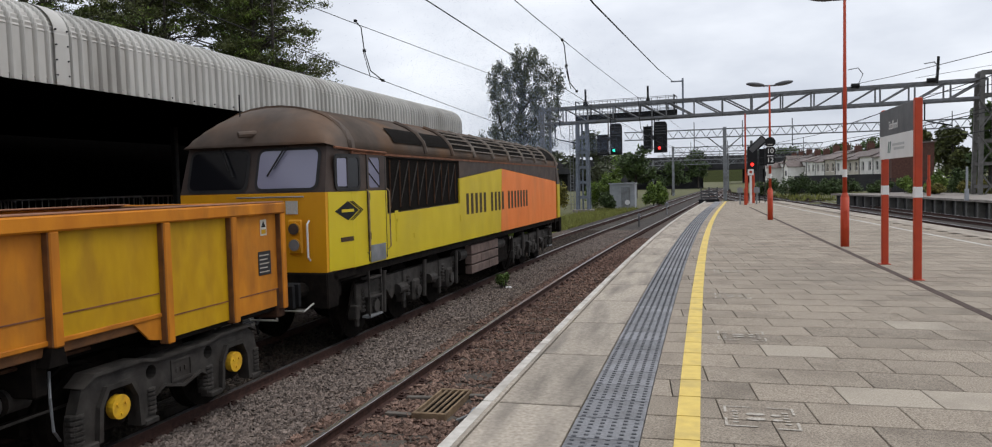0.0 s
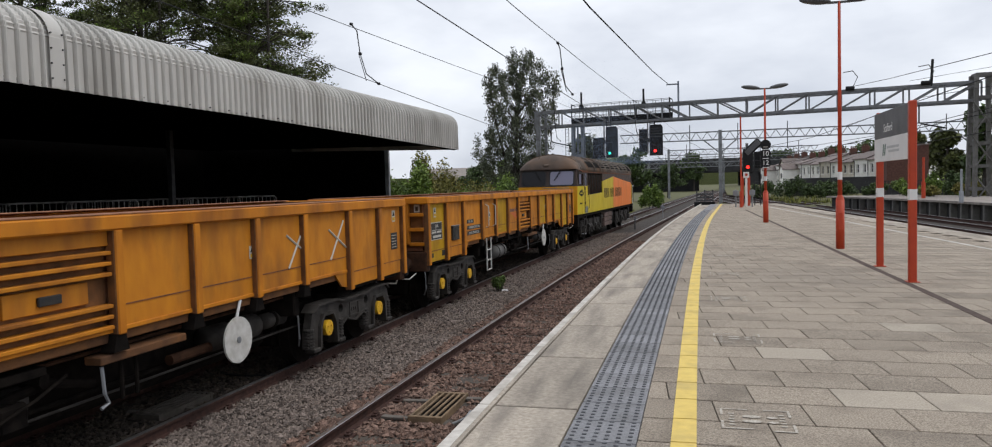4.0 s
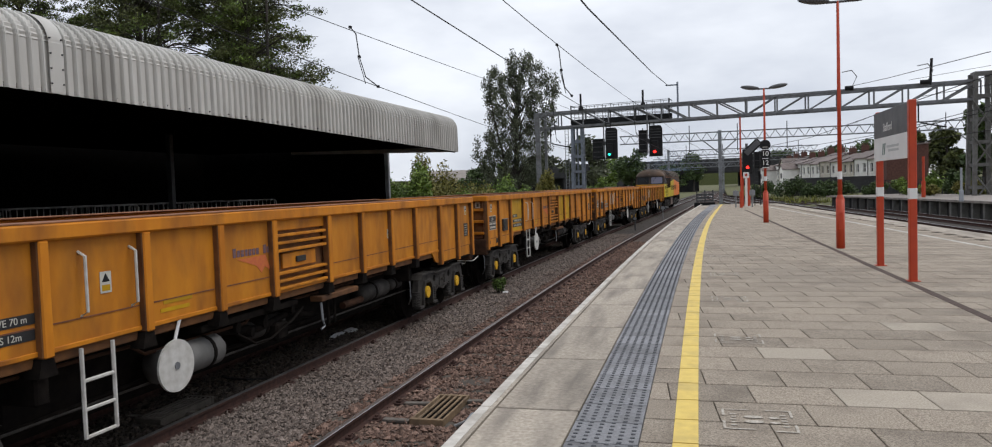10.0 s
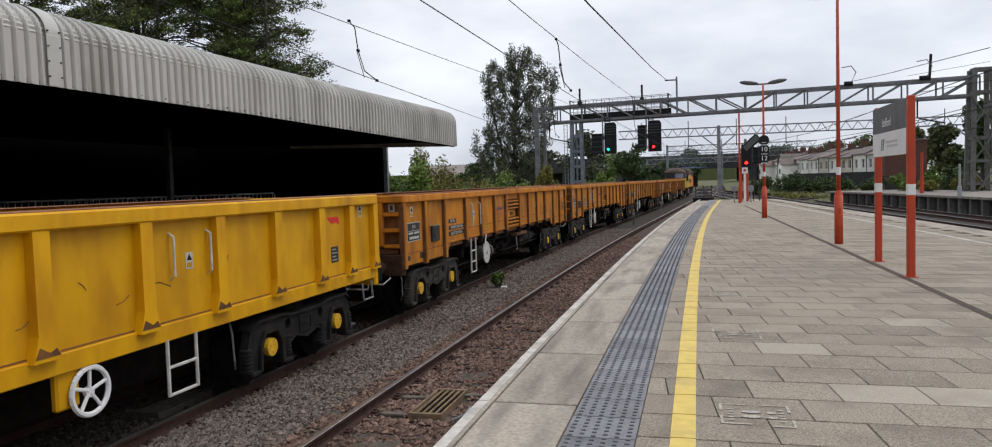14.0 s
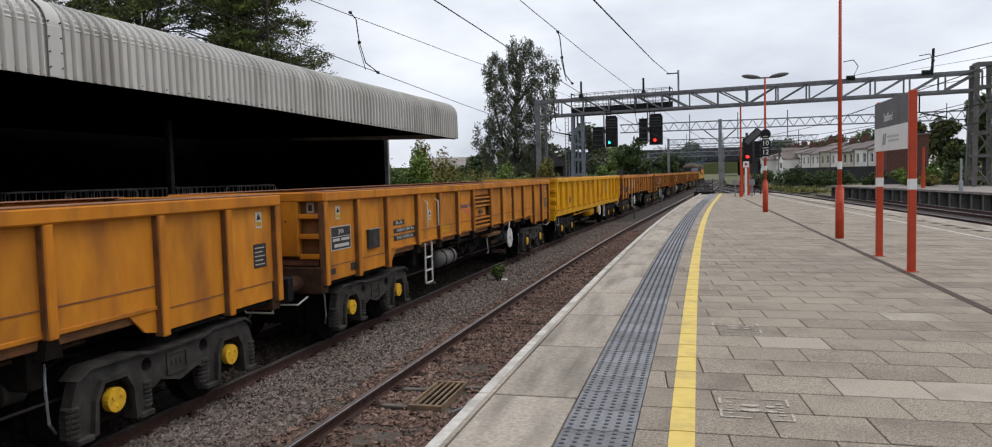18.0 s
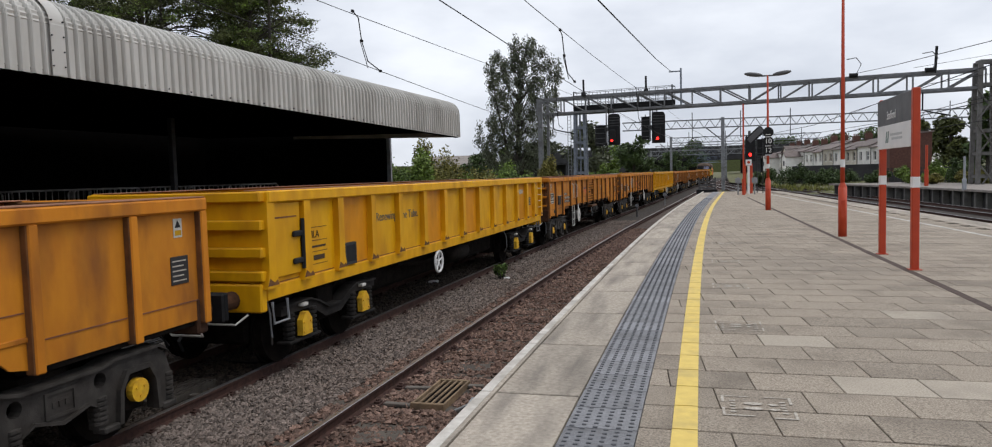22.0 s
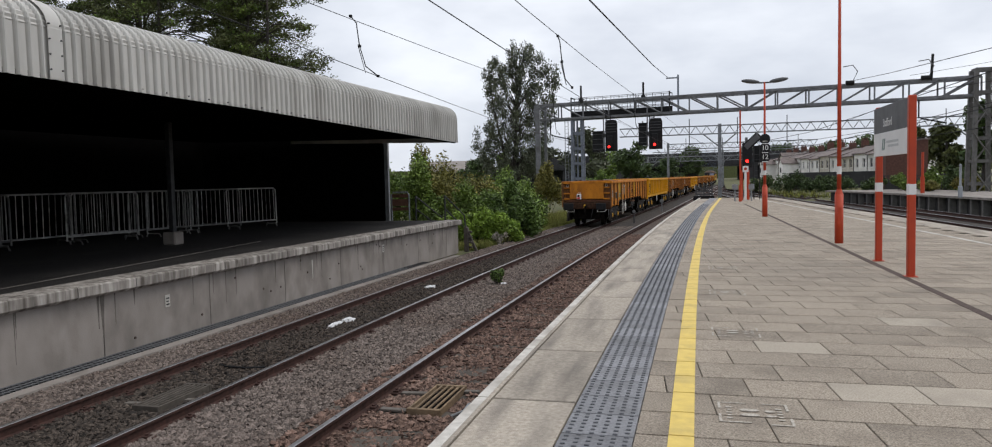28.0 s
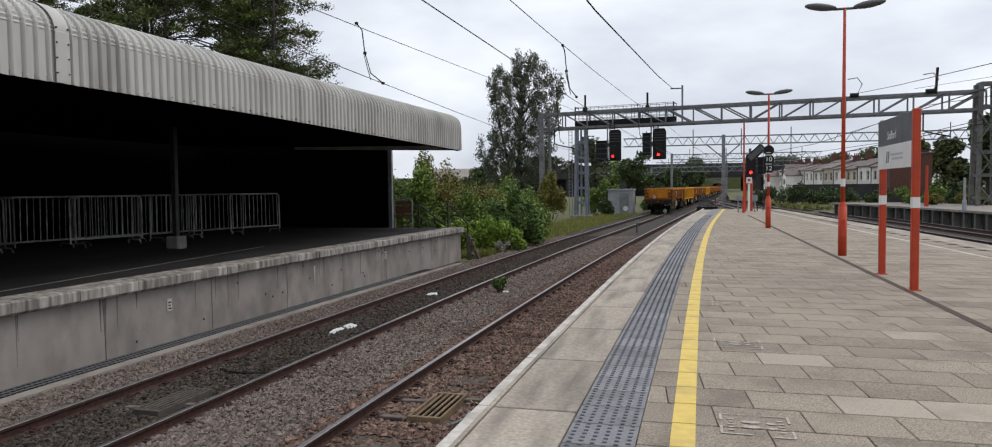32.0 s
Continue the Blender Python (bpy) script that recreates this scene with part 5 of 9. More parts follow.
def bogie(parent, c, yellow_box=False, paint="bogie"):
    """Cast three-piece bogie; the yellow wagons carry a lighter, lower frame with square covers."""
    b = new("bogie")
    b.parent = parent
    b.location = (0, c, 0)
    tone = M[paint]
    for s in (-1, 1):
        if yellow_box:
            top = [(-1.45, 0.84), (-0.72, 0.86), (-0.45, 0.78), (-0.2, 0.66), (0.2, 0.66), (0.45, 0.78), (0.72, 0.86), (1.45, 0.84)]
            low = [(1.45, 0.74), (0.74, 0.74), (0.5, 0.66), (0.24, 0.53), (-0.24, 0.53), (-0.5, 0.66), (-0.74, 0.74), (-1.45, 0.74)]
            part("side_beam", plate(top + low, s * 1.06, s * 1.18), tone, b)
            part("beam_lip", plate([(y, z + 0.03) for y, z in top] + [(y, z) for y, z in reversed(top)], s * 1.0, s * 1.22), tone, b)
        else:
            # one half of the frame: arch over the axlebox, deep shoulder, hung feet
            half = [(0.0, 0.85), (0.45, 0.86), (0.62, 0.90), (1.22, 0.90), (1.36, 0.80), (1.46, 0.52), (1.46, 0.30), (1.20, 0.26), (1.18, 0.56), (1.10, 0.72), (0.80, 0.74), (0.69, 0.62), (0.67, 0.26), (0.42, 0.28), (0.40, 0.52), (0.30, 0.58), (0.0, 0.50)]
            outline = half + [(-y, z) for y, z in reversed(half[1:-1])]
            holes = [ring(0.46, 0.75, 0.075, 12), ring(-0.46, 0.75, 0.075, 12)]
            part("side_beam", plate(outline, s * 1.08, s * 1.20, holes), tone, b)
            part("beam_flange", plate([(-1.38, 0.82), (-1.24, 0.925), (-0.62, 0.925), (-0.45, 0.885), (0.45, 0.885), (0.62, 0.925), (1.24, 0.925), (1.38, 0.82), (1.23, 0.895), (0.62, 0.895), (0.45, 0.855), (-0.45, 0.855), (-0.62, 0.895), (-1.23, 0.895)], s * 1.02, s * 1.25), tone, b)
            part("lower_flange", plate([(-0.42, 0.50), (-0.30, 0.56), (0.0, 0.48), (0.30, 0.56), (0.42, 0.50), (0.30, 0.59), (0.0, 0.51), (-0.30, 0.59)], s * 1.06, s * 1.235), tone, b)
            part("id_plate", plate([(-0.17, 0.56), (0.17, 0.56), (0.17, 0.80), (-0.17, 0.80)], s * 1.195, s * 1.215, [[(-0.14, 0.59), (0.14, 0.59), (0.14, 0.77), (-0.14, 0.77)]]), tone, b)
            for y in (0.0, -0.07, 0.07) if s > 0 else ():
                part("cast_letter", box((min(s * 1.198, s * 1.21), y - 0.02, 0.65), (max(s * 1.198, s * 1.21), y + 0.02, 0.70)), tone, b)
        for d in (-0.93, 0.93):
            lo, hi = sorted((s * 1.0, s * 1.16))
            part("axlebox", box((lo, d - 0.16, 0.32), (hi, d + 0.16, 0.70), 0.03), M["under"], b)
            if yellow_box:
                part("axlebox_cover", plate([(d - 0.13, 0.40), (d + 0.13, 0.40), (d + 0.13, 0.62), (d + 0.09, 0.66), (d + 0.04, 0.72), (d - 0.04, 0.72), (d - 0.09, 0.66), (d - 0.13, 0.62)], s * 1.18, s * 1.27), M["axle_yellow"], b, "yellow axlebox cover")
                for y, z in ((d - 0.09, 0.45), (d + 0.09, 0.45), (d - 0.09, 0.58), (d + 0.09, 0.58)) if s > 0 else ():
                    part("cover_bolt", rod((s * 1.27, y, z), (s * 1.285, y, z), 0.018, 6), M["axle_yellow"], b)
                part("grease_cap", box((min(s * 1.16, s * 1.26), d - 0.07, 0.80), (max(s * 1.16, s * 1.26), d + 0.07, 0.85), 0.012), M["white_grab"], b, "small white cap")
                part("foot_bar", box((min(s * 1.02, s * 1.24), d - 0.42, 0.33), (max(s * 1.02, s * 1.24), d + 0.42, 0.37), 0.008), tone, b)
                for e in (-0.30, 0.30):
                    part("spring", coil(d + e, s * 1.15, 0.37, 0.76, 0.085), tone, b)
            else:
                part("pedestal_lip", plate([(d - 0.30, 0.27), (d - 0.27, 0.60), (d - 0.17, 0.77), (d + 0.17, 0.77), (d + 0.27, 0.60), (d + 0.30, 0.27), (d + 0.245, 0.27), (d + 0.225, 0.58), (d + 0.14, 0.725), (d - 0.14, 0.725), (d - 0.225, 0.58), (d - 0.245, 0.27)], s * 1.19, s * 1.25), tone, b)
                part("axlebox_cover", rod((s * 1.17, d, 0.53), (s * 1.245, d, 0.53), 0.118, 18), M["axle_yellow"], b, "round yellow axlebox cover")
                for k in range(3 if s > 0 else 0):
                    a = k * 2.094 + 0.5
                    part("cap_bolt", rod((s * 1.245, d + 0.062 * math.cos(a), 0.53 + 0.062 * math.sin(a)), (s * 1.258, d + 0.062 * math.cos(a), 0.53 + 0.062 * math.sin(a)), 0.016, 6), M["axle_yellow"], b)
                part("foot_lug", box((min(s * 1.1, s * 1.26), d + 0.30, 0.24), (max(s * 1.1, s * 1.26), d + 0.50, 0.30), 0.012), tone, b)
                part("foot_lug", box((min(s * 1.1, s * 1.26), d - 0.50, 0.24), (max(s * 1.1, s * 1.26), d - 0.30, 0.30), 0.012), tone, b)
                inner = math.copysign(0.47, d)
                part("spring", coil(inner, s * 1.15, 0.32, 0.60, 0.085), tone, b)
                part("spring", coil(math.copysign(1.40, d), s * 1.15, 0.30, 0.60, 0.08), tone, b)
    # added black box, stands in for the shade between the bogie sides
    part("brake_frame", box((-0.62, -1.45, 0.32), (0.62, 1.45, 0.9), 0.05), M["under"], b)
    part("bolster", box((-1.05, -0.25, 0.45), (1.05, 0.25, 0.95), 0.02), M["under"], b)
    part("brake_hose", pipe([(1.0, -1.5, 1.0), (1.12, -1.62, 0.8), (1.12, -1.6, 0.5), (1.0, -1.42, 0.35)], 0.014, 6), M["galv"], b, "pale bent pipe")
    for d in (-0.93, 0.93):
        wheelset(parent, c + d, 0.46)


def warning_label(parent, x, y, z, h=0.2):
    part("warning_label", box((x, y - h * 0.34, z - h / 2), (x + 0.004, y + h * 0.34, z + h / 2)), M["lettering"], parent, "worn pale warning label")
    part("warning_triangle", plate([(y - h * 0.24, z + h * 0.02), (y + h * 0.24, z + h * 0.02), (y, z + h * 0.42)], x + 0.004, x + 0.006), M["black"], parent)
    part("warning_text_bar", box((x + 0.004, y - h * 0.25, z - h * 0.40), (x + 0.006, y + h * 0.25, z - h * 0.12)), M["panel_yellow"], parent)


RIBS = (0.0, 1.13, 2.28, 3.71, 4.92, 6.12, 7.24, 8.72, 9.87, 11.05, 12.23, 13.63, 14.78, 15.9)


def buffers(parent, y, d, body):
    for s in (-1, 1):
        part("buffer_shank", rod((s * 0.87, y, 1.06), (s * 0.87, y + d * 0.42, 1.06), 0.12, 12), body, parent)
        lo, hi = sorted((y + d * 0.42, y + d * 0.46))
        part("buffer_head", box((s * 0.87 - 0.265, lo, 0.88), (s * 0.87 + 0.265, hi, 1.24), 0.035), M["black"], parent, "broad black buffer head")
        part("shunter_loop", pipe([(s * 0.66, y + d * 0.1, 0.88), (s * 0.60, y + d * 0.22, 0.78), (s * 1.02, y + d * 0.22, 0.78), (s * 1.10, y + d * 0.1, 0.88)], 0.014, 6), M["white_grab"], parent, "white shunter's handle")
    part("drawhook", box((-0.06, min(y, y + d * 0.35), 0.95), (0.06, max(y, y + d * 0.35), 1.1), 0.02), M["under"], parent)
    part("coupling_link", pipe([(0, y + d * 0.3, 1.0), (0, y + d * 0.42, 0.8), (0, y + d * 0.3, 0.62)], 0.03, 6), M["under"], parent)
    part("brake_hose", pipe([(0.35, y, 0.95), (0.37, y + d * 0.25, 0.8), (0.35, y + d * 0.4, 0.6), (0.3, y + d * 0.3, 0.45)], 0.022, 6), M["black"], parent)


def orange_wagon(tone, mark, disc):
    """tone: which bays are the newer yellow; mark: chalk crosses on the side; disc: place of the handbrake plate."""
    w = thing("open_wagon", "dirty orange-yellow open ballast wagon with ribbed steel sides", "wagon", None, "train wagons")
    body = M["orange"]
    part("floor", box((-1.2, 0.05, 1.32), (1.2, 15.85, 1.4)), M["rust"], w, "rusty wagon floor")
    for i in range(13):
        a, b = RIBS[i], RIBS[i + 1]
        low = 1.06 if (b <= 2.4 or a >= 13.6) else 1.32
        for s in (-1, 1):
            lo, hi = sorted((s * 1.255, s * 1.285))
            if s > 0 and i == 6:
                part("side_panel", box((lo - 0.06, a + 0.03, low), (hi - 0.09, b - 0.03, 2.28), 0.004), M["panel"], w)
                # backing colour darkened, it carries the shade of the gaps between slats
                door = part("louvre_panel", box((1.20, a + 0.07, 1.34), (1.232, b - 0.07, 2.20), 0.004), M["rib_grime_shade"], w, "slatted discharge panel")
                part("head_panel", box((1.232, a + 0.05, 2.12), (1.285, b - 0.05, 2.27), 0.006), M["panel"], door)
                for z in (1.36, 1.46, 1.56, 1.86, 1.96, 2.06):
                    part("slat", box((1.232, a + 0.06, z - 0.022), (1.325, b - 0.06, z + 0.016), 0.006), M["panel"], door)
                part("middle_panel", box((1.232, a + 0.3, 1.61), (1.27, b - 0.3, 1.81), 0.006), M["panel"], door)
                part("handle", box((1.27, (a + b) / 2 - 0.12, 1.67), (1.30, (a + b) / 2 + 0.12, 1.75), 0.006), M["plate"], door, "small dark plate")
                continue
            p = part("side_panel", box((lo, a + 0.03, low), (hi, b - 0.03, 2.28), 0.004), M["panel_yellow"] if (s > 0 and i in tone) else M["panel"], w)
            part("crease", box((min(s * 1.285, s * 1.292), a + 0.07, low + 0.22), (max(s * 1.285, s * 1.292), b - 0.07, low + 0.232)), M["rust"], p)
    for i, y in enumerate(RIBS):
        low = 1.02 if (y < 2.4 or y > 13.6) else 1.28
        y = min(max(y, 0.05), 15.85)
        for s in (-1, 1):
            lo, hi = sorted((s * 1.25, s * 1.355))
            # web darker than the face: grime plus the rib's side shade in colour
            rib = part("side_rib", box((lo, y - 0.058, low), (hi, y + 0.05, 2.27), 0.012), M["rib_grime_shade"], w, "rib with its web darkened for grime and shade")
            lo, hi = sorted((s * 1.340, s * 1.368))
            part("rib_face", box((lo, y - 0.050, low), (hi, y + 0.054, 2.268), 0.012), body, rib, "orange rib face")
            if s > 0 and 2.4 < y < 13.6:
                part("rib_foot", plate([(y - 0.06, 1.28), (y + 0.06, 1.28), (y + 0.10, 1.12), (y - 0.10, 1.12)], s * 1.18, s * 1.34), M["under"], w, "grimy rib bracket")
    for s in (-1, 1):
        lo, hi = sorted((s * 1.22, s * 1.375))
        part("top_rail", box((lo, 0.0, 2.265), (hi, 15.9, 2.41), 0.018), body, w)
        lo, hi = sorted((s * 1.02, s * 1.365))
        part("top_cap", box((lo, 0.02, 2.41), (hi, 15.88, 2.424), 0.004), M["rust_pale"], w, "rust-red worn top edge")
        lo, hi = sorted((s * 1.10, s * 1.25))
        part("sole_bar", box((lo, 2.3, 1.20), (hi, 13.6, 1.33), 0.01), M["rib_grime_shade"], w)
        part("sole_bar", box((lo, 0.02, 1.0), (hi, 2.3, 1.10), 0.01), M["under"], w)
        part("sole_bar", box((lo, 13.6, 1.0), (hi, 15.88, 1.10), 0.01), M["under"], w)
        part("lining", box((s * 1.2 - 0.01, 0.1, 1.4), (s * 1.2 + 0.01, 15.8, 2.3)), M["rust_pale"], w, "rusty inner side sheet")
    for y, d in ((0.0, -1), (15.9, 1)):
        lo, hi = sorted((y, y - d * 0.06))
        # recessed sheet is body-coloured steel with the recess shade put into its colour
        part("end_wall", box((-1.25, min(y - d * 0.2, y - d * 0.12), 1.3), (1.25, max(y - d * 0.2, y - d * 0.12), 2.40), 0.01), M["rib_grime_shade"], w, "recessed end sheet, darkened for the shade of its recess")
        lo, hi = sorted((y - d * 0.10, y + d * 0.02))
        part("end_panel", box((-0.92, lo, 1.45), (0.92, hi, 2.36), 0.02), body, w, "plain plated end panel")
        for s in (-1, 1):
            for z in (1.42, 1.72, 2.02):
                a, b = sorted((s * 0.93, s * 1.25))
                part("end_shelf", box((a, lo, z), (b, hi, z + 0.07), 0.008), body, w)
        for k in range(7):
            bx = -0.72 + 0.24 * k
            part("bolt", rod((bx, y + d * 0.01, 1.98), (bx, y + d * 0.035, 1.98), 0.018, 6), M["rib_grime_shade"], w)
        for bx in (-1.06, 1.06):
            part("end_label", box((bx - 0.06, min(y - d * 0.12, y - d * 0.11), 2.1), (bx + 0.06, max(y - d * 0.12, y - d * 0.11), 2.26)), M["stencil"], w, "worn pale warning label")
            part("label_mark", box((bx - 0.03, min(y - d * 0.11, y - d * 0.106), 2.13), (bx + 0.03, max(y - d * 0.11, y - d * 0.106), 2.22)), M["dark_letter"], w)
        part("hook_mark", box((-0.1, min(y + d * 0.15, y + d * 0.3), 0.98), (-0.04, max(y + d * 0.15, y + d * 0.3), 1.16), 0.01), M["axle_yellow"], w, "yellow painted drawhook end")
        part("draw_plate", box((-0.45, min(y + d * 0.1, y + d * 0.155), 0.95), (0.45, max(y + d * 0.1, y + d * 0.155), 1.22), 0.01), M["under_brown"], w)
        lo, hi = sorted((y - d * 0.15, y + d * 0.03))
        part("end_rail", box((-1.36, lo, 2.27), (1.36, hi, 2.412), 0.018), body, w)
        part("headstock", box((-1.3, lo, 0.9), (1.3, hi, 1.3), 0.02), M["under_brown"], w, "grimy headstock")
        buffers(w, y, d * 1.3, M["under_brown"])
    for c in (1.95, 13.95):
        bogie(w, c)
    for s in (-1, 1):
        lo, hi = sorted((s * 1.255, s * 1.283))
        part("gusset", plate([(2.31, 1.33), (2.75, 1.33), (2.51, 1.10), (2.31, 1.06)], lo, hi), M["panel"], w)
        part("gusset", plate([(13.60, 1.33), (13.16, 1.33), (13.40, 1.10), (13.60, 1.06)], lo, hi), M["panel"], w)
        part("lower_hem", box((min(s * 1.26, s * 1.30), 2.32, 1.30), (max(s * 1.26, s * 1.30), 13.58, 1.345), 0.006), M["orange"], w)
    part("box_lip", box((1.29, 1.50, 1.735), (1.36, 1.95, 1.75), 0.003), M["galv"], w, "pale box lid edge")
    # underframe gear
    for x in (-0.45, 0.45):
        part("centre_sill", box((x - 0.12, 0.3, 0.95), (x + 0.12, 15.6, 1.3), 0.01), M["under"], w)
    # added black box, blocks light and view below the wagon floor
    part("underframe_trough", box((-1.12, 3.75, 0.42), (0.68, 12.2, 1.3), 0.08), M["under"], w, "added black box for the shade under the wagon")
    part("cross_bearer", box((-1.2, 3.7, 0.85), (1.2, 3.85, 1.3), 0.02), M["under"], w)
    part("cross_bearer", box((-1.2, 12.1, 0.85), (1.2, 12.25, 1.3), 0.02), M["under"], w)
    for yy, rr, ll in ((7.2, 0.13, 0.8), (10.6, 0.16, 1.0), (11.8, 0.11, 0.5)):
        part("brake_cylinder", rod((0.86, yy, 0.82), (0.86, yy + ll, 0.82), rr, 14), M["bogie"], w, smooth=True)
        part("cylinder_band", rod((0.86, yy + ll * 0.4, 0.82), (0.86, yy + ll * 0.4 + 0.05, 0.82), rr + 0.012, 14), M["under"], w)
    part("air_pipe", pipe([(1.02, 2.9, 1.12), (1.02, 5.0, 1.1), (1.02, 5.2, 0.98), (1.02, 7.0, 0.98), (1.02, 7.2, 1.1), (1.02, 12.9, 1.12)], 0.02, 6), M["under_brown"], w)
    part("pull_rod", pipe([(0.75, 2.6, 0.55), (0.8, 6.0, 0.66), (0.8, 10.0, 0.66), (0.75, 13.2, 0.55)], 0.025, 6), M["under"], w)
    part("air_tank", rod((1.02, 5.36, 0.80), (1.02, 6.32, 0.80), 0.185, 18), M["tower"], w, "grey air reservoir", smooth=True)
    for yy in (5.6, 6.1):
        part("tank_strap", rod((1.02, yy, 0.80), (1.02, yy + 0.05, 0.80), 0.195, 18), M["under"], w)
    part("tank_end", rod((1.02, 6.32, 0.80), (1.02, 6.44, 0.80), 0.185, 18, r2=0.10), M["tower"], w, smooth=True)
    for k, (yy, zz, rr) in enumerate(((6.75, 0.98, 0.10), (7.05, 0.86, 0.08), (7.35, 0.95, 0.11), (7.75, 0.84, 0.07), (8.05, 1.0, 0.09))):
        part("valve_body", rod((0.80, yy, zz), (1.06, yy + 0.05, zz - 0.02), rr * 0.8, 10), M["under"], w)
    part("hose_loop", pipe([(1.1, 6.7, 0.9), (1.15, 7.0, 0.72), (1.12, 7.4, 0.70), (1.16, 7.9, 0.86), (1.1, 8.3, 0.98)], 0.016, 6), M["under"], w)
    part("slack_adjuster", rod((0.9, 9.9, 0.74), (0.9, 11.6, 0.74), 0.06, 10), M["under_brown"], w)
    part("air_tank", rod((-0.6, 8.5, 0.8), (-0.6, 9.6, 0.8), 0.2, 16), M["under"], w, smooth=True)
    part("brake_disc_plate", rod((1.30, disc, 0.84), (1.325, disc, 0.84), 0.275, 26), M["white_grab"], w, "round white handbrake plate")
    part("plate_rim", rod((1.325, disc, 0.84), (1.335, disc, 0.84), 0.04, 10), M["galv"], w)
    part("lever", rod((1.28, disc + 0.04, 1.1), (1.28, disc + 0.14, 1.34), 0.018, 6), M["white_plastic"], w, "white lever")
    lad = part("step_ladder", rod((1.3, 4.10, 0.46), (1.3, 4.10, 1.28), 0.02, 6), M["white_grab"], w, "pale steel step ladder")
    part("stile", rod((1.3, 4.47, 0.46), (1.3, 4.47, 1.28), 0.02, 6), M["white_grab"], lad)
    for z in (0.47, 0.72, 0.98):
        part("rung", rod((1.3, 4.10, z), (1.3, 4.47, z), 0.018, 6), M["white_grab"], lad)
    for y in (4.14, 4.76):
        part("grab_rail", pipe([(1.28, y, 1.56), (1.36, y, 1.60), (1.36, y, 2.1), (1.28, y, 2.14)], 0.015, 6), M["white_grab"], w, "white grab rail")
    part("brake_rigging", pipe([(0.9, 6.5, 0.95), (1.0, 7.3, 0.85), (0.95, 8.2, 0.92), (1.0, 8.7, 0.8)], 0.05, 8), M["under"], w)
    part("valve", box((0.9, 7.6, 0.62), (1.1, 7.9, 0.86), 0.03), M["under"], w)
    part("yellow_bracket", box((1.1, 8.5, 1.02), (1.3, 9.7, 1.10), 0.01), M["rib_grime_shade"], w)
    for y in (8.85, 9.05):
        part("hanger", rod((1.2, y, 0.62), (1.2, y, 1.04), 0.022, 6), M["under"], w)
    part("chain_link", pipe([(1.25, 8.55, 1.0), (1.27, 8.55, 0.75), (1.27, 8.6, 0.65), (1.27, 8.5, 0.62)], 0.018, 6), M["galv"], w)
    part("diagonal_brace", box((1.0, 5.9, 1.06), (1.2, 8.0, 1.14), 0.01, m=Matrix.Translation((0, 0, 0))), M["under"], w)
    part("brake_pipe", pipe([(0.9, 2.9, 0.62), (0.9, 12.8, 0.62)], 0.014, 6), M["bogie"], w)
    # plates and lettering
    x = 1.287
    part("data_plate", box((x, 0.30, 1.52), (x + 0.006, 0.92, 1.86), 0.002), M["plate"], w, "black data plate with white lettering")
    part("plate_border", plate([(0.285, 1.505), (0.935, 1.505), (0.935, 1.875), (0.285, 1.875)], x - 0.001, x + 0.004), M["lettering"], w, "thin white plate border")
    words("JNA", 0.10, M["lettering"], Matrix.Translation((x + 0.009, 0.61, 1.79)) @ SIDE, w)
    part("plate_rule", box((x + 0.006, 0.32, 1.705), (x + 0.008, 0.90, 1.715)), M["lettering"], w)
    for a, b, z in ((0.34, 0.56, 1.665), (0.61, 0.88, 1.665)):
        part("text_bar", box((x + 0.006, a, z - 0.02), (x + 0.008, b, z + 0.02)), M["lettering"], w)
    part("number_bar", box((x + 0.006, 0.38, 1.55), (x + 0.008, 0.86, 1.60)), M["lettering"], w)
    for z, t in ((1.775, "INS. 10m"), (1.63, "MINIMUM CURVE 70 m"), (1.495, "BOGIE CENTRES 12m")):
        k = 0.058 * len(t) + 0.04
        part("text_plate", box((x, 2.62, z - 0.045), (x + 0.003, 2.62 + k, z + 0.045)), M["plate"], w)
        words(t, 0.082, M["lettering"], Matrix.Translation((x + 0.005, 2.62 + k / 2, z)) @ SIDE, w)
    part("mesh_box", box((x - 0.01, 1.52, 1.42), (x + 0.05, 1.93, 1.74), 0.01), M["dark_steel"], w, "dark square document box")
    part("box_screen", box((x + 0.05, 1.56, 1.46), (x + 0.056, 1.89, 1.70)), M["bogie"], w)
    part("lower_plate", box((x, 0.9, 1.14), (x + 0.006, 1.08, 1.26)), M["bogie"], w)
    part("tie_mark", box((x + 0.001, 0.22, 1.15), (x + 0.004, 0.4, 1.24)), M["plate"], w)
    warning_label(w, x, 0.53, 2.08)
    warning_label(w, x, 4.44, 1.83)
    warning_label(w, x, 11.0, 1.85, 0.16)
    warning_label(w, x, 15.5, 2.1)
    part("data_plate", box((x, 15.36, 1.5), (x + 0.006, 15.64, 1.80), 0.002), M["plate"], w, "worn black data plate")
    for k in range(5):
        part("text_bar", box((x + 0.006, 15.385, 1.535 + 0.052 * k), (x + 0.008, 15.60 - 0.04 * (k % 2), 1.549 + 0.052 * k)), M["faded"], w)
    for k in range(11):
        if k != 7:
            part("emblem_block", box((x, 6.42 + 0.08 * k, 1.86), (x + 0.003, 6.482 + 0.08 * k, 1.94 + 0.03 * (k in (0, 8)))), BLUE, w, "faded blue lettering as a plain block")
    part("emblem_swoosh", plate([(6.5, 1.83), (7.1, 1.84), (7.22, 1.62), (7.08, 1.70), (7.0, 1.62), (6.9, 1.72)], x, x + 0.003), SWOOSH, w, "faded red emblem")
    part("text_bar", box((x, 5.15, 1.42), (x + 0.003, 5.6, 1.46)), M["panel_yellow"], w)
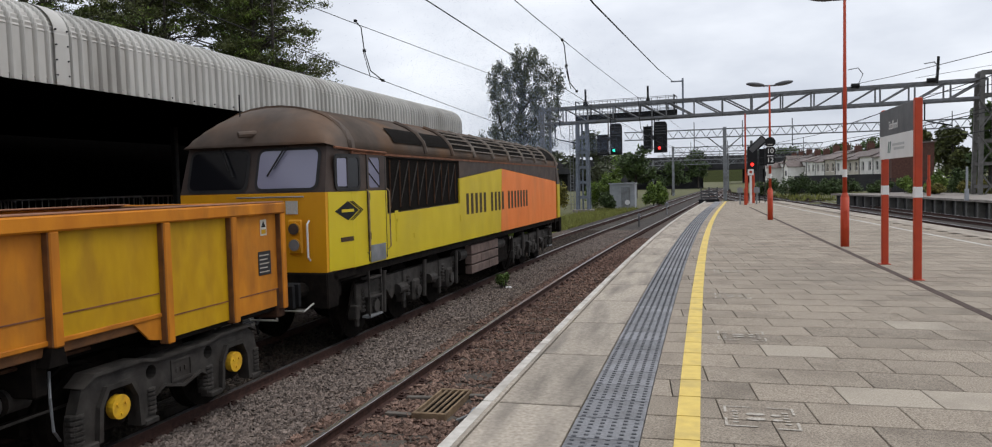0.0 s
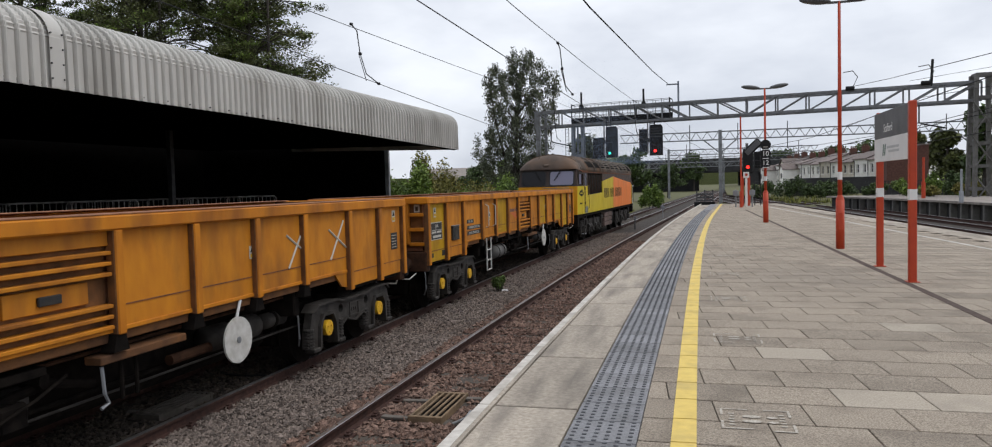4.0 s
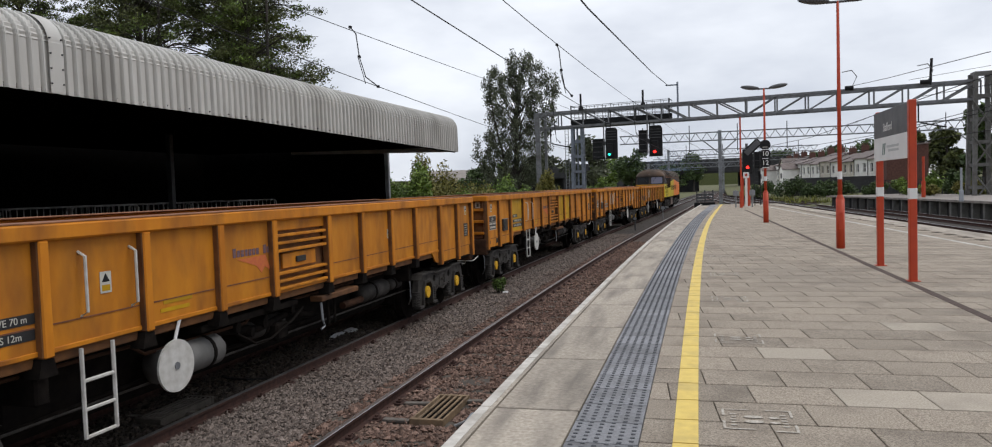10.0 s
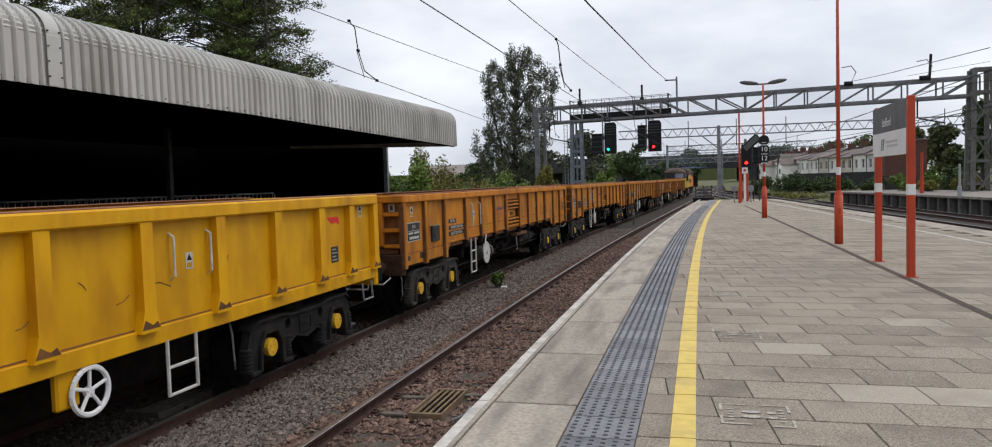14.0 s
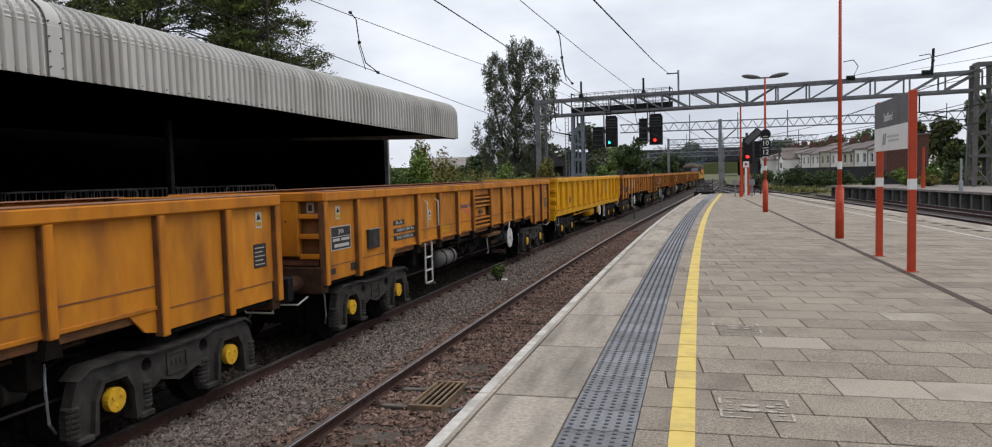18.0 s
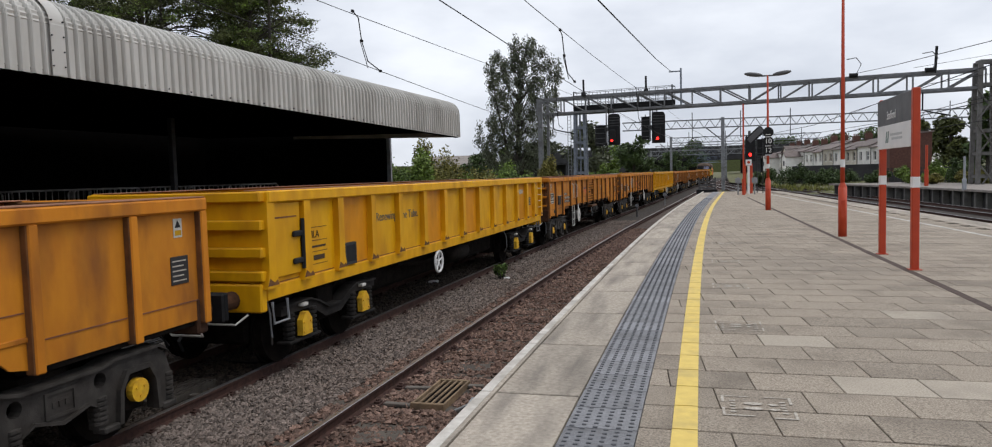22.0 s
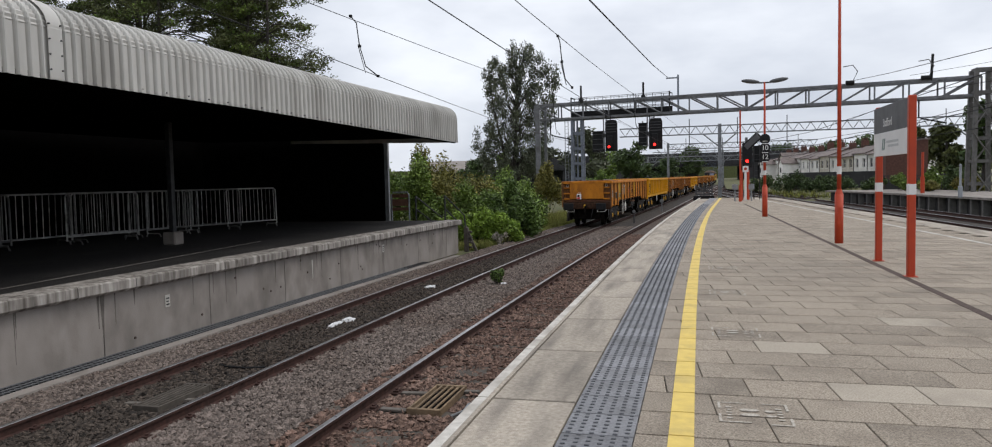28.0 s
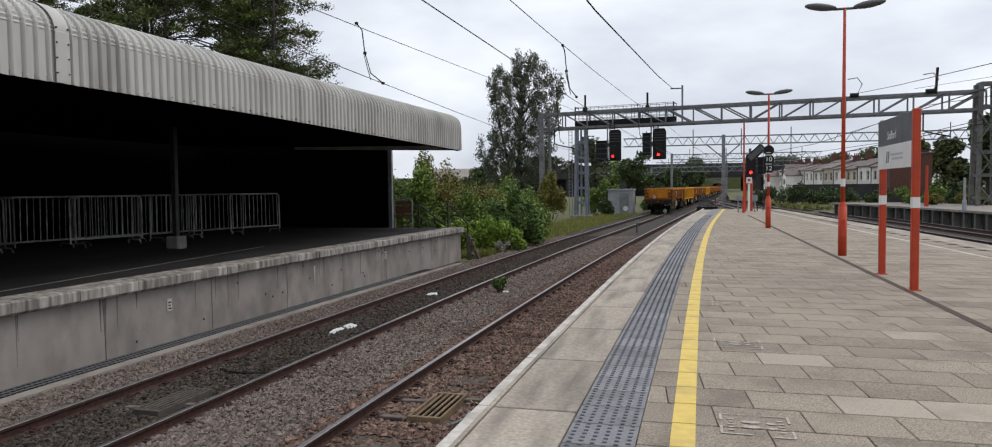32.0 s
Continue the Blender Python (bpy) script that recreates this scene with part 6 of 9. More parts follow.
    part("text_bar", box((x, 5.2, 1.50), (x + 0.003, 5.65, 1.54)), M["panel_yellow"], w)
    for y in mark:
        part("chalk_cross", pipe([(x + 0.002, y - 0.25, 1.55), (x + 0.002, y + 0.2, 2.12)], 0.017, 5), M["lettering"], w, "white chalk mark")
        part("chalk_cross", pipe([(x + 0.002, y - 0.28, 2.0), (x + 0.002, y + 0.26, 1.7)], 0.017, 5), M["lettering"], w, "white chalk mark")
    return w


BLUE = surf("faded_blue", (0.085, 0.062, 0.10), (0.20, 0.095, 0.075), 40, 0.7, 0.05)
SWOOSH = surf("faded_red", (0.50, 0.11, 0.045), (0.55, 0.16, 0.04), 20, 0.7, 0.05)


def yellow_wagon(hand_y, slogan):
    w = thing("open_wagon", "bright yellow open box wagon with ribbed steel sides", "wagon", None, "train wagons")
    body = M["bright"]
    part("floor", box((-1.2, 0.05, 1.28), (1.2, 15.85, 1.36)), M["rust"], w, "rusty wagon floor")
    rib = [0.06, 0.96, 1.95, 3.1, 4.24, 5.45, 6.63, 7.86, 9.08, 10.32, 11.53, 12.76, 13.95, 14.93, 15.84]
    n = len(rib) - 1
    patched = (2, 5, 7, 11, 12) if slogan else ()
    for i in range(n):
        for s in (-1, 1):
            lo, hi = sorted((s * 1.25, s * 1.28))
            part("side_panel", box((lo, rib[i] + 0.05, 1.22), (hi, rib[i + 1] - 0.05, 2.31), 0.004), M["yellow_panel"] if i in patched and s > 0 else body, w)
            part("crease", box((min(s * 1.28, s * 1.287), rib[i] + 0.12, 1.235), (max(s * 1.28, s * 1.287), rib[i + 1] - 0.12, 1.247)), M["rust"], w)
    for i, y in enumerate(rib):
        for s in (-1, 1):
            bm = plate([(y - 0.085, 2.31), (y + 0.085, 2.31), (y + 0.085, 1.42), (y + 0.14, 1.2), (y - 0.14, 1.2), (y - 0.085, 1.42)], s * 1.26, s * 1.375)
            foot = part("side_rib", bm, body, w)
            if s > 0:
                part("rust_patch", plate([(y - 0.13, 1.235), (y + 0.13, 1.235), (y + 0.09, 1.30), (y + 0.02, 1.27), (y - 0.08, 1.33)], 1.374, 1.378), M["rib_grime_shade"], foot, "rusty rib foot")
    for s in (-1, 1):
        lo, hi = sorted((s * 1.18, s * 1.39))
        part("top_rail", box((lo, 0.0, 2.29), (hi, 15.9, 2.45), 0.02), body, w)
        lo, hi = sorted((s * 1.02, s * 1.36))
        part("top_cap", box((lo, 0.02, 2.45), (hi, 15.88, 2.462), 0.004), M["rust_pale"], w, "worn top edge")
        lo, hi = sorted((s * 1.2, s * 1.31))
        part("sole_bar", box((lo, 0.02, 1.04), (hi, 15.88, 1.225), 0.01), body, w)
    for y, d in ((0.0, -1), (15.9, 1)):
        lo, hi = sorted((y, y - d * 0.08))
        part("end_wall", box((-1.27, lo, 1.25), (1.27, hi, 2.43), 0.01), body, w)
        lo, hi = sorted((y - d * 0.02, y + d * 0.12))
        for z in (1.3, 1.6, 1.95, 2.31):
            part("end_beam", box((-1.33, lo, z), (1.33, hi, z + 0.13), 0.015), body, w)
        part("headstock", box((-1.3, lo, 0.9), (1.3, hi, 1.27), 0.02), body, w)
        buffers(w, y, d * 1.3, M["under_brown"])
        if slogan and d > 0:
            lad = part("corner_steps", rod((1.36, y - d * 0.1, 1.5), (1.36, y - d * 0.55, 1.5), 0.011, 6), M["white_grab"], w, "white corner grab steps")
            for z in (1.7, 1.9, 2.1):
                part("rung", rod((1.36, y - d * 0.1, z), (1.36, y - d * 0.55, z), 0.011, 6), M["white_grab"], lad)
        part("foot_step", pipe([(1.28, y - d * 0.15, 1.0), (1.3, y - d * 0.15, 0.72), (1.3, y - d * 0.5, 0.72), (1.28, y - d * 0.5, 1.0)], 0.02, 6), M["galv"], w)
    for c in (1.95, 13.90) if slogan else (2.27, 13.63):
        bogie(w, c, slogan, "bogie_dark")
    for x in (-0.45, 0.45):
        part("centre_sill", box((x - 0.12, 0.3, 0.92), (x + 0.12, 15.6, 1.26), 0.01), M["under"], w)
    hw = part("handbrake_wheel", rod((1.25, hand_y, 0.8), (1.29, hand_y, 0.8), 0.05, 10), M["white_plastic"], w, "white five-spoked handbrake wheel")
    for i in range(22):
        a, b = 2 * math.pi * i / 22, 2 * math.pi * (i + 1) / 22
        if i == 0:
            rim = bmesh.new()
        rod((1.29, hand_y + 0.215 * math.cos(a), 0.81 + 0.215 * math.sin(a)), (1.29, hand_y + 0.215 * math.cos(b), 0.81 + 0.215 * math.sin(b)), 0.026, 6, rim)
    part("rim", rim, M["white_plastic"], hw)
    for i in range(5):
        a = 2 * math.pi * i / 5 + 0.3
        part("spoke", rod((1.28, hand_y, 0.81), (1.29, hand_y + 0.21 * math.cos(a), 0.81 + 0.21 * math.sin(a)), 0.018, 6), M["white_plastic"], hw)
    part("air_tank", rod((1.0, 7.5, 0.82), (1.0, 8.65, 0.82), 0.2, 18), M["under"] if slogan else body, w, smooth=True)
    # added black box for underside shade, as on the orange wagons
    part("underframe_trough", box((-1.12, 3.75, 0.45), (0.68, 12.2, 1.25), 0.08), M["under"], w, "added black box for the shade under the wagon")
    part("brake_rigging", pipe([(0.9, 5.0, 0.9), (1.0, 6.2, 0.8), (0.9, 9.5, 0.9)], 0.04, 8), M["under"], w)
    x = 1.282
    if slogan:
        plates = (14.10, 14.40)
        words("Renewing", 0.215, M["dark_grey"], Matrix.Translation((x + 0.003, 3.78, 1.9)) @ SIDE, w)
        words("the Tube.", 0.215, M["dark_grey"], Matrix.Translation((x + 0.003, 4.84, 1.885)) @ SIDE, w)
        words("MLA", 0.15, M["dark_letter"], Matrix.Translation((x + 0.003, 1.27, 1.79)) @ SIDE, w)
        for z in (1.36, 1.54, 1.70, 1.89):
            part("plate_rule", box((x, 1.10, z), (x + 0.003, 1.64, z + 0.008)), M["dark_letter"], w)
        part("number_bar", box((x, 1.24, 1.42), (x + 0.003, 1.56, 1.49)), M["dark_letter"], w, "dark number as a plain bar")
        part("text_bar", box((x, 1.13, 1.60), (x + 0.003, 1.60, 1.63)), M["dark_letter"], w)
        part("mesh_box", box((x, 2.13, 1.26), (x + 0.05, 2.47, 1.56), 0.01), M["black"], w, "dark mesh document box")
        part("box_frame", plate([(2.11, 1.24), (2.49, 1.24), (2.49, 1.58), (2.11, 1.58)], x, x + 0.055, [[(2.15, 1.28), (2.45, 1.28), (2.45, 1.54), (2.15, 1.54)]]), M["dark_steel"], w)
        for k in range(4):
            part("name_block", box((x, 13.18 + 0.125 * k, 1.99), (x + 0.004, 13.28 + 0.125 * k, 2.115)), M["stencil"], w, "pale lettering as a plain block")
        door = part("end_door", box((1.27, 0.12, 1.3), (1.33, 0.84, 2.3), 0.02), body, w, "hinged yellow corner door")
        for z in (1.44, 1.81):
            part("hinge", box((1.33, 0.60, z), (1.375, 0.88, z + 0.08), 0.015), M["black"], door)
        part("latch", rod((1.36, 0.84, 1.36), (1.36, 0.84, 2.05), 0.028, 6), M["black"], door)
        part("seam", box((1.33, 0.14, 2.08), (1.334, 0.74, 2.1)), M["rust"], door)
    else:
        plates = (2.6, 14.35)
        for k in range(11):
            if k != 7:
                part("emblem_block", box((x, 6.90 + 0.06 * k, 2.10), (x + 0.003, 6.946 + 0.06 * k, 2.16)), BLUE, w, "faded blue lettering as a plain block")
        part("emblem_swoosh", plate([(6.92, 2.07), (7.48, 2.08), (7.54, 1.94), (7.44, 1.98), (7.36, 1.96), (7.28, 2.0)], x, x + 0.003), RED_FACE, w, "red emblem")
        part("emblem_swoosh", plate([(14.25, 2.14), (14.62, 2.14), (14.66, 2.02), (14.5, 2.06), (14.42, 2.03)], x, x + 0.003), RED_FACE, w, "small red emblem")
        for y in (10.75, 11.37):
            part("grab_rail", pipe([(1.27, y, 1.66), (1.34, y, 1.70), (1.34, y, 2.12), (1.27, y, 2.16)], 0.014, 6), M["white_grab"], w, "white grab rail")
        warning_label(w, x, 11.06, 1.84, 0.18)
        lad = part("step_ladder", rod((1.3, 10.62, 0.46), (1.3, 10.62, 1.06), 0.02, 6), M["white_grab"], w, "white step ladder")
        part("stile", rod((1.3, 11.08, 0.46), (1.3, 11.08, 1.06), 0.02, 6), M["white_grab"], lad)
        for z in (0.47, 0.76):
            part("rung", rod((1.3, 10.62, z), (1.3, 11.08, z), 0.018, 6), M["white_grab"], lad)
        part("wheel_bracket", box((1.18, hand_y - 0.34, 0.7), (1.26, hand_y - 0.08, 1.06), 0.02), body, w)
        part("feed_pipe", pipe([(1.2, 3.2, 0.9), (1.2, 7.4, 0.94), (1.12, 7.6, 0.9)], 0.022, 6), body, w, "yellow air pipe")
        for y in (3.9, 5.0, 6.1, 7.0):
            part("pipe_bracket", box((1.17, y, 0.88), (1.23, y + 0.06, 1.06), 0.005), body, w)
        rng = random.Random(14)
        for i in range(12):
            y, z, q = rng.uniform(3.4, 13.8), rng.uniform(1.45, 2.0), rng.uniform(0.05, 0.28)
            up = rng.uniform(-0.1, 0.16)
            part("scrape", pipe([(x, y + q * u, z + up * u * u + rng.uniform(-0.006, 0.006)) for u in (0, 0.25, 0.5, 0.75, 1.0)], 0.005, 4), M["rust"], w, "dark curved scrape")
    up = 0.16 if slogan else 0.0
    for y in plates:
        part("data_plate", box((x, y, 1.45 + up), (x + 0.005, y + 0.23, 1.69 + up), 0.002), M["plate"], w, "black data plate")
        for k in range(4):
            part("text_bar", box((x + 0.005, y + 0.03, 1.48 + up + 0.053 * k), (x + 0.007, y + 0.19 - 0.04 * (k % 2), 1.496 + up + 0.053 * k)), M["faded"], w)
    warning_label(w, x, 1.05 if slogan else 0.5, 2.16, 0.2)
    warning_label(w, x, 15.4, 2.2, 0.2)
    return w


def locomotive():
    """Diesel with flat cab ends; y from the rear buffer beam."""
    o = thing("diesel_locomotive", "yellow and orange diesel locomotive with a grimy brown roof", "locomotive")
    L0, L1 = 1.15, 16.7
    HW = 1.35

    def shell(name, y0, y1, prof, material, label=""):
        k = len(prof)
        v = [(x, y, z) for y in (y0, y1) for x, z in prof]
        f = [(j, (j + 1) % k, k + (j + 1) % k, k + j) for j in range(k)] + [tuple(range(k - 1, -1, -1)), tuple(range(k, 2 * k))]
        return raw(name, v, f, material, o, label)

    low, waist, rail = 1.32, 2.52, 3.13
    shell("body_core", L0, L1, [(-1.30, low), (1.30, low), (1.30, rail), (-1.30, rail)], M["loco_black"])
    arc = [(HW * 0.985 * math.cos(radians(a)), rail + 0.80 * math.sin(radians(a)) ** 0.9) for a in range(0, 181, 12)]
    roof = shell("roof", L0, L1, arc, M["loco_brown"], "grimy brown domed roof")
    for f in roof.data.polygons:
        f.use_smooth = len(f.vertices) == 4

    def side(name, outline, material, s=1, d=0.05, label=""):
        return part(name, plate(outline, s * (HW - d), s * HW), material, o, label)

    grille = (2.45, 6.3)
    for s in (1, -1):
        side("side_panel", [(L0, low), (grille[0], low), (grille[0], waist), (L0, waist)], M["loco_yellow"], s, label="yellow cab side")
        side("side_panel", [(grille[0], low), (9.55, low), (9.75, 2.98), (grille[1], 2.72), (grille[1], 2.17), (grille[0], 2.1)], M["loco_yellow"], s, label="yellow body side")
        side("side_panel", [(9.56, low), (L1, low), (L1, 2.62), (9.76, 2.98)], M["loco_orange"], s, label="orange body side")
        side("side_band", [(grille[1], 2.73), (9.755, 2.99), (L1, 2.63), (L1, rail), (grille[1], rail)], M["loco_black"], s, 0.045, "dark brown upper band")
        side("side_band", [(L0, waist), (grille[0], waist), (grille[0], rail), (L0, rail)], M["loco_black"], s, 0.045, "dark window band")
        g = part("side_grille", plate([(grille[0], 2.12), (grille[1], 2.19), (grille[1], 3.09), (grille[0], 3.09)], s * 1.28, s * 1.315), M["void"], o, "dark side grille")
        for i in range(9):
            y = grille[0] + 0.2 + i * 0.43
            part("grille_bar", rod((s * 1.325, y, 2.2 + 0.005 * i), (s * 1.325, y, 3.05), 0.016, 5), M["under_brown"], g)
            if i < 8:
                part("grille_brace", rod((s * 1.322, y, 2.25), (s * 1.322, y + 0.43, 3.03), 0.013, 5), M["bogie"], g)
        part("cant_line", box((min(s * 1.33, s * 1.365), L0, rail - 0.02), (max(s * 1.33, s * 1.365), L1, rail + 0.02)), M["rust"], o, "thin red-brown cantrail line")
        # cab door with its grab rails
        door = part("cab_door", plate([(1.68, 1.42), (2.36, 1.42), (2.36, 2.52), (1.68, 2.52)], s * 1.345, s * 1.362), M["loco_yellow"], o, "yellow cab door")
        part("door_top", plate([(1.68, 2.522), (2.36, 2.522), (2.36, 3.12), (1.68, 3.12)], s * 1.345, s * 1.361, [rounded(1.74, 2.57, 2.16, 3.07, 0.06)]), M["loco_black"], door, "dark upper door")
        part("door_window", plate([(1.72, 2.55), (2.18, 2.55), (2.18, 3.09), (1.72, 3.09)], s * 1.345, s * 1.353), M["screen"], door)
        # dark diagonal rods drawn for the reflections in the door window
        for z0, z1 in ((2.58, 2.80), (2.80, 3.05)):
            part("window_bar", rod((s * 1.356, 1.76, z1), (s * 1.356, 2.14, z0), 0.012, 5), M["rubber"], door)
        part("kick_plate", plate([(1.72, 1.34), (2.3, 1.34), (2.3, 1.62), (1.72, 1.62)], s * 1.362, s * 1.37), M["galv"], door, "scuffed grey kick plate")
        for y in (1.665, 2.355):
            part("door_seam", box((min(s * 1.355, s * 1.3635), y, 1.36), (max(s * 1.355, s * 1.3635), y + 0.022, 3.12)), M["rubber"], door)
        for z in (1.72, 2.36):
            part("door_hinge", box((min(s * 1.362, s * 1.38), 1.66, z), (max(s * 1.362, s * 1.38), 1.74, z + 0.12), 0.01), M["black"], door)
        for y in (1.62, 2.42):
            part("grab_rail", pipe([(s * 1.36, y, 1.5), (s * 1.41, y, 1.55), (s * 1.41, y, 2.5), (s * 1.36, y, 2.55)], 0.012, 6), M["grating"], o)
        part("cab_side_window", plate(rounded(0.90, 2.57, 1.54, 3.06, 0.07), s * 1.352, s * 1.358), M["pane"], o)
        part("sliding_pane", plate(rounded(0.93, 2.60, 1.20, 3.03, 0.03), s * 1.358, s * 1.361), M["screen"], o, "pale sliding window pane")
        part("window_surround", plate(rounded(0.86, 2.53, 1.58, 3.10, 0.10), s * 1.35, s * 1.366, [rounded(0.91, 2.58, 1.53, 3.05, 0.065)]), M["rubber"], o, "black window surround")
        part("window_mullion", box((min(s * 1.35, s * 1.368), 1.19, 2.57), (max(s * 1.35, s * 1.368), 1.225, 3.06)), M["rubber"], o)
        dia = part("emblem", plate([(0.84, 2.22), (1.20, 2.37), (1.50, 2.22), (1.20, 2.07)], s * 1.355, s * 1.359), M["black"], o, "black diamond emblem")
        for k in (0.05, 0.11):
            part("emblem_chevron", plate([(1.20 + k, 2.37), (1.235 + k, 2.37), (1.535 + k, 2.22), (1.235 + k, 2.07), (1.20 + k, 2.07), (1.50 + k, 2.22)], s * 1.355, s * 1.359), M["black"], dia)
        part("emblem_bar", box((min(s * 1.359, s * 1.362), 1.02, 2.20), (max(s * 1.359, s * 1.362), 1.36, 2.245)), M["loco_yellow"], dia)
        part("number_bar", box((min(s * 1.352, s * 1.358), 0.98, 1.745), (max(s * 1.352, s * 1.358), 1.34, 1.815)), M["dark_letter"], o, "dark number as a plain bar")
        if s > 0:
            skew = Matrix.Translation((1.277, 0.48, 0)) @ Matrix.Rotation(radians(-5.5), 4, "Z") @ Matrix.Translation((-1.345, -0.66, 0))
            for k in list(o.children):
                if k.name.startswith(("cab_side_window", "sliding_pane", "window_surround", "window_mullion", "emblem", "number_bar")) and k.matrix_basis == Matrix():
                    k.matrix_basis = skew
        at = 6.74
        for k in (5, 4, 7):
            for j in range(k):
                part("name_bar", box((min(s * 1.352, s * 1.357), at, 1.90), (max(s * 1.352, s * 1.357), at + 0.17, 2.38)), M["dark_letter"], o, "dark lettering as a plain block")
                at += 0.335
            at += 0.28
        for y, z, w_, h_ in ((2.75, 1.95, 0.14, 0.2), (2.78, 1.6, 0.16, 0.4), (3.6, 1.6, 0.12, 0.1), (6.3, 1.75, 0.1, 0.16), (15.8, 1.72, 0.1, 0.1)):
            part("side_hatch", box((min(s * 1.35, s * 1.358), y, z), (max(s * 1.35, s * 1.358), y + w_, z + h_), 0.003), M["loco_yellow"] if y < 9 else M["loco_orange"], o)
    # roof grilles and fans
    for i in range(9):
        y0 = 2.9 + i * 1.55
        for s in (1, -1):
            a0, a1 = (14, 36) if i < 2 else (12, 48)
            v = []
            for y in (y0, y0 + 1.38):
                for k in range(5):
                    a = radians(a0 + (a1 - a0) * k / 4)
                    v.append((s * (HW * 0.985 * math.cos(a) + 0.02), y, rail + 0.80 * math.sin(a) ** 0.9 + 0.015))
            # black sheet on the roof skin, carries the shade behind the slats
            rg = raw("roof_grille", v, [(k, k + 1, 6 + k, 5 + k) for k in range(4)], M["void"], o, "dark roof grille")
            if 2 <= i < 8:
                for k in range(5):
                    a = radians(a0 + (a1 - a0) * k / 4)
                    part("roof_slat", rod((s * (HW * 0.985 * math.cos(a) + 0.03), y0, rail + 0.80 * math.sin(a) ** 0.9 + 0.03), (s * (HW * 0.985 * math.cos(a) + 0.03), y0 + 1.38, rail + 0.80 * math.sin(a) ** 0.9 + 0.03), 0.016, 5), M["roof_slat"], rg)
            part("roof_hoop", pipe([(s * (HW * 0.985 * math.cos(radians(a)) + 0.02), y0 + 1.46, rail + 0.80 * math.sin(radians(a)) ** 0.9 + 0.02) for a in (4, 18, 32, 46, 60)], 0.045, 6), M["roof_slat" if i > 1 else "loco_brown"], o)
    part("roof_walkway", box((-0.35, 4.0, 3.86), (0.35, 15.0, 3.94), 0.02), M["loco_brown"], o)
    part("aerial", rod((-0.45, 0.9, 3.5), (-0.45, 0.9, 4.1), 0.012, 5), M["black"], o)
    part("aerial_bar", pipe([(-0.85, 0.72, 3.50), (-0.45, 0.72, 3.56), (0.05, 0.72, 3.60)], 0.014, 5), M["black"], o)
    part("gutter", pipe([(1.365, 0.60, 3.19), (1.372, 1.4, 3.17), (1.372, 2.40, 3.16)], 0.022, 6), M["rust"], o, "rusty rain gutter")
    part("horn", rod((-0.15, 0.4, 3.42), (0.1, 0.75, 3.46), 0.05, 8), M["loco_brown"], o)

    def cab(y, d):
        """Cab end at y, facing along d."""
        def Y(t):
            return y + d * t
        base, mid, top = 0.0, -0.02, -0.22
        lo = [(-1.27, Y(base)), (1.27, Y(base)), (1.35, Y(-0.85)), (-1.35, Y(-0.85))]
        hi = [(-1.275, Y(mid)), (1.275, Y(mid)), (1.35, Y(-0.85)), (-1.35, Y(-0.85))]
        up = [(-1.22, Y(top)), (1.22, Y(top)), (1.31, Y(-0.85)), (-1.31, Y(-0.85))]
        fs = [(0, 1, 5, 4), (1, 2, 6, 5), (2, 3, 7, 6), (3, 0, 4, 7), (3, 2, 1, 0), (4, 5, 6, 7)]
        raw("cab_lower", [(a, b, 1.32) for a, b in lo] + [(a, b, 2.52) for a, b in hi], fs, M["loco_end"], o, "orange-yellow cab end")
        for s in (-1, 1):
            v = [(s * 1.277, Y(-0.06), 1.33), (s * 1.353, Y(-0.85), 1.33), (s * 1.353, Y(-0.85), 2.52), (s * 1.283, Y(-0.08), 2.52)]
            v += [(a + s * 0.006, b, c) for a, b, c in v]
            raw("cab_cheek", v, [(0, 1, 2, 3), (7, 6, 5, 4), (0, 4, 5, 1), (1, 5, 6, 2), (2, 6, 7, 3), (3, 7, 4, 0)], M["loco_yellow"], o, "yellow cab cheek")
        raw("cab_upper", [(a, b, 2.522) for a, b in hi] + [(a, b, 3.27) for a, b in up], fs, M["loco_black"], o, "dark window surround")
        # domed roof over the cab
        n, rows = 15, 6
        v, f = [], []
        for i in range(rows + 1):
            t = i / rows
            k = math.sin(t * math.pi / 2) ** 0.55
            yy = Y(-0.10) + (Y(-0.95) - Y(-0.10)) * t
            w_ = 1.25 + (1.335 - 1.25) * t ** 0.7
            for j in range(n + 1):
                a = math.pi * j / n
                v.append((w_ * math.cos(a), yy, 3.13 + 0.12 * (1 - t) + (0.16 + 0.64 * k - 0.12 * (1 - t)) * math.sin(a) ** 0.9))
        for i in range(rows):
            for j in range(n):
                f.append((i * (n + 1) + j, i * (n + 1) + j + 1, (i + 1) * (n + 1) + j + 1, (i + 1) * (n + 1) + j))
        f.append(tuple(range(n, -1, -1)))
        dome = raw("cab_roof", v, f, M["loco_brown"], o, "domed grimy brown cab roof")
        for p in dome.data.polygons:
            p.use_smooth = len(p.vertices) == 4
        # left screen's dark reflection is put into its colour; right is lilac-grey
        for s, name in ((-1, "pane"), (1, "screen")):
            def glazing(gname, x0, x1, z0, z1, r, off, material, label):
                pts = [(s * a, Y(-0.04 - 0.15 * (z - 2.58) / 0.57) + d * off, z) for a, z in rounded(x0, z0, x1, z1, r)]
                raw(gname, pts, [tuple(range(len(pts)))] if s * d < 0 else [tuple(range(len(pts) - 1, -1, -1))], material, o, label)
            glazing("screen_rubber", 0.06, 1.16, 2.545, 3.205, 0.12, 0.018, M["rubber"], "black rubber window surround")
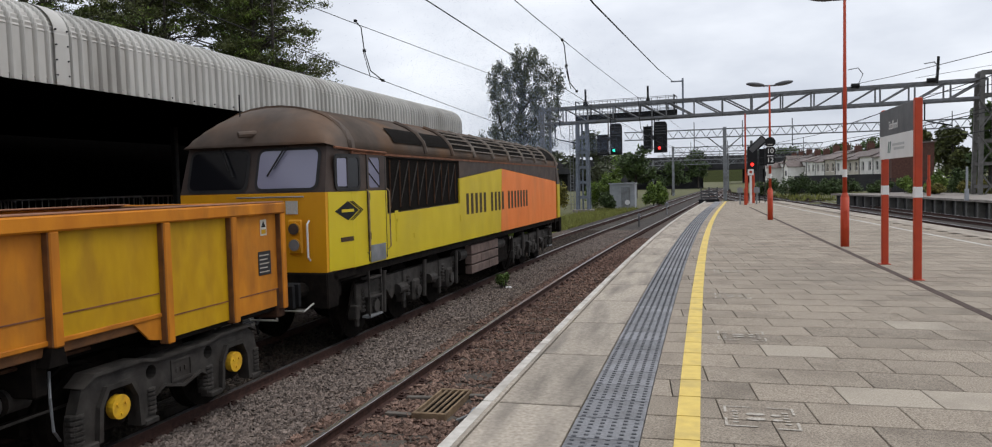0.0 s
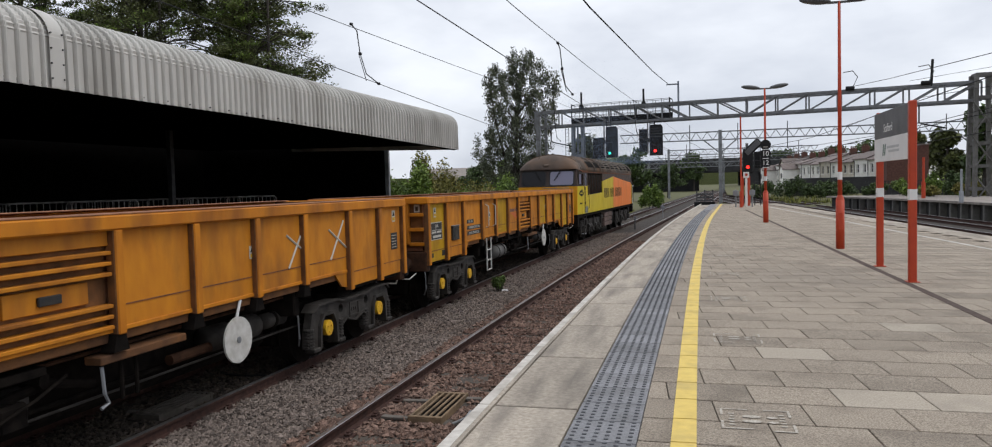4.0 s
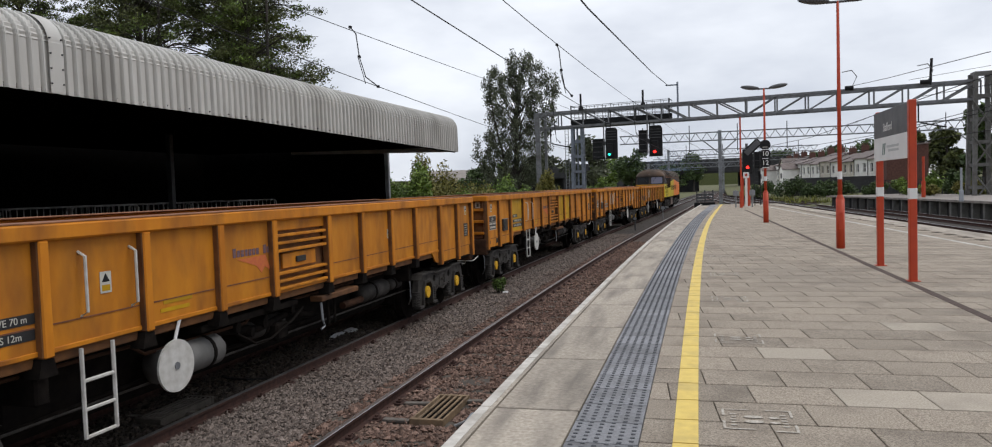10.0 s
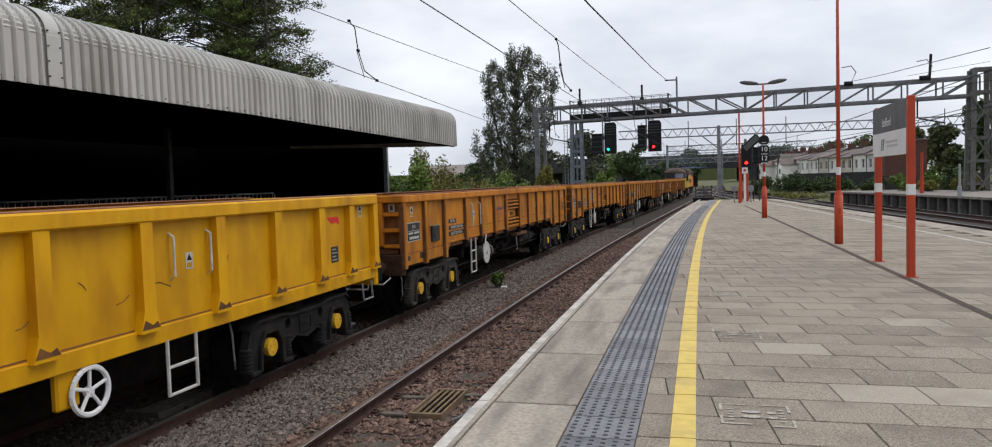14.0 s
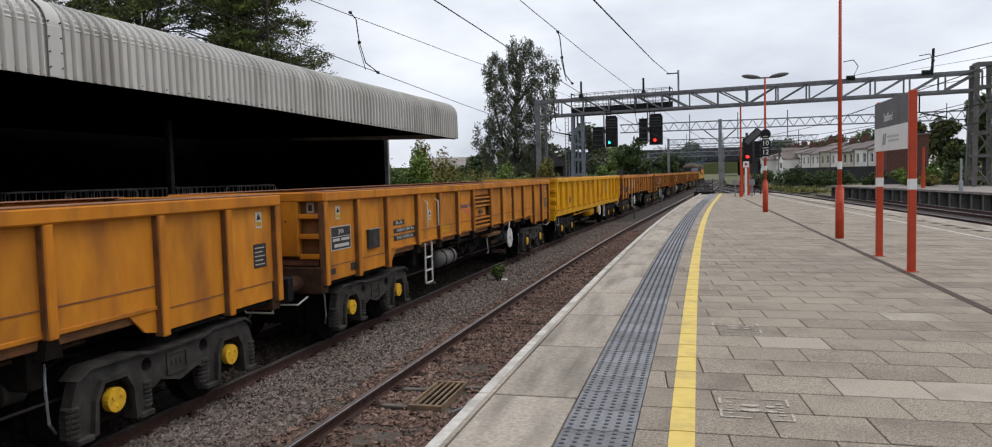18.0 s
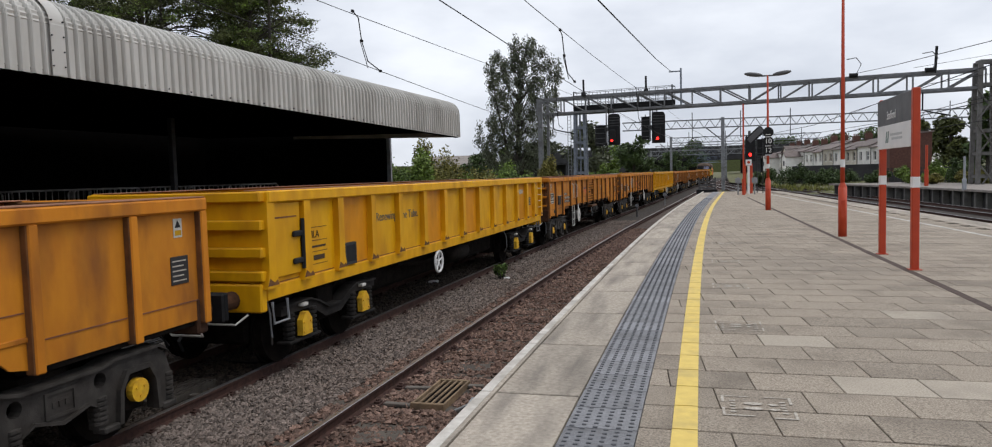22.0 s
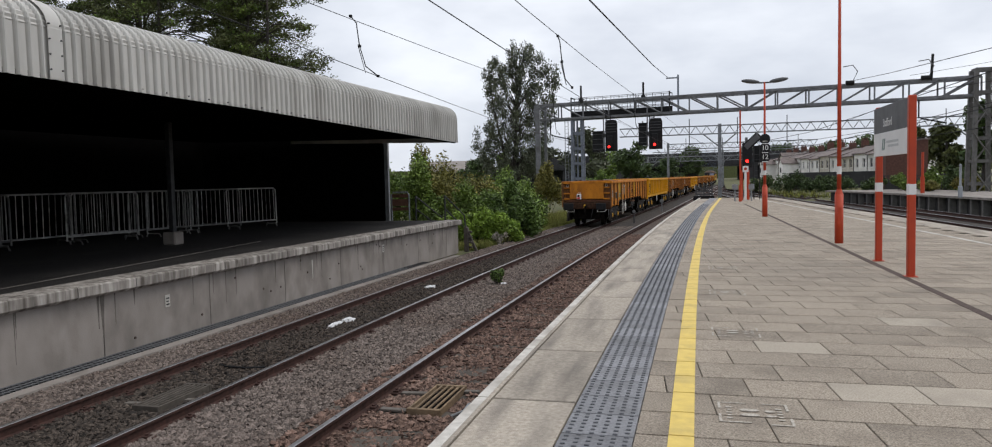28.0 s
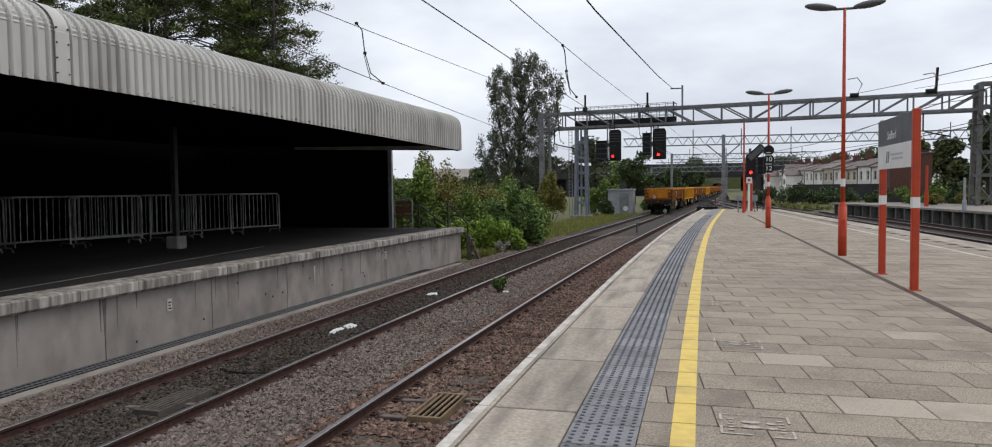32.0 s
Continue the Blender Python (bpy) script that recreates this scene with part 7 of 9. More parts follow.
            glazing("windscreen", 0.11, 1.11, 2.59, 3.165, 0.09, 0.026, M[name], "pale lilac-grey windscreen" if name == "screen" else "windscreen with a dark reflection in its colour")
            part("wiper", pipe([(s * 0.55, Y(-0.2) + d * 0.05, 3.22), (s * 0.30, Y(-0.08) + d * 0.06, 2.78)], 0.014, 5), M["black"], o)
            part("wiper_arm", pipe([(s * 0.60, Y(-0.2) + d * 0.05, 3.22), (s * 0.40, Y(-0.10) + d * 0.055, 2.88)], 0.008, 5), M["black"], o)
            lamp = part("lamp_cluster", box((s * 0.78 - 0.12, min(Y(0), Y(0.05)), 1.60), (s * 0.78 + 0.12, max(Y(0), Y(0.05)), 2.12), 0.03), M["loco_end"], o)
            for z, mm in ((1.98, "drain"), (1.74, "galv")):
                part("lamp", rod((s * 0.78, Y(0.04), z), (s * 0.78, Y(0.09), z), 0.085, 14), M[mm], lamp, "round marker lamp")
                part("lamp_rim", plate(ring(0, 0, 0.10), 0.0, 0.02, [ring(0, 0, 0.083)]), M["loco_end"], lamp).matrix_basis = Matrix.Translation((s * 0.78, Y(0.07), z)) @ Matrix.Rotation(radians(90), 4, "Z")
            part("grab_rail", pipe([(s * 1.0, Y(0), 1.5), (s * 1.0, Y(0.06), 1.55), (s * 1.0, Y(0.06), 2.05), (s * 1.0, Y(0), 2.1)], 0.016, 6), M["white_plastic"], o, "white grab rail")
        part("step_rail", pipe([(-0.2, Y(0.05), 2.46), (0.95, Y(0.05), 2.46)], 0.014, 6), M["galv"], o)
        part("label", box((0.62, min(Y(0.0), Y(0.012)), 2.2), (0.82, max(Y(0.0), Y(0.012)), 2.4)), M["lettering"], o, "worn warning label")
        part("buffer_beam", box((-1.3, min(Y(0.05), Y(-0.3)), 0.78), (1.3, max(Y(0.05), Y(-0.3)), 1.32), 0.02), M["under"], o, "grimy buffer beam")
        raw("valance", [(-1.14, Y(-0.02), 1.1), (1.14, Y(-0.02), 1.1), (1.33, Y(-1.2), 1.15), (-1.33, Y(-1.2), 1.15), (-1.14, Y(-0.02), 1.32), (1.14, Y(-0.02), 1.32), (1.33, Y(-1.2), 1.32), (-1.33, Y(-1.2), 1.32)], fs, M["under"], o)
        part("crossmember", box((-1.2, Y(-0.5) - 0.05, 0.9), (1.2, Y(-0.5) + 0.05, 1.12)), M["under"], o)
        buffers(o, Y(0), d * 1.2, M["under"])
    cab(0.42, -1)
    cab(17.75, 1)
    # underframe and two three-axle bogies
    part("sole_bar", box((-1.3, L0 - 0.6, 1.18), (1.3, L1 + 0.6, 1.325), 0.01), M["under"], o)
    part("fuel_tank", box((-1.2, 7.4, 0.42), (1.12, 11.0, 1.15), 0.06), M["under"], o, "grimy fuel tank")
    for r, (z0, z1) in enumerate(((0.46, 0.66), (0.69, 0.89), (0.92, 1.14))):
        cut = (7.32, 8.1, 9.58) if r % 2 else (7.32, 8.75, 9.58)
        for y0, y1 in zip(cut[:-1], cut[1:]):
            part("box_panel", box((1.08, y0 + 0.012, z0), (1.25, y1 - 0.012, z1), 0.012), M["battery"], o, "dusty brown box panel")
    for y0, y1 in ((6.75, 7.2), (9.8, 10.5)):
        part("air_tank", rod((1.05, y0, 0.95), (1.05, y1, 0.95), 0.14, 12), M["bogie"], o)
    for c in (4.0, 13.8):
        b = new("bogie")
        b.parent = o
        b.location = (0, c, 0)
        for s in (-1, 1):
            part("side_beam", plate([(-2.55, 0.62), (-2.4, 0.98), (-0.9, 1.0), (0.9, 1.0), (2.4, 0.98), (2.55, 0.62), (2.3, 0.55), (2.2, 0.75), (1.3, 0.75), (1.1, 0.55), (0.8, 0.75), (-0.8, 0.75), (-1.1, 0.55), (-1.3, 0.75), (-2.2, 0.75), (-2.3, 0.55)], s * 1.05, s * 1.17), M["bogie"], b)
            for y in (-1.9, 0.0, 1.9):
                part("axlebox", box((min(s * 1.02, s * 1.22), y - 0.17, 0.36), (max(s * 1.02, s * 1.22), y + 0.17, 0.78), 0.04), M["bogie"], b)
                part("damper", rod((s * 1.24, y + 0.30, 0.40), (s * 1.24, y + 0.36, 1.12), 0.045, 8), M["bogie"], b)
                part("axle_cap", rod((s * 1.22, y, 0.56), (s * 1.27, y, 0.56), 0.11, 12), M["bogie"], b)
                part("brake_hanger", box((min(s * 1.14, s * 1.2), y - 0.62, 0.30), (max(s * 1.14, s * 1.2), y - 0.54, 1.0), 0.015), M["bogie"], b)
                part("brake_block", box((min(s * 1.05, s * 1.22), y - 0.68, 0.42), (max(s * 1.05, s * 1.22), y - 0.55, 0.66), 0.02), M["bogie"], b)
                for e in (-0.34, 0.34):
                    part("spring", coil(y + e, s * 1.12, 0.5, 0.9, 0.085), M["bogie"], b)
            part("brake_cylinder", rod((s * 1.2, -0.95, 0.7), (s * 1.2, -0.6, 0.7), 0.1, 10), M["bogie"], b)
            part("brake_cylinder", rod((s * 1.2, 0.95, 0.7), (s * 1.2, 0.6, 0.7), 0.1, 10), M["bogie"], b)
            part("sand_pipe", pipe([(s * 1.15, -2.5, 1.05), (s * 1.18, -2.75, 0.7), (s * 1.0, -2.7, 0.2)], 0.02, 6), M["under"], b)
        for y in (-1.9, 0.0, 1.9):
            wheelset(o, c + y, 0.56)
    for s in (-1, 1):
        for y in (1.75, 15.6):
            st = part("cab_steps", box((min(s * 1.15, s * 1.3), y, 0.4), (max(s * 1.15, s * 1.3), y + 0.5, 0.44), 0.005), M["galv"], o, "grimy footsteps")
            for z in (0.72, 1.04):
                part("tread", box((min(s * 1.15, s * 1.3), y, z), (max(s * 1.15, s * 1.3), y + 0.5, z + 0.04), 0.005), M["bogie"], st)
            for e in (0.0, 0.47):
                part("stile", box((min(s * 1.27, s * 1.3), y + e, 0.4), (max(s * 1.27, s * 1.3), y + e + 0.03, 1.2)), M["bogie"], st)
    return o


def tail_lamp(w):
    t = part("tail_lamp", box((-0.50, -0.20, 1.44), (-0.28, -0.03, 1.72), 0.02), M["white_plastic"], w, "white tail lamp box with a red lens")
    part("lamp_handle", pipe([(-0.46, -0.11, 1.70), (-0.45, -0.11, 1.79), (-0.33, -0.11, 1.79), (-0.32, -0.11, 1.70)], 0.014, 6), M["white_plastic"], t)
    part("lens", rod((-0.40, -0.225, 1.635), (-0.40, -0.20, 1.635), 0.062, 16), LENS_DARK, t, "dark red lens")
    part("red_face", box((-0.47, -0.206, 1.46), (-0.33, -0.20, 1.55)), RED_FACE, t, "red reflective face")


LENS_DARK = surf("dark_red_lens", (0.06, 0.008, 0.006), (0.04, 0.006, 0.005), 20, 0.25, 0.0)
RED_FACE = surf("red_reflector", (0.75, 0.02, 0.015), (0.66, 0.018, 0.014), 30, 0.4, 0.0)


RUN = ((0, 8.83), (1, 14.06), (2, 19.27), (3, 24.44), (6, 42.3), (7, 48.9), (8, 55.17), (9, 61.72), (10, 68.75), (11, 75.6), (12, 82.7), (13, 89.85), (14, 97.65), (17, 120.95), (18, 128.88), (19, 137.04),
       (20, 145.25), (21, 153.55), (22, 161.6), (23, 169.85), (24, 177.96), (25, 186.21), (28, 210.8), (29, 219.2), (30, 227.7), (31, 236.4), (32, 245.2))


def train_at(t):
    """How far the front of the leading wagon has run along the line, in metres."""
    n = len(RUN)
    i = max(j for j in range(n - 1) if RUN[j][0] <= t or j == 0)

    def pace(j):
        a, b = RUN[max(j - 1, 0)], RUN[min(j + 1, n - 1)]
        return (b[1] - a[1]) / (b[0] - a[0])
    (t0, s0), (t1, s1) = RUN[i], RUN[i + 1]
    h = t1 - t0
    u = (t - t0) / h
    return s0 * (1 + 2 * u) * (1 - u) ** 2 + pace(i) * h * u * (1 - u) ** 2 + s1 * u * u * (3 - 2 * u) + pace(i + 1) * h * u * u * (u - 1)


def build_train():
    loco = locomotive()
    near, far = 5.31, 10.6
    plain = orange_wagon((), (), near)
    crossed = orange_wagon((), (1.75, 5.65, 12.1, 13.3), far)
    last = orange_wagon((2, 7), (), near)
    tail_lamp(last)
    wagons = [orange_wagon((0, 4, 8, 10, 11), (), far), crossed, orange_wagon((2, 7, 8), (), near), plain, None, yellow_wagon(9.59, False), orange_wagon((), (), far), None, yellow_wagon(6.31, True), last]
    for i in (4, 7):
        wagons[i] = copy_thing(plain, Matrix())
    out = [(loco, 0.9, 17.9, (4.0, 13.8))]
    for i, w in enumerate(wagons):
        out.append((w, -WAGON_L - PITCH * i, WAGON_L, (1.95, 13.95)))
    out.append((build_haze(), 0.9, 17.9, (4.0, 13.8)))
    return out


# ---- lineside steelwork ----
def truss(parent, a, b, depth, bays, r, material, zig=True, posts=True):
    """A lattice girder from a to b: two chords, posts and diagonals, each a member of its own."""
    a, b = Vector(a), Vector(b)
    drop = Vector((0, 0, -depth))
    part("chord", box((0, -r, -r), ((b - a).length, r, r), m=Matrix.Translation(a) @ (b - a).to_track_quat("X", "Z").to_matrix().to_4x4()), material, parent)
    part("chord", box((0, -r, -r), ((b - a).length, r, r), m=Matrix.Translation(a + drop) @ (b - a).to_track_quat("X", "Z").to_matrix().to_4x4()), material, parent)
    for i in range(bays + 1):
        p = a + (b - a) * i / bays
        if posts:
            part("upright", rod(p, p + drop, r * 0.7, 6), material, parent)
        if i < bays:
            q = a + (b - a) * (i + 1) / bays
            if zig:
                m = (p + q) / 2
                part("brace", rod(p, m + drop, r * 0.6, 5), material, parent)
                part("brace", rod(m + drop, q, r * 0.6, 5), material, parent)
            elif i < bays / 2:
                part("brace", rod(p, q + drop, r * 0.7, 5), material, parent)
            else:
                part("brace", rod(q, p + drop, r * 0.7, 5), material, parent)


def lattice_leg(parent, x, y, z0, z1, w0, w1, material, r=0.11):
    for sx in (-1, 1):
        for sy in (-1, 1):
            part("leg_angle", rod((x + sx * w0, y + sy * w0, z0), (x + sx * w1, y + sy * w1, z1), r, 4), material, parent)
    n = 6
    for i in range(n + 1):
        t = i / n
        w, z = w0 + (w1 - w0) * t, z0 + (z1 - z0) * t
        for sy in (-1, 1):
            part("batten", box((x - w, y + sy * w - 0.02, z - 0.12), (x + w, y + sy * w + 0.02, z + 0.12)), material, parent)
        for sx in (-1, 1):
            part("batten", box((x + sx * w - 0.02, y - w, z - 0.12), (x + sx * w + 0.02, y + w, z + 0.12)), material, parent)


LENS = []
RED_FROM = 19.6


def signal_head(parent, x0, x1, z0, z1, y, side, lens, red_at):
    """A head from x0 to x1; side: the route indicator's x0, x1, z0, z1; lens: its x and z."""
    xm = (x0 + x1) / 2
    part("back_plate", plate([(x0, z0), (x1, z0), (x1, z1 - 0.25), (x1 - 0.15, z1), (x0 + 0.15, z1), (x0, z1 - 0.25)], -0.05, 0.05), M["black"], parent, "black signal back plate").matrix_basis = Matrix.Translation((0, y, 0)) @ Matrix(((0, 1, 0, 0), (-1, 0, 0, 0), (0, 0, 1, 0), (0, 0, 0, 1)))
    part("aspect_box", box((lens[0] - 0.30, y - 0.22, lens[1] - 0.28), (lens[0] + 0.30, y - 0.05, lens[1] + 1.0), 0.08), M["black"], parent)
    part("side_indicator", box((side[0], y - 0.05, side[2]), (side[1], y + 0.06, side[3]), 0.04), M["black"], parent, "dark route indicator")
    n = 4
    for k in range(n):
        z = side[2] + (side[3] - side[2]) * (k + 0.5) / n
        part("indicator_rail", box((side[0] + 0.04, y - 0.09, z - 0.02), (side[1] - 0.04, y - 0.05, z + 0.02)), M["dark_grey"], parent)
    part("indicator_hood", box((side[0] - 0.03, y - 0.25, side[3]), (side[1] + 0.03, y + 0.06, side[3] + 0.05), 0.01), M["black"], parent)
    # grey carrying pole and an access ladder behind the head
    part("hanger", rod((x0 - 0.12, y - 0.15, z0 + 0.25), (x0 - 0.12, y - 0.15, z1 + 0.95), 0.06, 8), M["gantry"], parent, "grey carrying pole")
    for k in (0.05, 0.45):
        part("hanger", rod((x0 + k, y + 0.25, z0 + 0.4), (x0 + k, y + 0.25, z1 + 0.7), 0.045, 6), M["black"], parent)
    for k in range(7):
        part("ladder_rung", rod((x0 + 0.05, y + 0.25, z1 - 1.4 + 0.3 * k), (x0 + 0.45, y + 0.25, z1 - 1.4 + 0.3 * k), 0.025, 6), M["black"], parent)
    for k in range(4):
        part("cage_bar", box((x0 + 0.08, y - 0.09, z1 - 0.35 - 0.24 * k), (x1 - 0.1, y - 0.05, z1 - 0.31 - 0.24 * k)), M["dark_grey"], parent)
    part("junction_box", box((x0 - 0.28, y - 0.3, (z0 + z1) / 2 - 0.15), (x0 + 0.02, y - 0.1, (z0 + z1) / 2 + 0.2), 0.03), M["dark_steel"], parent)
    part("hood", pipe([(lens[0] + 0.24 * math.cos(a), y - 0.42, lens[1] + 0.02 + 0.24 * math.sin(a)) for a in (0.0, 0.5, 1.0, 1.57, 2.1, 2.6, 3.14)], 0.04, 6), M["black"], parent)
    if red_at:
        d = new("lens_disc")
        d.parent = parent
        d.location = (lens[0], y - 0.26, lens[1])
        part("green_lens", rod((0, -0.26, 0), (0, -0.20, 0), 0.115, 16), GREEN, d, "lit green lens")
        part("red_lens", rod((0, 0.20, 0), (0, 0.26, 0), 0.10, 16), RED, d, "lit red lens")
        part("disc_body", rod((0, -0.20, 0), (0, 0.20, 0), 0.18, 14), M["black"], d)
        LENS.append((d, Vector((lens[0], y - 0.26, lens[1])), red_at))
    else:
        part("red_lens", rod((lens[0], y - 0.50, lens[1]), (lens[0], y - 0.42, lens[1]), 0.115, 18), RED, parent, "lit red lens")


def build_signal_gantry():
    g = thing("signal_gantry", "grey steel lattice signal gantry spanning the tracks", "gantry")
    a, b = Vector((-14.2, 69.0, 8.45)), Vector((20.6, 63.3, 8.5))
    for off in (0.0, 1.7):
        o = Vector((0, off, 0))
        truss(g, a + o, b + o, 1.35, 15, 0.10, M["gantry"], zig=False)
    for i in range(16):
        p = a + (b - a) * i / 15
        for z in (0, -1.35):
            part("cross_tie", rod(p + Vector((0, 0, z)), p + Vector((0, 1.7, z)), 0.06, 5), M["gantry"], g)
    lattice_leg(g, -10.2, 69.0, -1.1, 7.1, 0.52, 0.42, M["blue_grey"], 0.17)
    part("leg_web", box((-10.28, 68.75, -1.0), (-10.12, 68.85, 7.0)), M["blue_grey"], g)
    for x in (-11.35, -11.05):
        part("ladder_stile", rod((x, 68.9, -0.9), (x, 68.9, 7.2), 0.03, 5), M["galv"], g)
    for k in range(24):
        part("ladder_rung", rod((-11.35, 68.9, -0.6 + 0.32 * k), (-11.05, 68.9, -0.6 + 0.32 * k), 0.018, 5), M["galv"], g)
    part("leg_base", box((-11.1, 68.1, -1.2), (-9.3, 69.9, -0.85), 0.03), M["wall_conc"], g, "concrete foot")
    part("leg_post", box((-14.12, 68.8, -1.1), (-13.70, 69.2, 8.4), 0.01), M["gantry"], g)
    part("leg_post", box((-13.5, 69.9, -1.1), (-13.25, 70.1, 8.4), 0.01), M["gantry"], g)
    # right-hand lattice tower
    lattice_leg(g, 20.75, 63.6, -1.1, 9.0, 0.75, 0.55, M["tower"], 0.2)
    for z0 in (-0.6, 2.0, 4.6):
        part("leg_brace", rod((19.9, 62.8, z0), (21.5, 62.8, z0 + 2.4), 0.06, 5), M["tower"], g)
        part("leg_brace", rod((21.5, 62.8, z0), (19.9, 62.8, z0 + 2.4), 0.06, 5), M["tower"], g)
    # inspection walkway with guard rails
    tilt = Matrix.Translation((-10.7, 69.6, 0)) @ (b - a).normalized().to_track_quat("X", "Z").to_matrix().to_4x4()
    part("walkway_deck", box((0, -0.5, 7.25), (9.0, 0.5, 7.42), 0.02, m=tilt), M["black"], g, "dark walkway deck")
    part("kick_board", box((0, -0.55, 7.3), (9.0, -0.5, 7.7), m=tilt), M["black"], g)
    part("kick_board", box((0, 0.5, 7.3), (9.0, 0.55, 7.85), m=tilt), M["black"], g)
    for z in (7.95, 8.3, 8.65, 8.98):
        for y in (-0.5, 0.55):
            part("guard_rail", rod(tilt @ Vector((0, y, z)), tilt @ Vector((9.0, y, z)), 0.022, 6), M["gantry"], g)
    for i in range(13):
        for y in (-0.5, 0.55):
            part("guard_post", rod(tilt @ Vector((0.75 * i, y, 7.4)), tilt @ Vector((0.75 * i, y, 9.0)), 0.022, 5), M["dark_steel"], g)
    for x in (0.02, 8.95):
        part("end_gate", rod(tilt @ Vector((x, -0.5, 8.98)), tilt @ Vector((x, 0.55, 8.98)), 0.05, 6), M["dark_steel"], g)
        part("end_post", rod(tilt @ Vector((x, -0.5, 7.3)), tilt @ Vector((x, -0.5, 9.05)), 0.06, 6), M["dark_steel"], g)
    for x in (-9.7, -4.2):
        part("insulator", rod((x, 68.0, 8.5), (x, 68.0, 9.95), 0.09, 8), M["black"], g, "black line insulator")
        part("insulator_shed", rod((x, 68.0, 8.5), (x, 68.0, 8.85), 0.26, 12, r2=0.16), M["black"], g)
    part("arm", rod((-1.2, 67.2, 7.0), (-1.2, 67.2, 10.35), 0.09, 6), M["blue_grey"], g)
    part("arm", rod((-1.2, 67.2, 10.1), (-2.2, 67.2, 10.1), 0.06, 6), M["blue_grey"], g)
    for x in (11.9, 17.0):
        p = a + (b - a) * ((x + 14.2) / 34.8)
        part("lamp_bulb", rod(p + Vector((-0.3, -0.2, 0.15)), p + Vector((0.3, -0.2, 0.15)), 0.17, 10), M["black"], g, "dark floodlight")
        part("arm", pipe([p + Vector((0.2, -0.2, 0.2)), p + Vector((0.55, -0.2, 1.0)), p + Vector((0.2, -0.2, 1.5)), p + Vector((-0.5, -0.2, 1.4))], 0.04, 6), M["gantry"], g)
    part("arm", rod((17.4, 63.8, 8.4), (17.5, 63.8, 10.4), 0.1, 6), M["black"], g)
    for x in (-12.6, 16.6):
        part("wire_drop", pipe([(x, 68.4 if x < 0 else 63.9, 7.0), (x, 68.4 if x < 0 else 63.9, 5.7), (x + 0.4, 68.4 if x < 0 else 63.9, 5.55), (x + 1.9, 68.4 if x < 0 else 63.9, 5.2)], 0.06, 6), M["black"], g, "dark registration arm")
    s1 = thing("colour_light_signal", "black colour light signal hanging from the gantry", "signal", None, "gantry signals")
    signal_head(s1, -7.52, -6.45, 4.0, 6.75, 67.5, (-8.67, -7.56, 3.98, 5.75), (-7.15, 4.38), RED_FROM)
    s2 = thing("colour_light_signal", "black colour light signal showing red under the gantry", "signal", None, "gantry signals")
    signal_head(s2, -3.72, -2.57, 4.05, 6.75, 67.5, (-4.61, -3.80, 4.41, 6.32), (-3.22, 4.45), 0)


def portal(x0, x1, y, top, depth, bays, masts, r=0.07):
    p = thing("overhead_line_portal", "grey lattice portal carrying the overhead wires", "portal", None, "overhead portals")
    truss(p, (x0, y, top), (x1, y, top), depth, bays, r, M["galv"], True, False)
    for x in masts:
        part("mast", box((x - 0.2, y - 0.2, -1.15), (x + 0.2, y + 0.2, top + 0.2), 0.02), M["galv"], p)
        for s in (-1, 1):
            part("knee_brace", rod((x, y, top - depth - 1.6), (x + s * 1.9, y, top - depth), 0.08, 5), M["galv"], p)
    n = max(2, int((x1 - x0) / 5))
    for i in range(n):
        x = x0 + (x1 - x0) * (i + 0.5) / n
        part("dropper_arm", rod((x, y, top + 0.9), (x, y, top - depth - 1.3), 0.05, 5), M["dark_steel"], p)
        part("registration_arm", rod((x, y, top - depth - 1.2), (x + 1.6, y, top - depth - 1.0), 0.04, 5), M["dark_steel"], p)


def wire(name, pts, r=0.012):
    ob = part(name, pipe(pts, r, 5), M["black"])
    tagged(ob, "thin dark overhead line wire", "wire", "overhead wires")


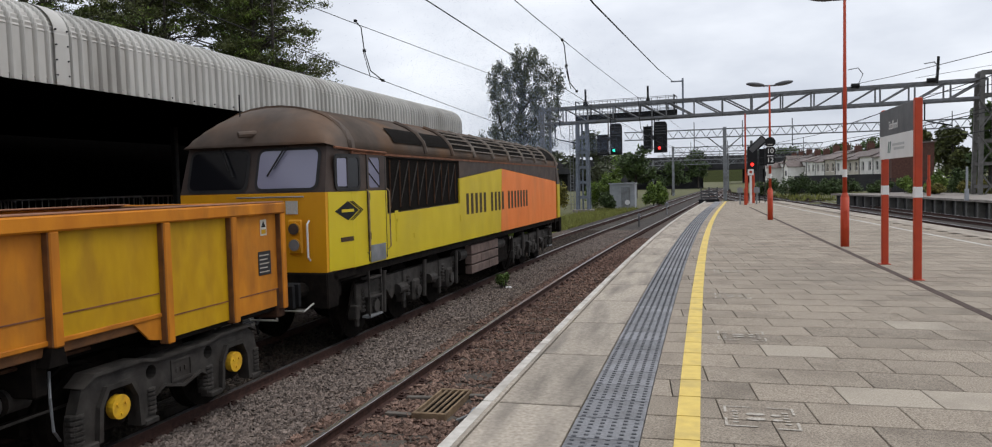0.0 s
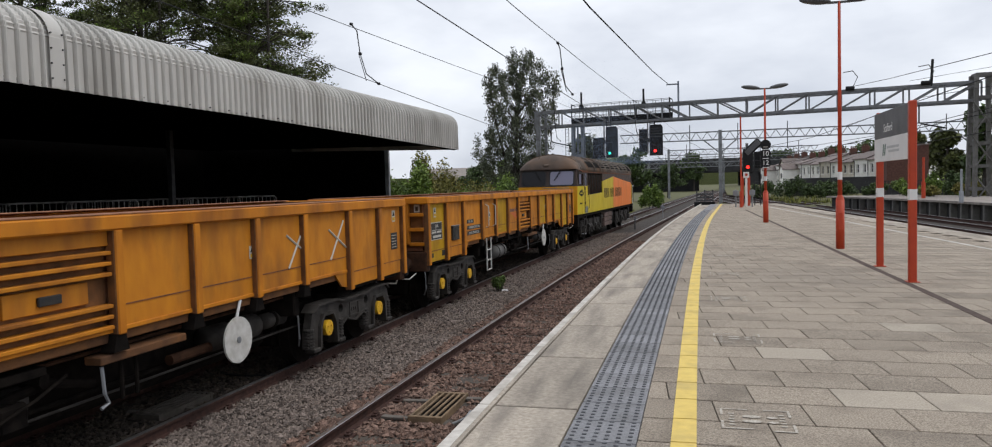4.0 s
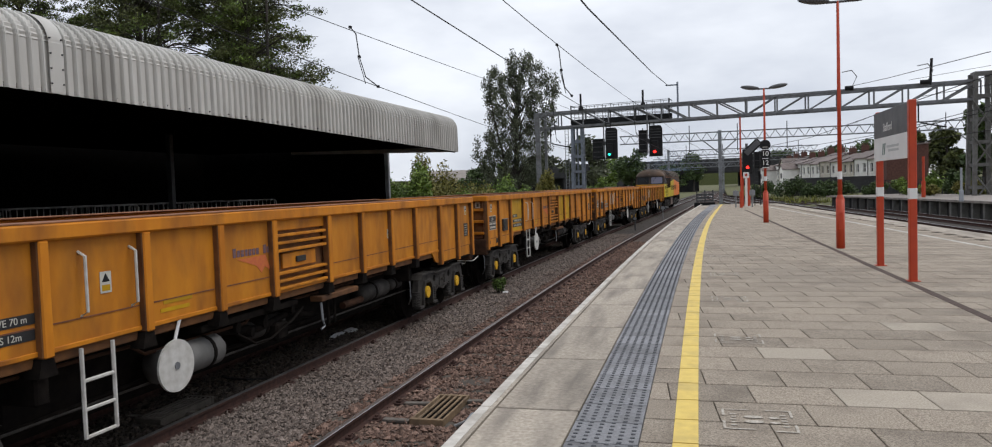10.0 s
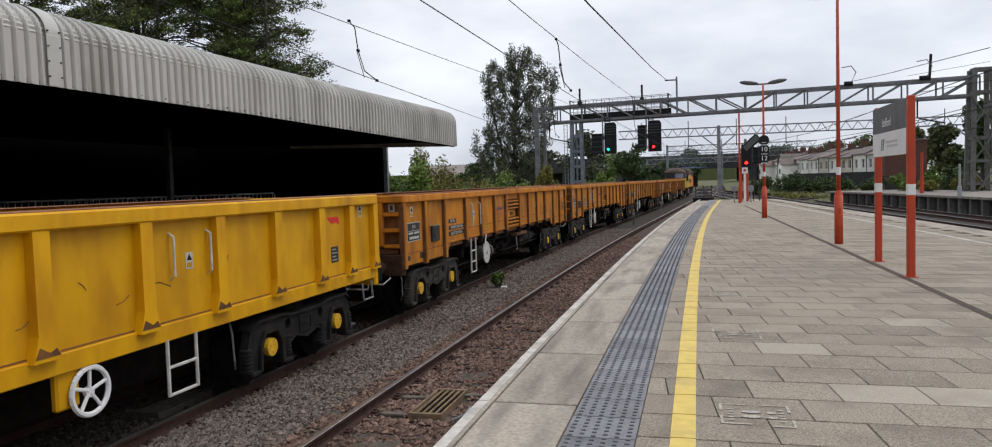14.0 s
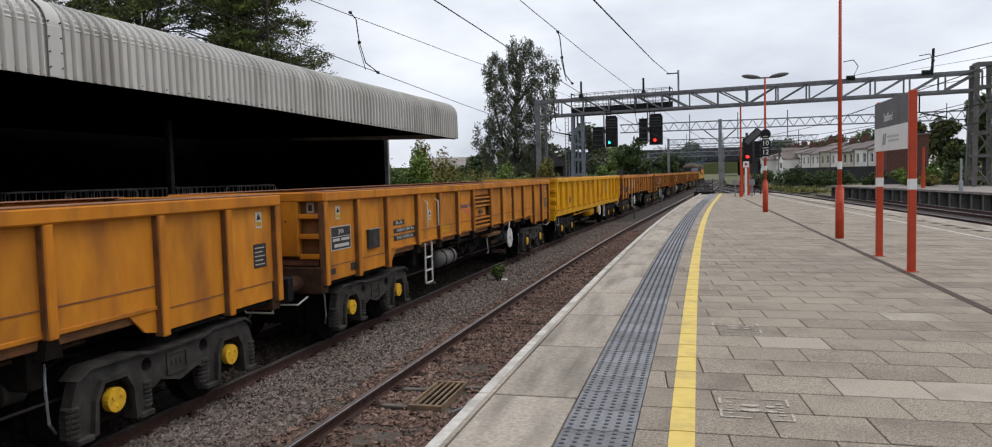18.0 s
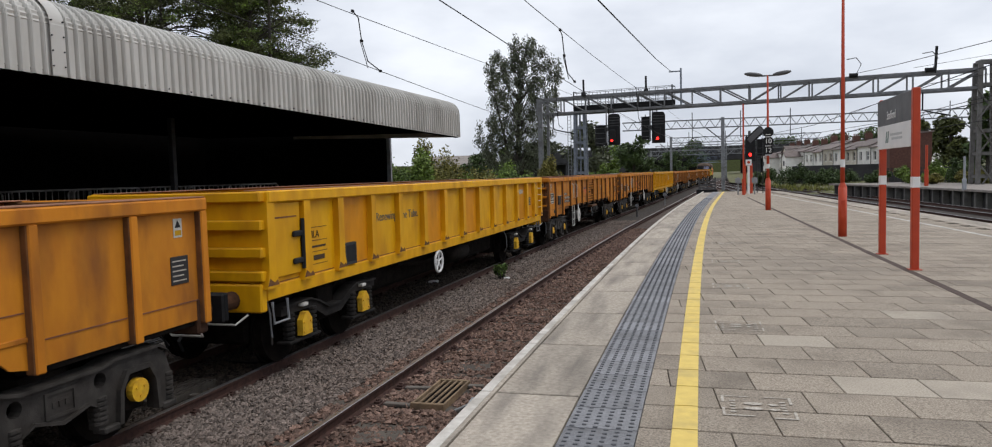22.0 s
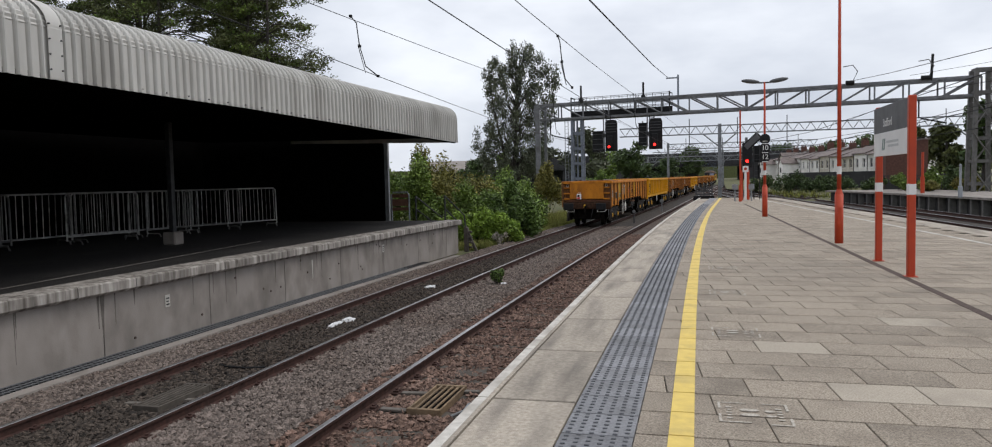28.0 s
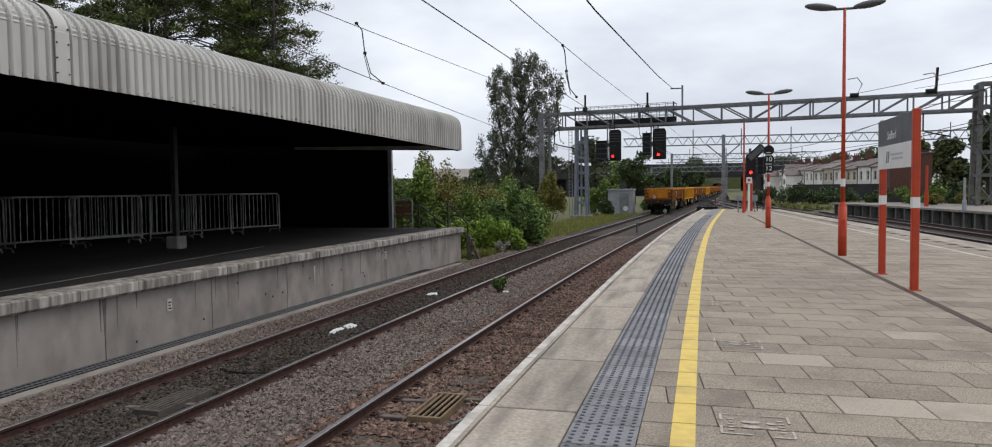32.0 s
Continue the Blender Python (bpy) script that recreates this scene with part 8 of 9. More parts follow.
def build_wires():
    ys = [-6 + 6.5 * i for i in range(13)]
    wire("contact_wire", [(-6.25 - 0.028 * (y - 11.9) + 0.5 * bend(y), y, 3.9 - 0.018 * min(y - 11.9, 14)) for y in ys], 0.0075)
    wire("catenary_wire", [(TRACKS[0] + bend(y), y, 4.88 + 0.0255 * min(y - 12.9, 22)) for y in ys], 0.0075)
    wire("contact_wire", [(-2.92 + bend(y), y, 3.72 - 0.004 * max(y - 8, 0)) for y in ys], 0.0075)
    wire("catenary_wire", [(-2.88 + bend(y), y, 4.6 + 0.02 * min(y - 12.3, 26)) for y in ys], 0.0075)
    # droppers
    for c, y, z0, z1 in ((TRACKS[0] + 0.1, 13.9, 3.86, 4.91), (-2.9, 16.2, 3.69, 4.68), (-2.9, 31.0, 3.63, 4.97), (TRACKS[0], 33.0, 3.66, 5.38)):
        x = c + bend(y)
        d = thing("dropper", "thin looped dropper between the overhead wires", "wire", None, "wire droppers")
        part("strand", pipe([(x, y - 0.2, z1), (x, y + 0.05, z1 - 0.08), (x + 0.03, y + 0.1, (z0 + z1) / 2), (x + 0.06, y + 0.3, z0 + 0.15), (x + 0.15, y + 0.7, z0)], 0.012, 5), M["black"], d)
        part("strand", pipe([(x, y + 0.1, (z0 + z1) / 2), (x + 0.1, y + 0.2, z0)], 0.008, 5), M["black"], d)
        for q in ((x, y - 0.2, z1), (x + 0.15, y + 0.7, z0), (x + 0.03, y + 0.1, (z0 + z1) / 2)):
            part("clamp", box((q[0] - 0.025, q[1] - 0.035, q[2] - 0.025), (q[0] + 0.025, q[1] + 0.035, q[2] + 0.025), 0.006), M["black"], d)
    wire("feeder_wire", [(-2.85, 5, 5.7), (-2.68, 20.8, 6.48), (-2.2, 45, 8.1), (-2.0, 67.2, 10.1)], 0.024)
    wire("feeder_wire", [(13.43, 40, 7.26), (12.5, 55, 8.1), (11.9, 64, 8.7)], 0.02)
    wire("feeder_wire", [(21.5, 64, 9.6), (16.0, 64, 8.9)], 0.015)
    wire("feeder_wire", [(15.5, 40, 6.0), (16.8, 64, 7.6), (17, 93, 7.5)], 0.02)
    for x in (9.0, 14.0):
        wire("catenary_wire", [(x + 1.5, 30, 5.2), (x, 64, 4.9), (x - 2.5, 93, 5.2), (x - 6, 135, 5.2)], 0.02)
        wire("contact_wire", [(x + 1.5, 30, 3.9), (x, 64, 3.8), (x - 2.5, 93, 3.8), (x - 6, 135, 3.8)], 0.02)
    for c in TRACKS:
        wire("catenary_wire", [(c + bend(y), y, 5.2 + 0.3 * math.sin(y * 0.09)) for y in (72, 82, 93, 110, 135, 160)], 0.02)


# ---- vegetation ----
def leaves(name, blobs, size, material, seed, parent=None, tall=1.0, label="", hollow=0.35):
    """Many small leaf blades inside soft clumps; one mesh."""
    rng = np.random.default_rng(seed)
    P = []
    for (cx, cy, cz), (rx, ry, rz), n in blobs:
        d = rng.normal(size=(n, 3))
        d /= np.linalg.norm(d, axis=1)[:, None]
        r = hollow + (1 - hollow) * rng.random((n, 1)) ** 0.6
        P.append(np.array((cx, cy, cz)) + d * r * np.array((rx, ry, rz)) + rng.normal(0, 0.06, (n, 3)) * np.array((rx, ry, rz)))
    P = np.concatenate(P)
    n = len(P)
    a = rng.normal(size=(n, 3))
    a[:, 2] *= tall
    a /= np.linalg.norm(a, axis=1)[:, None]
    b = np.cross(a, rng.normal(size=(n, 3)))
    b /= np.linalg.norm(b, axis=1)[:, None]
    s = size * (0.6 + 0.8 * rng.random((n, 1)))
    v = np.stack([P - a * s, P + b * s * 0.42, P + a * s, P - b * s * 0.42], 1)
    f = np.arange(4 * n).reshape(n, 4)
    me = bpy.data.meshes.new(name)
    me.from_pydata(v.reshape(-1, 3).tolist(), [], f.tolist())
    me.materials.append(material)
    ob = new(name, me)
    if parent is not None:
        ob.parent = parent
    if label:
        ob["label"] = label
    return ob


def limb(points, r0, r1, bm=None):
    return pipe(points, r0, 6, bm, r1)


def build_birch():
    t = thing("birch_tree", "tall drooping birch tree with dark grey-green leaves", "tree")
    rng = random.Random(4)
    bx, by = -18.4, 78.0
    part("trunk", limb([(bx, by, -1.2), (bx + 0.1, by, 4), (bx + 0.5, by, 9), (bx + 1.3, by, 14.6)], 0.28, 0.05), M["bark"], t, smooth=True)
    part("trunk", limb([(bx, by, 1.0), (bx - 1.1, by, 5), (bx - 2.0, by, 9), (bx - 2.5, by, 12.6)], 0.2, 0.04), M["bark"], t, smooth=True)
    blobs = []
    layers = ((14.9, -18.9, -15.6, 9), (13.7, -21.3, -14.3, 20), (12.5, -21.9, -13.3, 26), (11.2, -21.9, -13.1, 28), (9.9, -21.6, -13.2, 26), (8.6, -21.4, -13.6, 25), (7.3, -21.9, -13.9, 25), (6.0, -22.8, -14.2, 27), (4.7, -22.9, -14.4, 28), (3.4, -22.3, -14.7, 26), (2.2, -21.7, -15.2, 22))
    for z, x0, x1, n in layers:
        for i in range(n):
            u = (i + rng.random()) / n
            c = (x0 + 0.4 + (x1 - x0 - 0.8) * u, by + rng.uniform(-2.3, 2.3) * (1 - 0.5 * abs(2 * u - 1)), z + rng.uniform(-0.6, 0.6))
            blobs.append((c, (rng.uniform(0.35, 0.7), 0.65, rng.uniform(0.6, 1.35)), rng.randint(85, 200)))
            if i % 3 == 0:
                part("branch", limb([(bx + 0.05 * z, by, max(0.5, z - 2.0)), ((bx + c[0]) / 2, (by + c[1]) / 2, z + 0.1), c], 0.06, 0.014), M["bark"], t)
    leaves("crown", blobs, 0.11, M["leaf_birch"], 41, t, 2.6, "thin drooping birch leaves", 0.05)


def build_shed_trees():
    """Feathery trees behind the canopy."""
    rng = random.Random(9)
    for bx, by, top, spread, n, seed in ((-33.0, 40.0, 17.0, 6.6, 85, 1), (-26.2, 41.0, 16.0, 5.5, 70, 2), (-41.0, 39.0, 17.5, 6.5, 60, 3), (-36.5, 43.0, 17.0, 6.0, 70, 4), (-29.6, 44.0, 16.8, 6.6, 90, 5)):
        t = thing("feathery_tree", "large feathery broadleaf tree behind the goods canopy", "tree", None, "trees behind the shed")
        part("trunk", limb([(bx, by, -1.2), (bx + 0.2, by, 6), (bx + 0.1, by, top)], 0.26, 0.06), M["bark"], t, smooth=True)
        part("trunk", limb([(bx + 1.5, by + 0.6, -1.2), (bx + 1.4, by, 7), (bx + 1.6, by, top - 1)], 0.18, 0.05), M["bark"], t, smooth=True)
        blobs = []
        for i in range(n):
            a = rng.uniform(0, 2 * math.pi)
            z = rng.uniform(6.0, top)
            rr = spread * rng.uniform(0.25, 1.0) * (1.0 if z < 12 else 0.8)
            c = (bx + rr * math.cos(a), by + 0.7 * rr * math.sin(a), z)
            part("branch", limb([(bx + 0.1, by, z - 1.0), (bx + rr * 0.5 * math.cos(a), by + 0.35 * rr * math.sin(a), z + 0.1), c], 0.075, 0.015), M["bark"], t)
            for k in range(5):
                q = (c[0] + rng.uniform(-1.1, 1.1) - 0.5 * k * math.cos(a), c[1] + rng.uniform(-0.8, 0.8), z + rng.uniform(-0.8, 0.8))
                blobs.append((q, (rng.uniform(0.45, 1.05), 0.6, rng.uniform(0.18, 0.5)), 115))
        leaves("crown", blobs, 0.08, M["leaf_shed"], 50 + seed, t, 0.7, "fine dark green leaves in flat sprays", 0.05)
        leaves("young_leaves", blobs[::6], 0.09, M["leaf"], 80 + seed, t, 0.7, "lighter green young leaves", 0.05)


def bush(name, label, x, y, z, r, n, material, seed, size=0.085, group="bushes"):
    t = thing(name, label, "bush", pose(x, y, z), group)
    rng = random.Random(seed)
    blobs = []
    stems = bmesh.new()
    for i in range(max(6, int(9 * r[0] * r[1]))):
        a, q = rng.uniform(0, 2 * math.pi), math.sqrt(rng.random())
        top = r[2] * rng.uniform(0.35, 1.0) * (1.15 - 0.5 * q)
        c = (r[0] * q * math.cos(a), r[1] * q * math.sin(a), top)
        blobs.append((c, (0.36 * min(r[0], 1.6), 0.36 * min(r[1], 1.6), 0.3 * r[2]), 0))
        limb([(c[0] * 0.4, c[1] * 0.4, 0), (c[0] * 0.8, c[1] * 0.8, top * 0.6), c], 0.02, 0.006, stems)
    blobs = [(c, q, max(20, int(n * 1.7) // len(blobs))) for c, q, _ in blobs]
    part("undergrowth", stems, M["bark"], t, "thin woody stems")["kind"] = "stuff"
    leaves("foliage", blobs, size, material, seed, t, 0.8, hollow=0.1)
    return t


def build_bushes():
    B = bush
    # the thicket past the dock
    B("shrub", "tall yellow-green shrub at the shed end", -13.6, 33.8, -1.15, (1.5, 1.3, 4.0), 8500, M["leaf"], 5)
    B("shrub", "tall rusty-leaved shrub at the shed end", -12.0, 35.8, -1.15, (1.5, 1.4, 2.6), 6000, M["leaf_rusty"], 6)
    B("shrub", "tall yellowing shrub beside the shed end", -13.2, 37.0, -1.15, (1.6, 1.4, 3.9), 6500, M["leaf_rusty"], 25)
    B("bramble_bush", "dense green bramble thicket past the dock end", -10.4, 34.8, -1.15, (1.6, 1.3, 2.45), 8000, M["leaf"], 1)
    B("bramble_bush", "dense green bramble thicket past the dock end", -9.0, 36.2, -1.15, (1.5, 1.4, 2.4), 8000, M["leaf"], 2)
    B("bramble_bush", "dark green bush beside the track", -8.2, 34.2, -1.15, (1.05, 1.2, 2.25), 10000, M["leaf_mid"], 3)
    B("bramble_bush", "bright green bush beside the track", -9.05, 31.6, -1.15, (1.25, 0.9, 1.6), 6500, M["leaf_bright"], 4, 0.075)
    B("bramble_bush", "bright green bush beside the track", -8.2, 31.9, -1.15, (0.9, 0.8, 1.0), 3500, M["leaf_bright"], 24, 0.07)
    B("bramble_bush", "green bramble below the dock steps", -10.7, 32.2, -1.15, (1.3, 0.9, 1.6), 5500, M["leaf"], 11, 0.08)
    B("shrub", "broad dark green shrub behind the thicket", -17.2, 50.0, -1.15, (3.0, 2.0, 3.0), 7000, M["leaf_dark"], 18, 0.11)
    B("shrub", "broad green shrub behind the thicket", -15.0, 45.0, -1.15, (2.4, 1.8, 2.4), 7000, M["leaf"], 19, 0.10)
    B("shrub", "tall mixed green and rusty shrub", -12.8, 42.5, -1.15, (2.4, 2.0, 2.75), 7500, M["leaf_rusty"], 8)
    B("shrub", "tall mixed green shrub", -11.0, 46.0, -1.15, (1.9, 2.0, 2.3), 7000, M["leaf"], 7)
    B("shrub", "tall green shrub below the birch", -13.4, 53.0, -1.15, (3.0, 2.4, 2.9), 6500, M["leaf"], 9, 0.11)
    B("shrub", "rusty-leaved shrub by the gantry leg", -11.6, 60.5, -1.15, (1.1, 1.2, 3.5), 4200, M["leaf_rusty"], 10, 0.11)
    B("shrub", "green shrub beyond the gantry leg", -9.6, 79.0, -1.15, (1.6, 1.4, 3.2), 4200, M["leaf"], 12, 0.13)
    B("shrub", "green shrub by the grey cabin", -8.9, 73.5, -1.15, (1.0, 1.0, 1.7), 3200, M["leaf_dark"], 13, 0.12)
    B("shrub", "green shrub beyond the grey cabin", -4.6, 84.0, -1.15, (1.3, 1.3, 2.4), 3200, M["leaf"], 14, 0.14)
    B("shrub", "low green weeds beside the track", -8.9, 40.0, -1.15, (0.9, 3.0, 0.8), 3500, M["leaf_bright"], 15, 0.07)
    for i, (x, y, r, h, m) in enumerate(((17.2, 71.0, 1.1, 1.3, "leaf"), (19.0, 69.0, 1.2, 1.5, "leaf"), (20.6, 66.0, 1.0, 1.0, "leaf_rusty"), (18.2, 66.5, 0.9, 0.7, "leaf_rusty"), (21.5, 71, 1.3, 1.7, "leaf_dark"), (16.0, 74.5, 1.0, 1.1, "leaf_dark"))):
        B("bank_bush", "scrubby bush on the disused platform", x, y, 0.0, (r, 1.0, h), 1800, M[m], 130 + i, 0.11, "bank bushes")
    # a weed in the ballast and a small flowering plant
    w = bush("weed", "leafy green weed growing in the ballast", -5.15 + bend(18.9), 18.9, BED, (0.22, 0.22, 0.42), 300, M["leaf_mid"], 16, 0.05, "weeds")
    w = bush("weed", "pale flowering weed by the thicket", -7.9, 30.9, -1.12, (0.32, 0.3, 0.55), 300, M["faded"], 17, 0.04, "weeds")
    # the far bank on the right
    rng = random.Random(3)
    for i, (x, y, r, h, m) in enumerate(((11.8, 97, 1.9, 2.4, "leaf_dark"), (15.3, 98, 1.8, 1.9, "leaf_dark"), (20.0, 92, 1.5, 1.7, "leaf_dark"), (22.6, 86, 1.6, 1.8, "leaf"), (26.3, 88, 1.9, 1.9, "leaf"), (9.6, 112, 1.6, 2.0, "leaf_dark"), (24.0, 96, 2.0, 2.2, "leaf"), (18.0, 104, 2.0, 2.0, "leaf_dark"), (28.5, 92, 2.4, 2.8, "leaf_dark"))):
        B("bank_bush", "green bush on the railway bank", x, y, -0.75, (r, 1.3, h), 1700, M[m], 30 + i, 0.15, "bank bushes")


def far_tree(x, y, h, r, seed, material="leaf_dark", z=-1.1):
    t = thing("tree", "dark green broadleaf tree in the distance", "tree", pose(x, y, z), "distant trees")
    rng = random.Random(seed)
    part("trunk", limb([(0, 0, 0), (0.1, 0, h * 0.5), (0, 0, h * 0.85)], 0.3, 0.08), M["bark"], t)
    blobs = []
    for i in range(16):
        a, q = rng.uniform(0, 2 * math.pi), rng.uniform(0.2, 0.95)
        zz = h * rng.uniform(0.35, 0.95)
        k = 1.0 if zz < h * 0.7 else 0.65
        blobs.append(((r * q * k * math.cos(a), r * q * k * math.sin(a), zz), (r * 0.42, r * 0.42, h * 0.11), 170))
    leaves("crown", blobs, 0.03 * h + 0.06, M[material], seed, t, 0.8, hollow=0.1)


def build_far_trees():
    for i, (x, y, h, r, m) in enumerate(((-9.5, 120, 8.6, 3.4, "leaf_dark"), (-14.5, 128, 7.2, 3.0, "leaf"), (-4.5, 140, 6.0, 2.6, "leaf_dark"), (-20.0, 100, 7.0, 3.2, "leaf_birch"), (-13.5, 96, 9.0, 3.0, "leaf_birch"),
                                         (26.9, 93, 8.0, 2.3, "leaf_shed"), (29.6, 90, 9.6, 2.4, "leaf_dark"), (24.6, 97, 7.6, 1.6, "leaf_shed"), (33, 86, 10.0, 3.3, "leaf_shed"), (0.0, 228, 11.5, 4.0, "leaf_dark"), (33.0, 205, 10.5, 6.0, "leaf_dark"), (42.0, 195, 13.0, 6.5, "leaf_dark"), (25.0, 240, 11.5, 6.0, "leaf_dark"), (18.0, 250, 11.5, 5.0, "leaf_dark"), (-34, 118, 6.6, 3.0, "leaf_dark"), (-29, 116, 7.0, 1.6, "leaf"))):
        far_tree(x, y, h, r, 60 + i, m)


def build_grass():
    rng = np.random.default_rng(21)
    n = 26000
    # tufts on the strip left of the line and on the right bank
    y = 29 + 46 * rng.random(n) ** 1.4
    a = np.clip(y, 2, 42)
    x = -8.7 - 4.2 * rng.random(n) ** 1.6 + (a - 2) ** 2 / 1400 + np.maximum(y - 42, 0) * 40 / 700
    k = n // 12
    y[:k] = 80 + 35 * rng.random(k)
    x[:k] = 9 + 21 * rng.random(k)
    z = np.where(np.arange(n) < k, -0.8, -1.16)
    h = (0.12 + 0.3 * rng.random(n)) * np.where(np.arange(n) < k, 1.6, 1.0)
    w = 0.012 + 0.012 * rng.random(n) + np.where(np.arange(n) < k, 0.03, 0)
    th = rng.random(n) * 2 * np.pi
    tip = rng.normal(0, 0.12, (n, 2))
    v = np.stack([np.stack([x - w * np.cos(th), y - w * np.sin(th), z], 1), np.stack([x + w * np.cos(th), y + w * np.sin(th), z], 1), np.stack([x + tip[:, 0], y + tip[:, 1], z + h], 1)], 1)
    me = bpy.data.meshes.new("grass")
    me.from_pydata(v.reshape(-1, 3).tolist(), [], np.arange(3 * n).reshape(n, 3).tolist())
    me.materials.append(M["grass"])
    tagged(new("grass", me), "dry yellow-green lineside grass", "grass", kind="stuff")


# ---- the far side ----
def opp_edge(y):
    d = y - 48.5
    return 16.4 - 0.075 * d - (0.0032 * d * d if d > 0 else 0)


def build_far_platform():
    p = tagged(new("pavement_east"), "disused concrete platform on piers across the tracks", "platform", kind="structure")
    sweep("deck", [(0.0, -0.14), (0.0, 0.0), (7.0, 0.0), (7.0, -0.14)], 34, 76, M["wall_conc"], p, 2.0, opp_edge, "weathered concrete deck")
    sweep("back_wall", [(0.5, -1.15), (0.5, -0.14), (7.0, -0.14), (7.0, -1.15)], 34, 76, M["far_dark"], p, 2.0, opp_edge, "dark recessed platform face")
    y = 35.0
    while y < 75.5:
        x = opp_edge(y)
        part("pier", box((x + 0.12, y - 0.15, -1.15), (x + 0.52, y + 0.15, -0.14), 0.02), M["tower"], p)
        y += 1.5
    bank = raw("bank", [(8.0, 78, -1.2), (40, 78, -1.2), (14.0, 84, -0.75), (44, 84, -0.7), (5.5, 135, -0.7), (44, 135, 0.4), (10, 290, 0.5), (90, 290, 2.0), (90, 84, -0.7)], [(0, 1, 3, 2), (2, 3, 5, 4), (4, 5, 7, 6), (3, 8, 7, 5)], M["soil"])
    tagged(bank, "rough grassy bank beyond the tracks", "bank", kind="structure")
    # palisade fence and pale posts
    f = thing("palisade_fence", "grey steel palisade fence on the far bank", "fence")
    for i in range(60):
        x = 15.5 + 0.28 * i
        part("pale", box((x - 0.03, 77.0, -1.1), (x + 0.03, 77.03, 1.3)), M["dark_steel"], f)
    for z in (0.0, 1.2):
        part("rail", box((15.4, 77.04, z), (32.2, 77.08, z + 0.06)), M["dark_steel"], f)
    for x, y in ((14.5, 50.2), (24.0, 70.0)):
        q = thing("pale_post", "pale concrete post on the far platform", "post", pose(x + 0.8, y, 0), "pale posts")
        part("lower_shaft", box((-0.1, -0.1, 0), (0.1, 0.1, 0.7), 0.02), M["grey_box"], q)
        part("upper_shaft", box((-0.055, -0.055, 0.7), (0.055, 0.055, 2.0), 0.02), M["grey_box"], q)
    lamp = thing("lamp_post", "red steel lamp post on the far platform", "lamp post", pose(16.3, 61.6, 0), "platform lamp posts")
    part("base", rod((0, 0, 0), (0, 0, 1.2), 0.14, 10), M["red_post"], lamp)
    part("shaft", rod((0, 0, 1.2), (0, 0, 3.0), 0.09, 10), M["red_post"], lamp)


def house(i, a, b, depth, eaves, ridge, wall, gabled=False, wing=False):
    """A terraced house whose front runs from a to b."""
    a, b = Vector(a), Vector(b)
    t = (b - a).normalized()
    nrm = Vector((-t.y, t.x, 0))
    if nrm.y > 0:
        nrm = -nrm
    w = (b - a).length
    m = Matrix(((t.x, -nrm.x, 0, a.x), (t.y, -nrm.y, 0, a.y), (0, 0, 1, a.z), (0, 0, 0, 1)))
    h = thing("terraced_house", "pale rendered two-storey terraced house with a slate roof" if wall == "render" else "red brick terraced house with a slate roof" if wall == "brick" else "cream rendered terraced house with a slate roof", "house", m, "terraced houses")
    # wall with real openings
    wins = [(0.7, 1.8, 0.9, 2.2), (w - 2.0, w - 0.9, 0.9, 2.2), (0.7, 1.8, 3.0, 4.3), (w - 2.0, w - 0.9, 3.0, 4.3)]
    holes = [[(x0, z0), (x1, z0), (x1, z1), (x0, z1)] for x0, x1, z0, z1 in wins]
    front = part("wall", plate([(0, 0), (w, 0), (w, eaves), (0, eaves)], 0.0, 0.3, holes), M[wall], h)
    front.matrix_basis = Matrix(((0, 1, 0, 0), (1, 0, 0, 0), (0, 0, 1, 0), (0, 0, 0, 1)))
    part("rear_wall", box((0, 0.31, 0), (w, depth, eaves)), M[wall], h)
    for x0, x1, z0, z1 in wins:
        win = part("window", box((x0, 0.2, z0), (x1, 0.24, z1)), M["white_plastic"], h, "white framed window")
        part("pane", box((x0 + 0.08, 0.18, z0 + 0.08), (x1 - 0.08, 0.2, (z0 + z1) / 2 - 0.03)), M["dark_window"], win)
        part("pane", box((x0 + 0.08, 0.18, (z0 + z1) / 2 + 0.03), (x1 - 0.08, 0.2, z1 - 0.08)), M["dark_window"], win)
        part("sill", box((x0 - 0.08, -0.08, z0 - 0.1), (x1 + 0.08, 0.2, z0)), M["render"], h)
    rp = [(-0.3, eaves - 0.1), (depth / 2, ridge), (depth + 0.3, eaves - 0.1), (depth + 0.3, eaves + 0.05), (depth / 2, ridge + 0.18), (-0.3, eaves + 0.05)]
    roof = part("roof", plate(rp, 0, w), M["slate"], h, "grey slate roof")
    gab = part("gable", plate([(0.3, eaves - 0.05), (depth, eaves - 0.05), (depth / 2, ridge - 0.05)], 0.02, w - 0.02), M[wall], h)
    if gabled:
        part("front_gable", plate([(0.4, eaves - 0.05), (w - 0.4, eaves - 0.05), (w / 2, ridge - 0.1)], 0.0, 0.25), M[wall], h, "pale front gable").matrix_basis = Matrix(((0, 1, 0, 0), (1, 0, 0, 0), (0, 0, 1, 0), (0, 0, 0, 1)))
        part("gable_roof", plate([(0.1, eaves - 0.1), (w / 2, ridge), (w - 0.1, eaves - 0.1), (w - 0.1, eaves + 0.06), (w / 2, ridge + 0.16), (0.1, eaves + 0.06)], -0.25, depth / 2), M["slate"], roof).matrix_basis = Matrix(((0, 1, 0, 0), (1, 0, 0, 0), (0, 0, 1, 0), (0, 0, 0, 1)))
    if wing:
        # a lower gabled wing standing forward of the front
        wx0, wx1, wd = w * 0.36, w * 0.36 + 2.6, 2.8
        part("wing_wall", box((wx0, -wd, 0), (wx1, -0.02, eaves - 0.9)), M[wall], h)
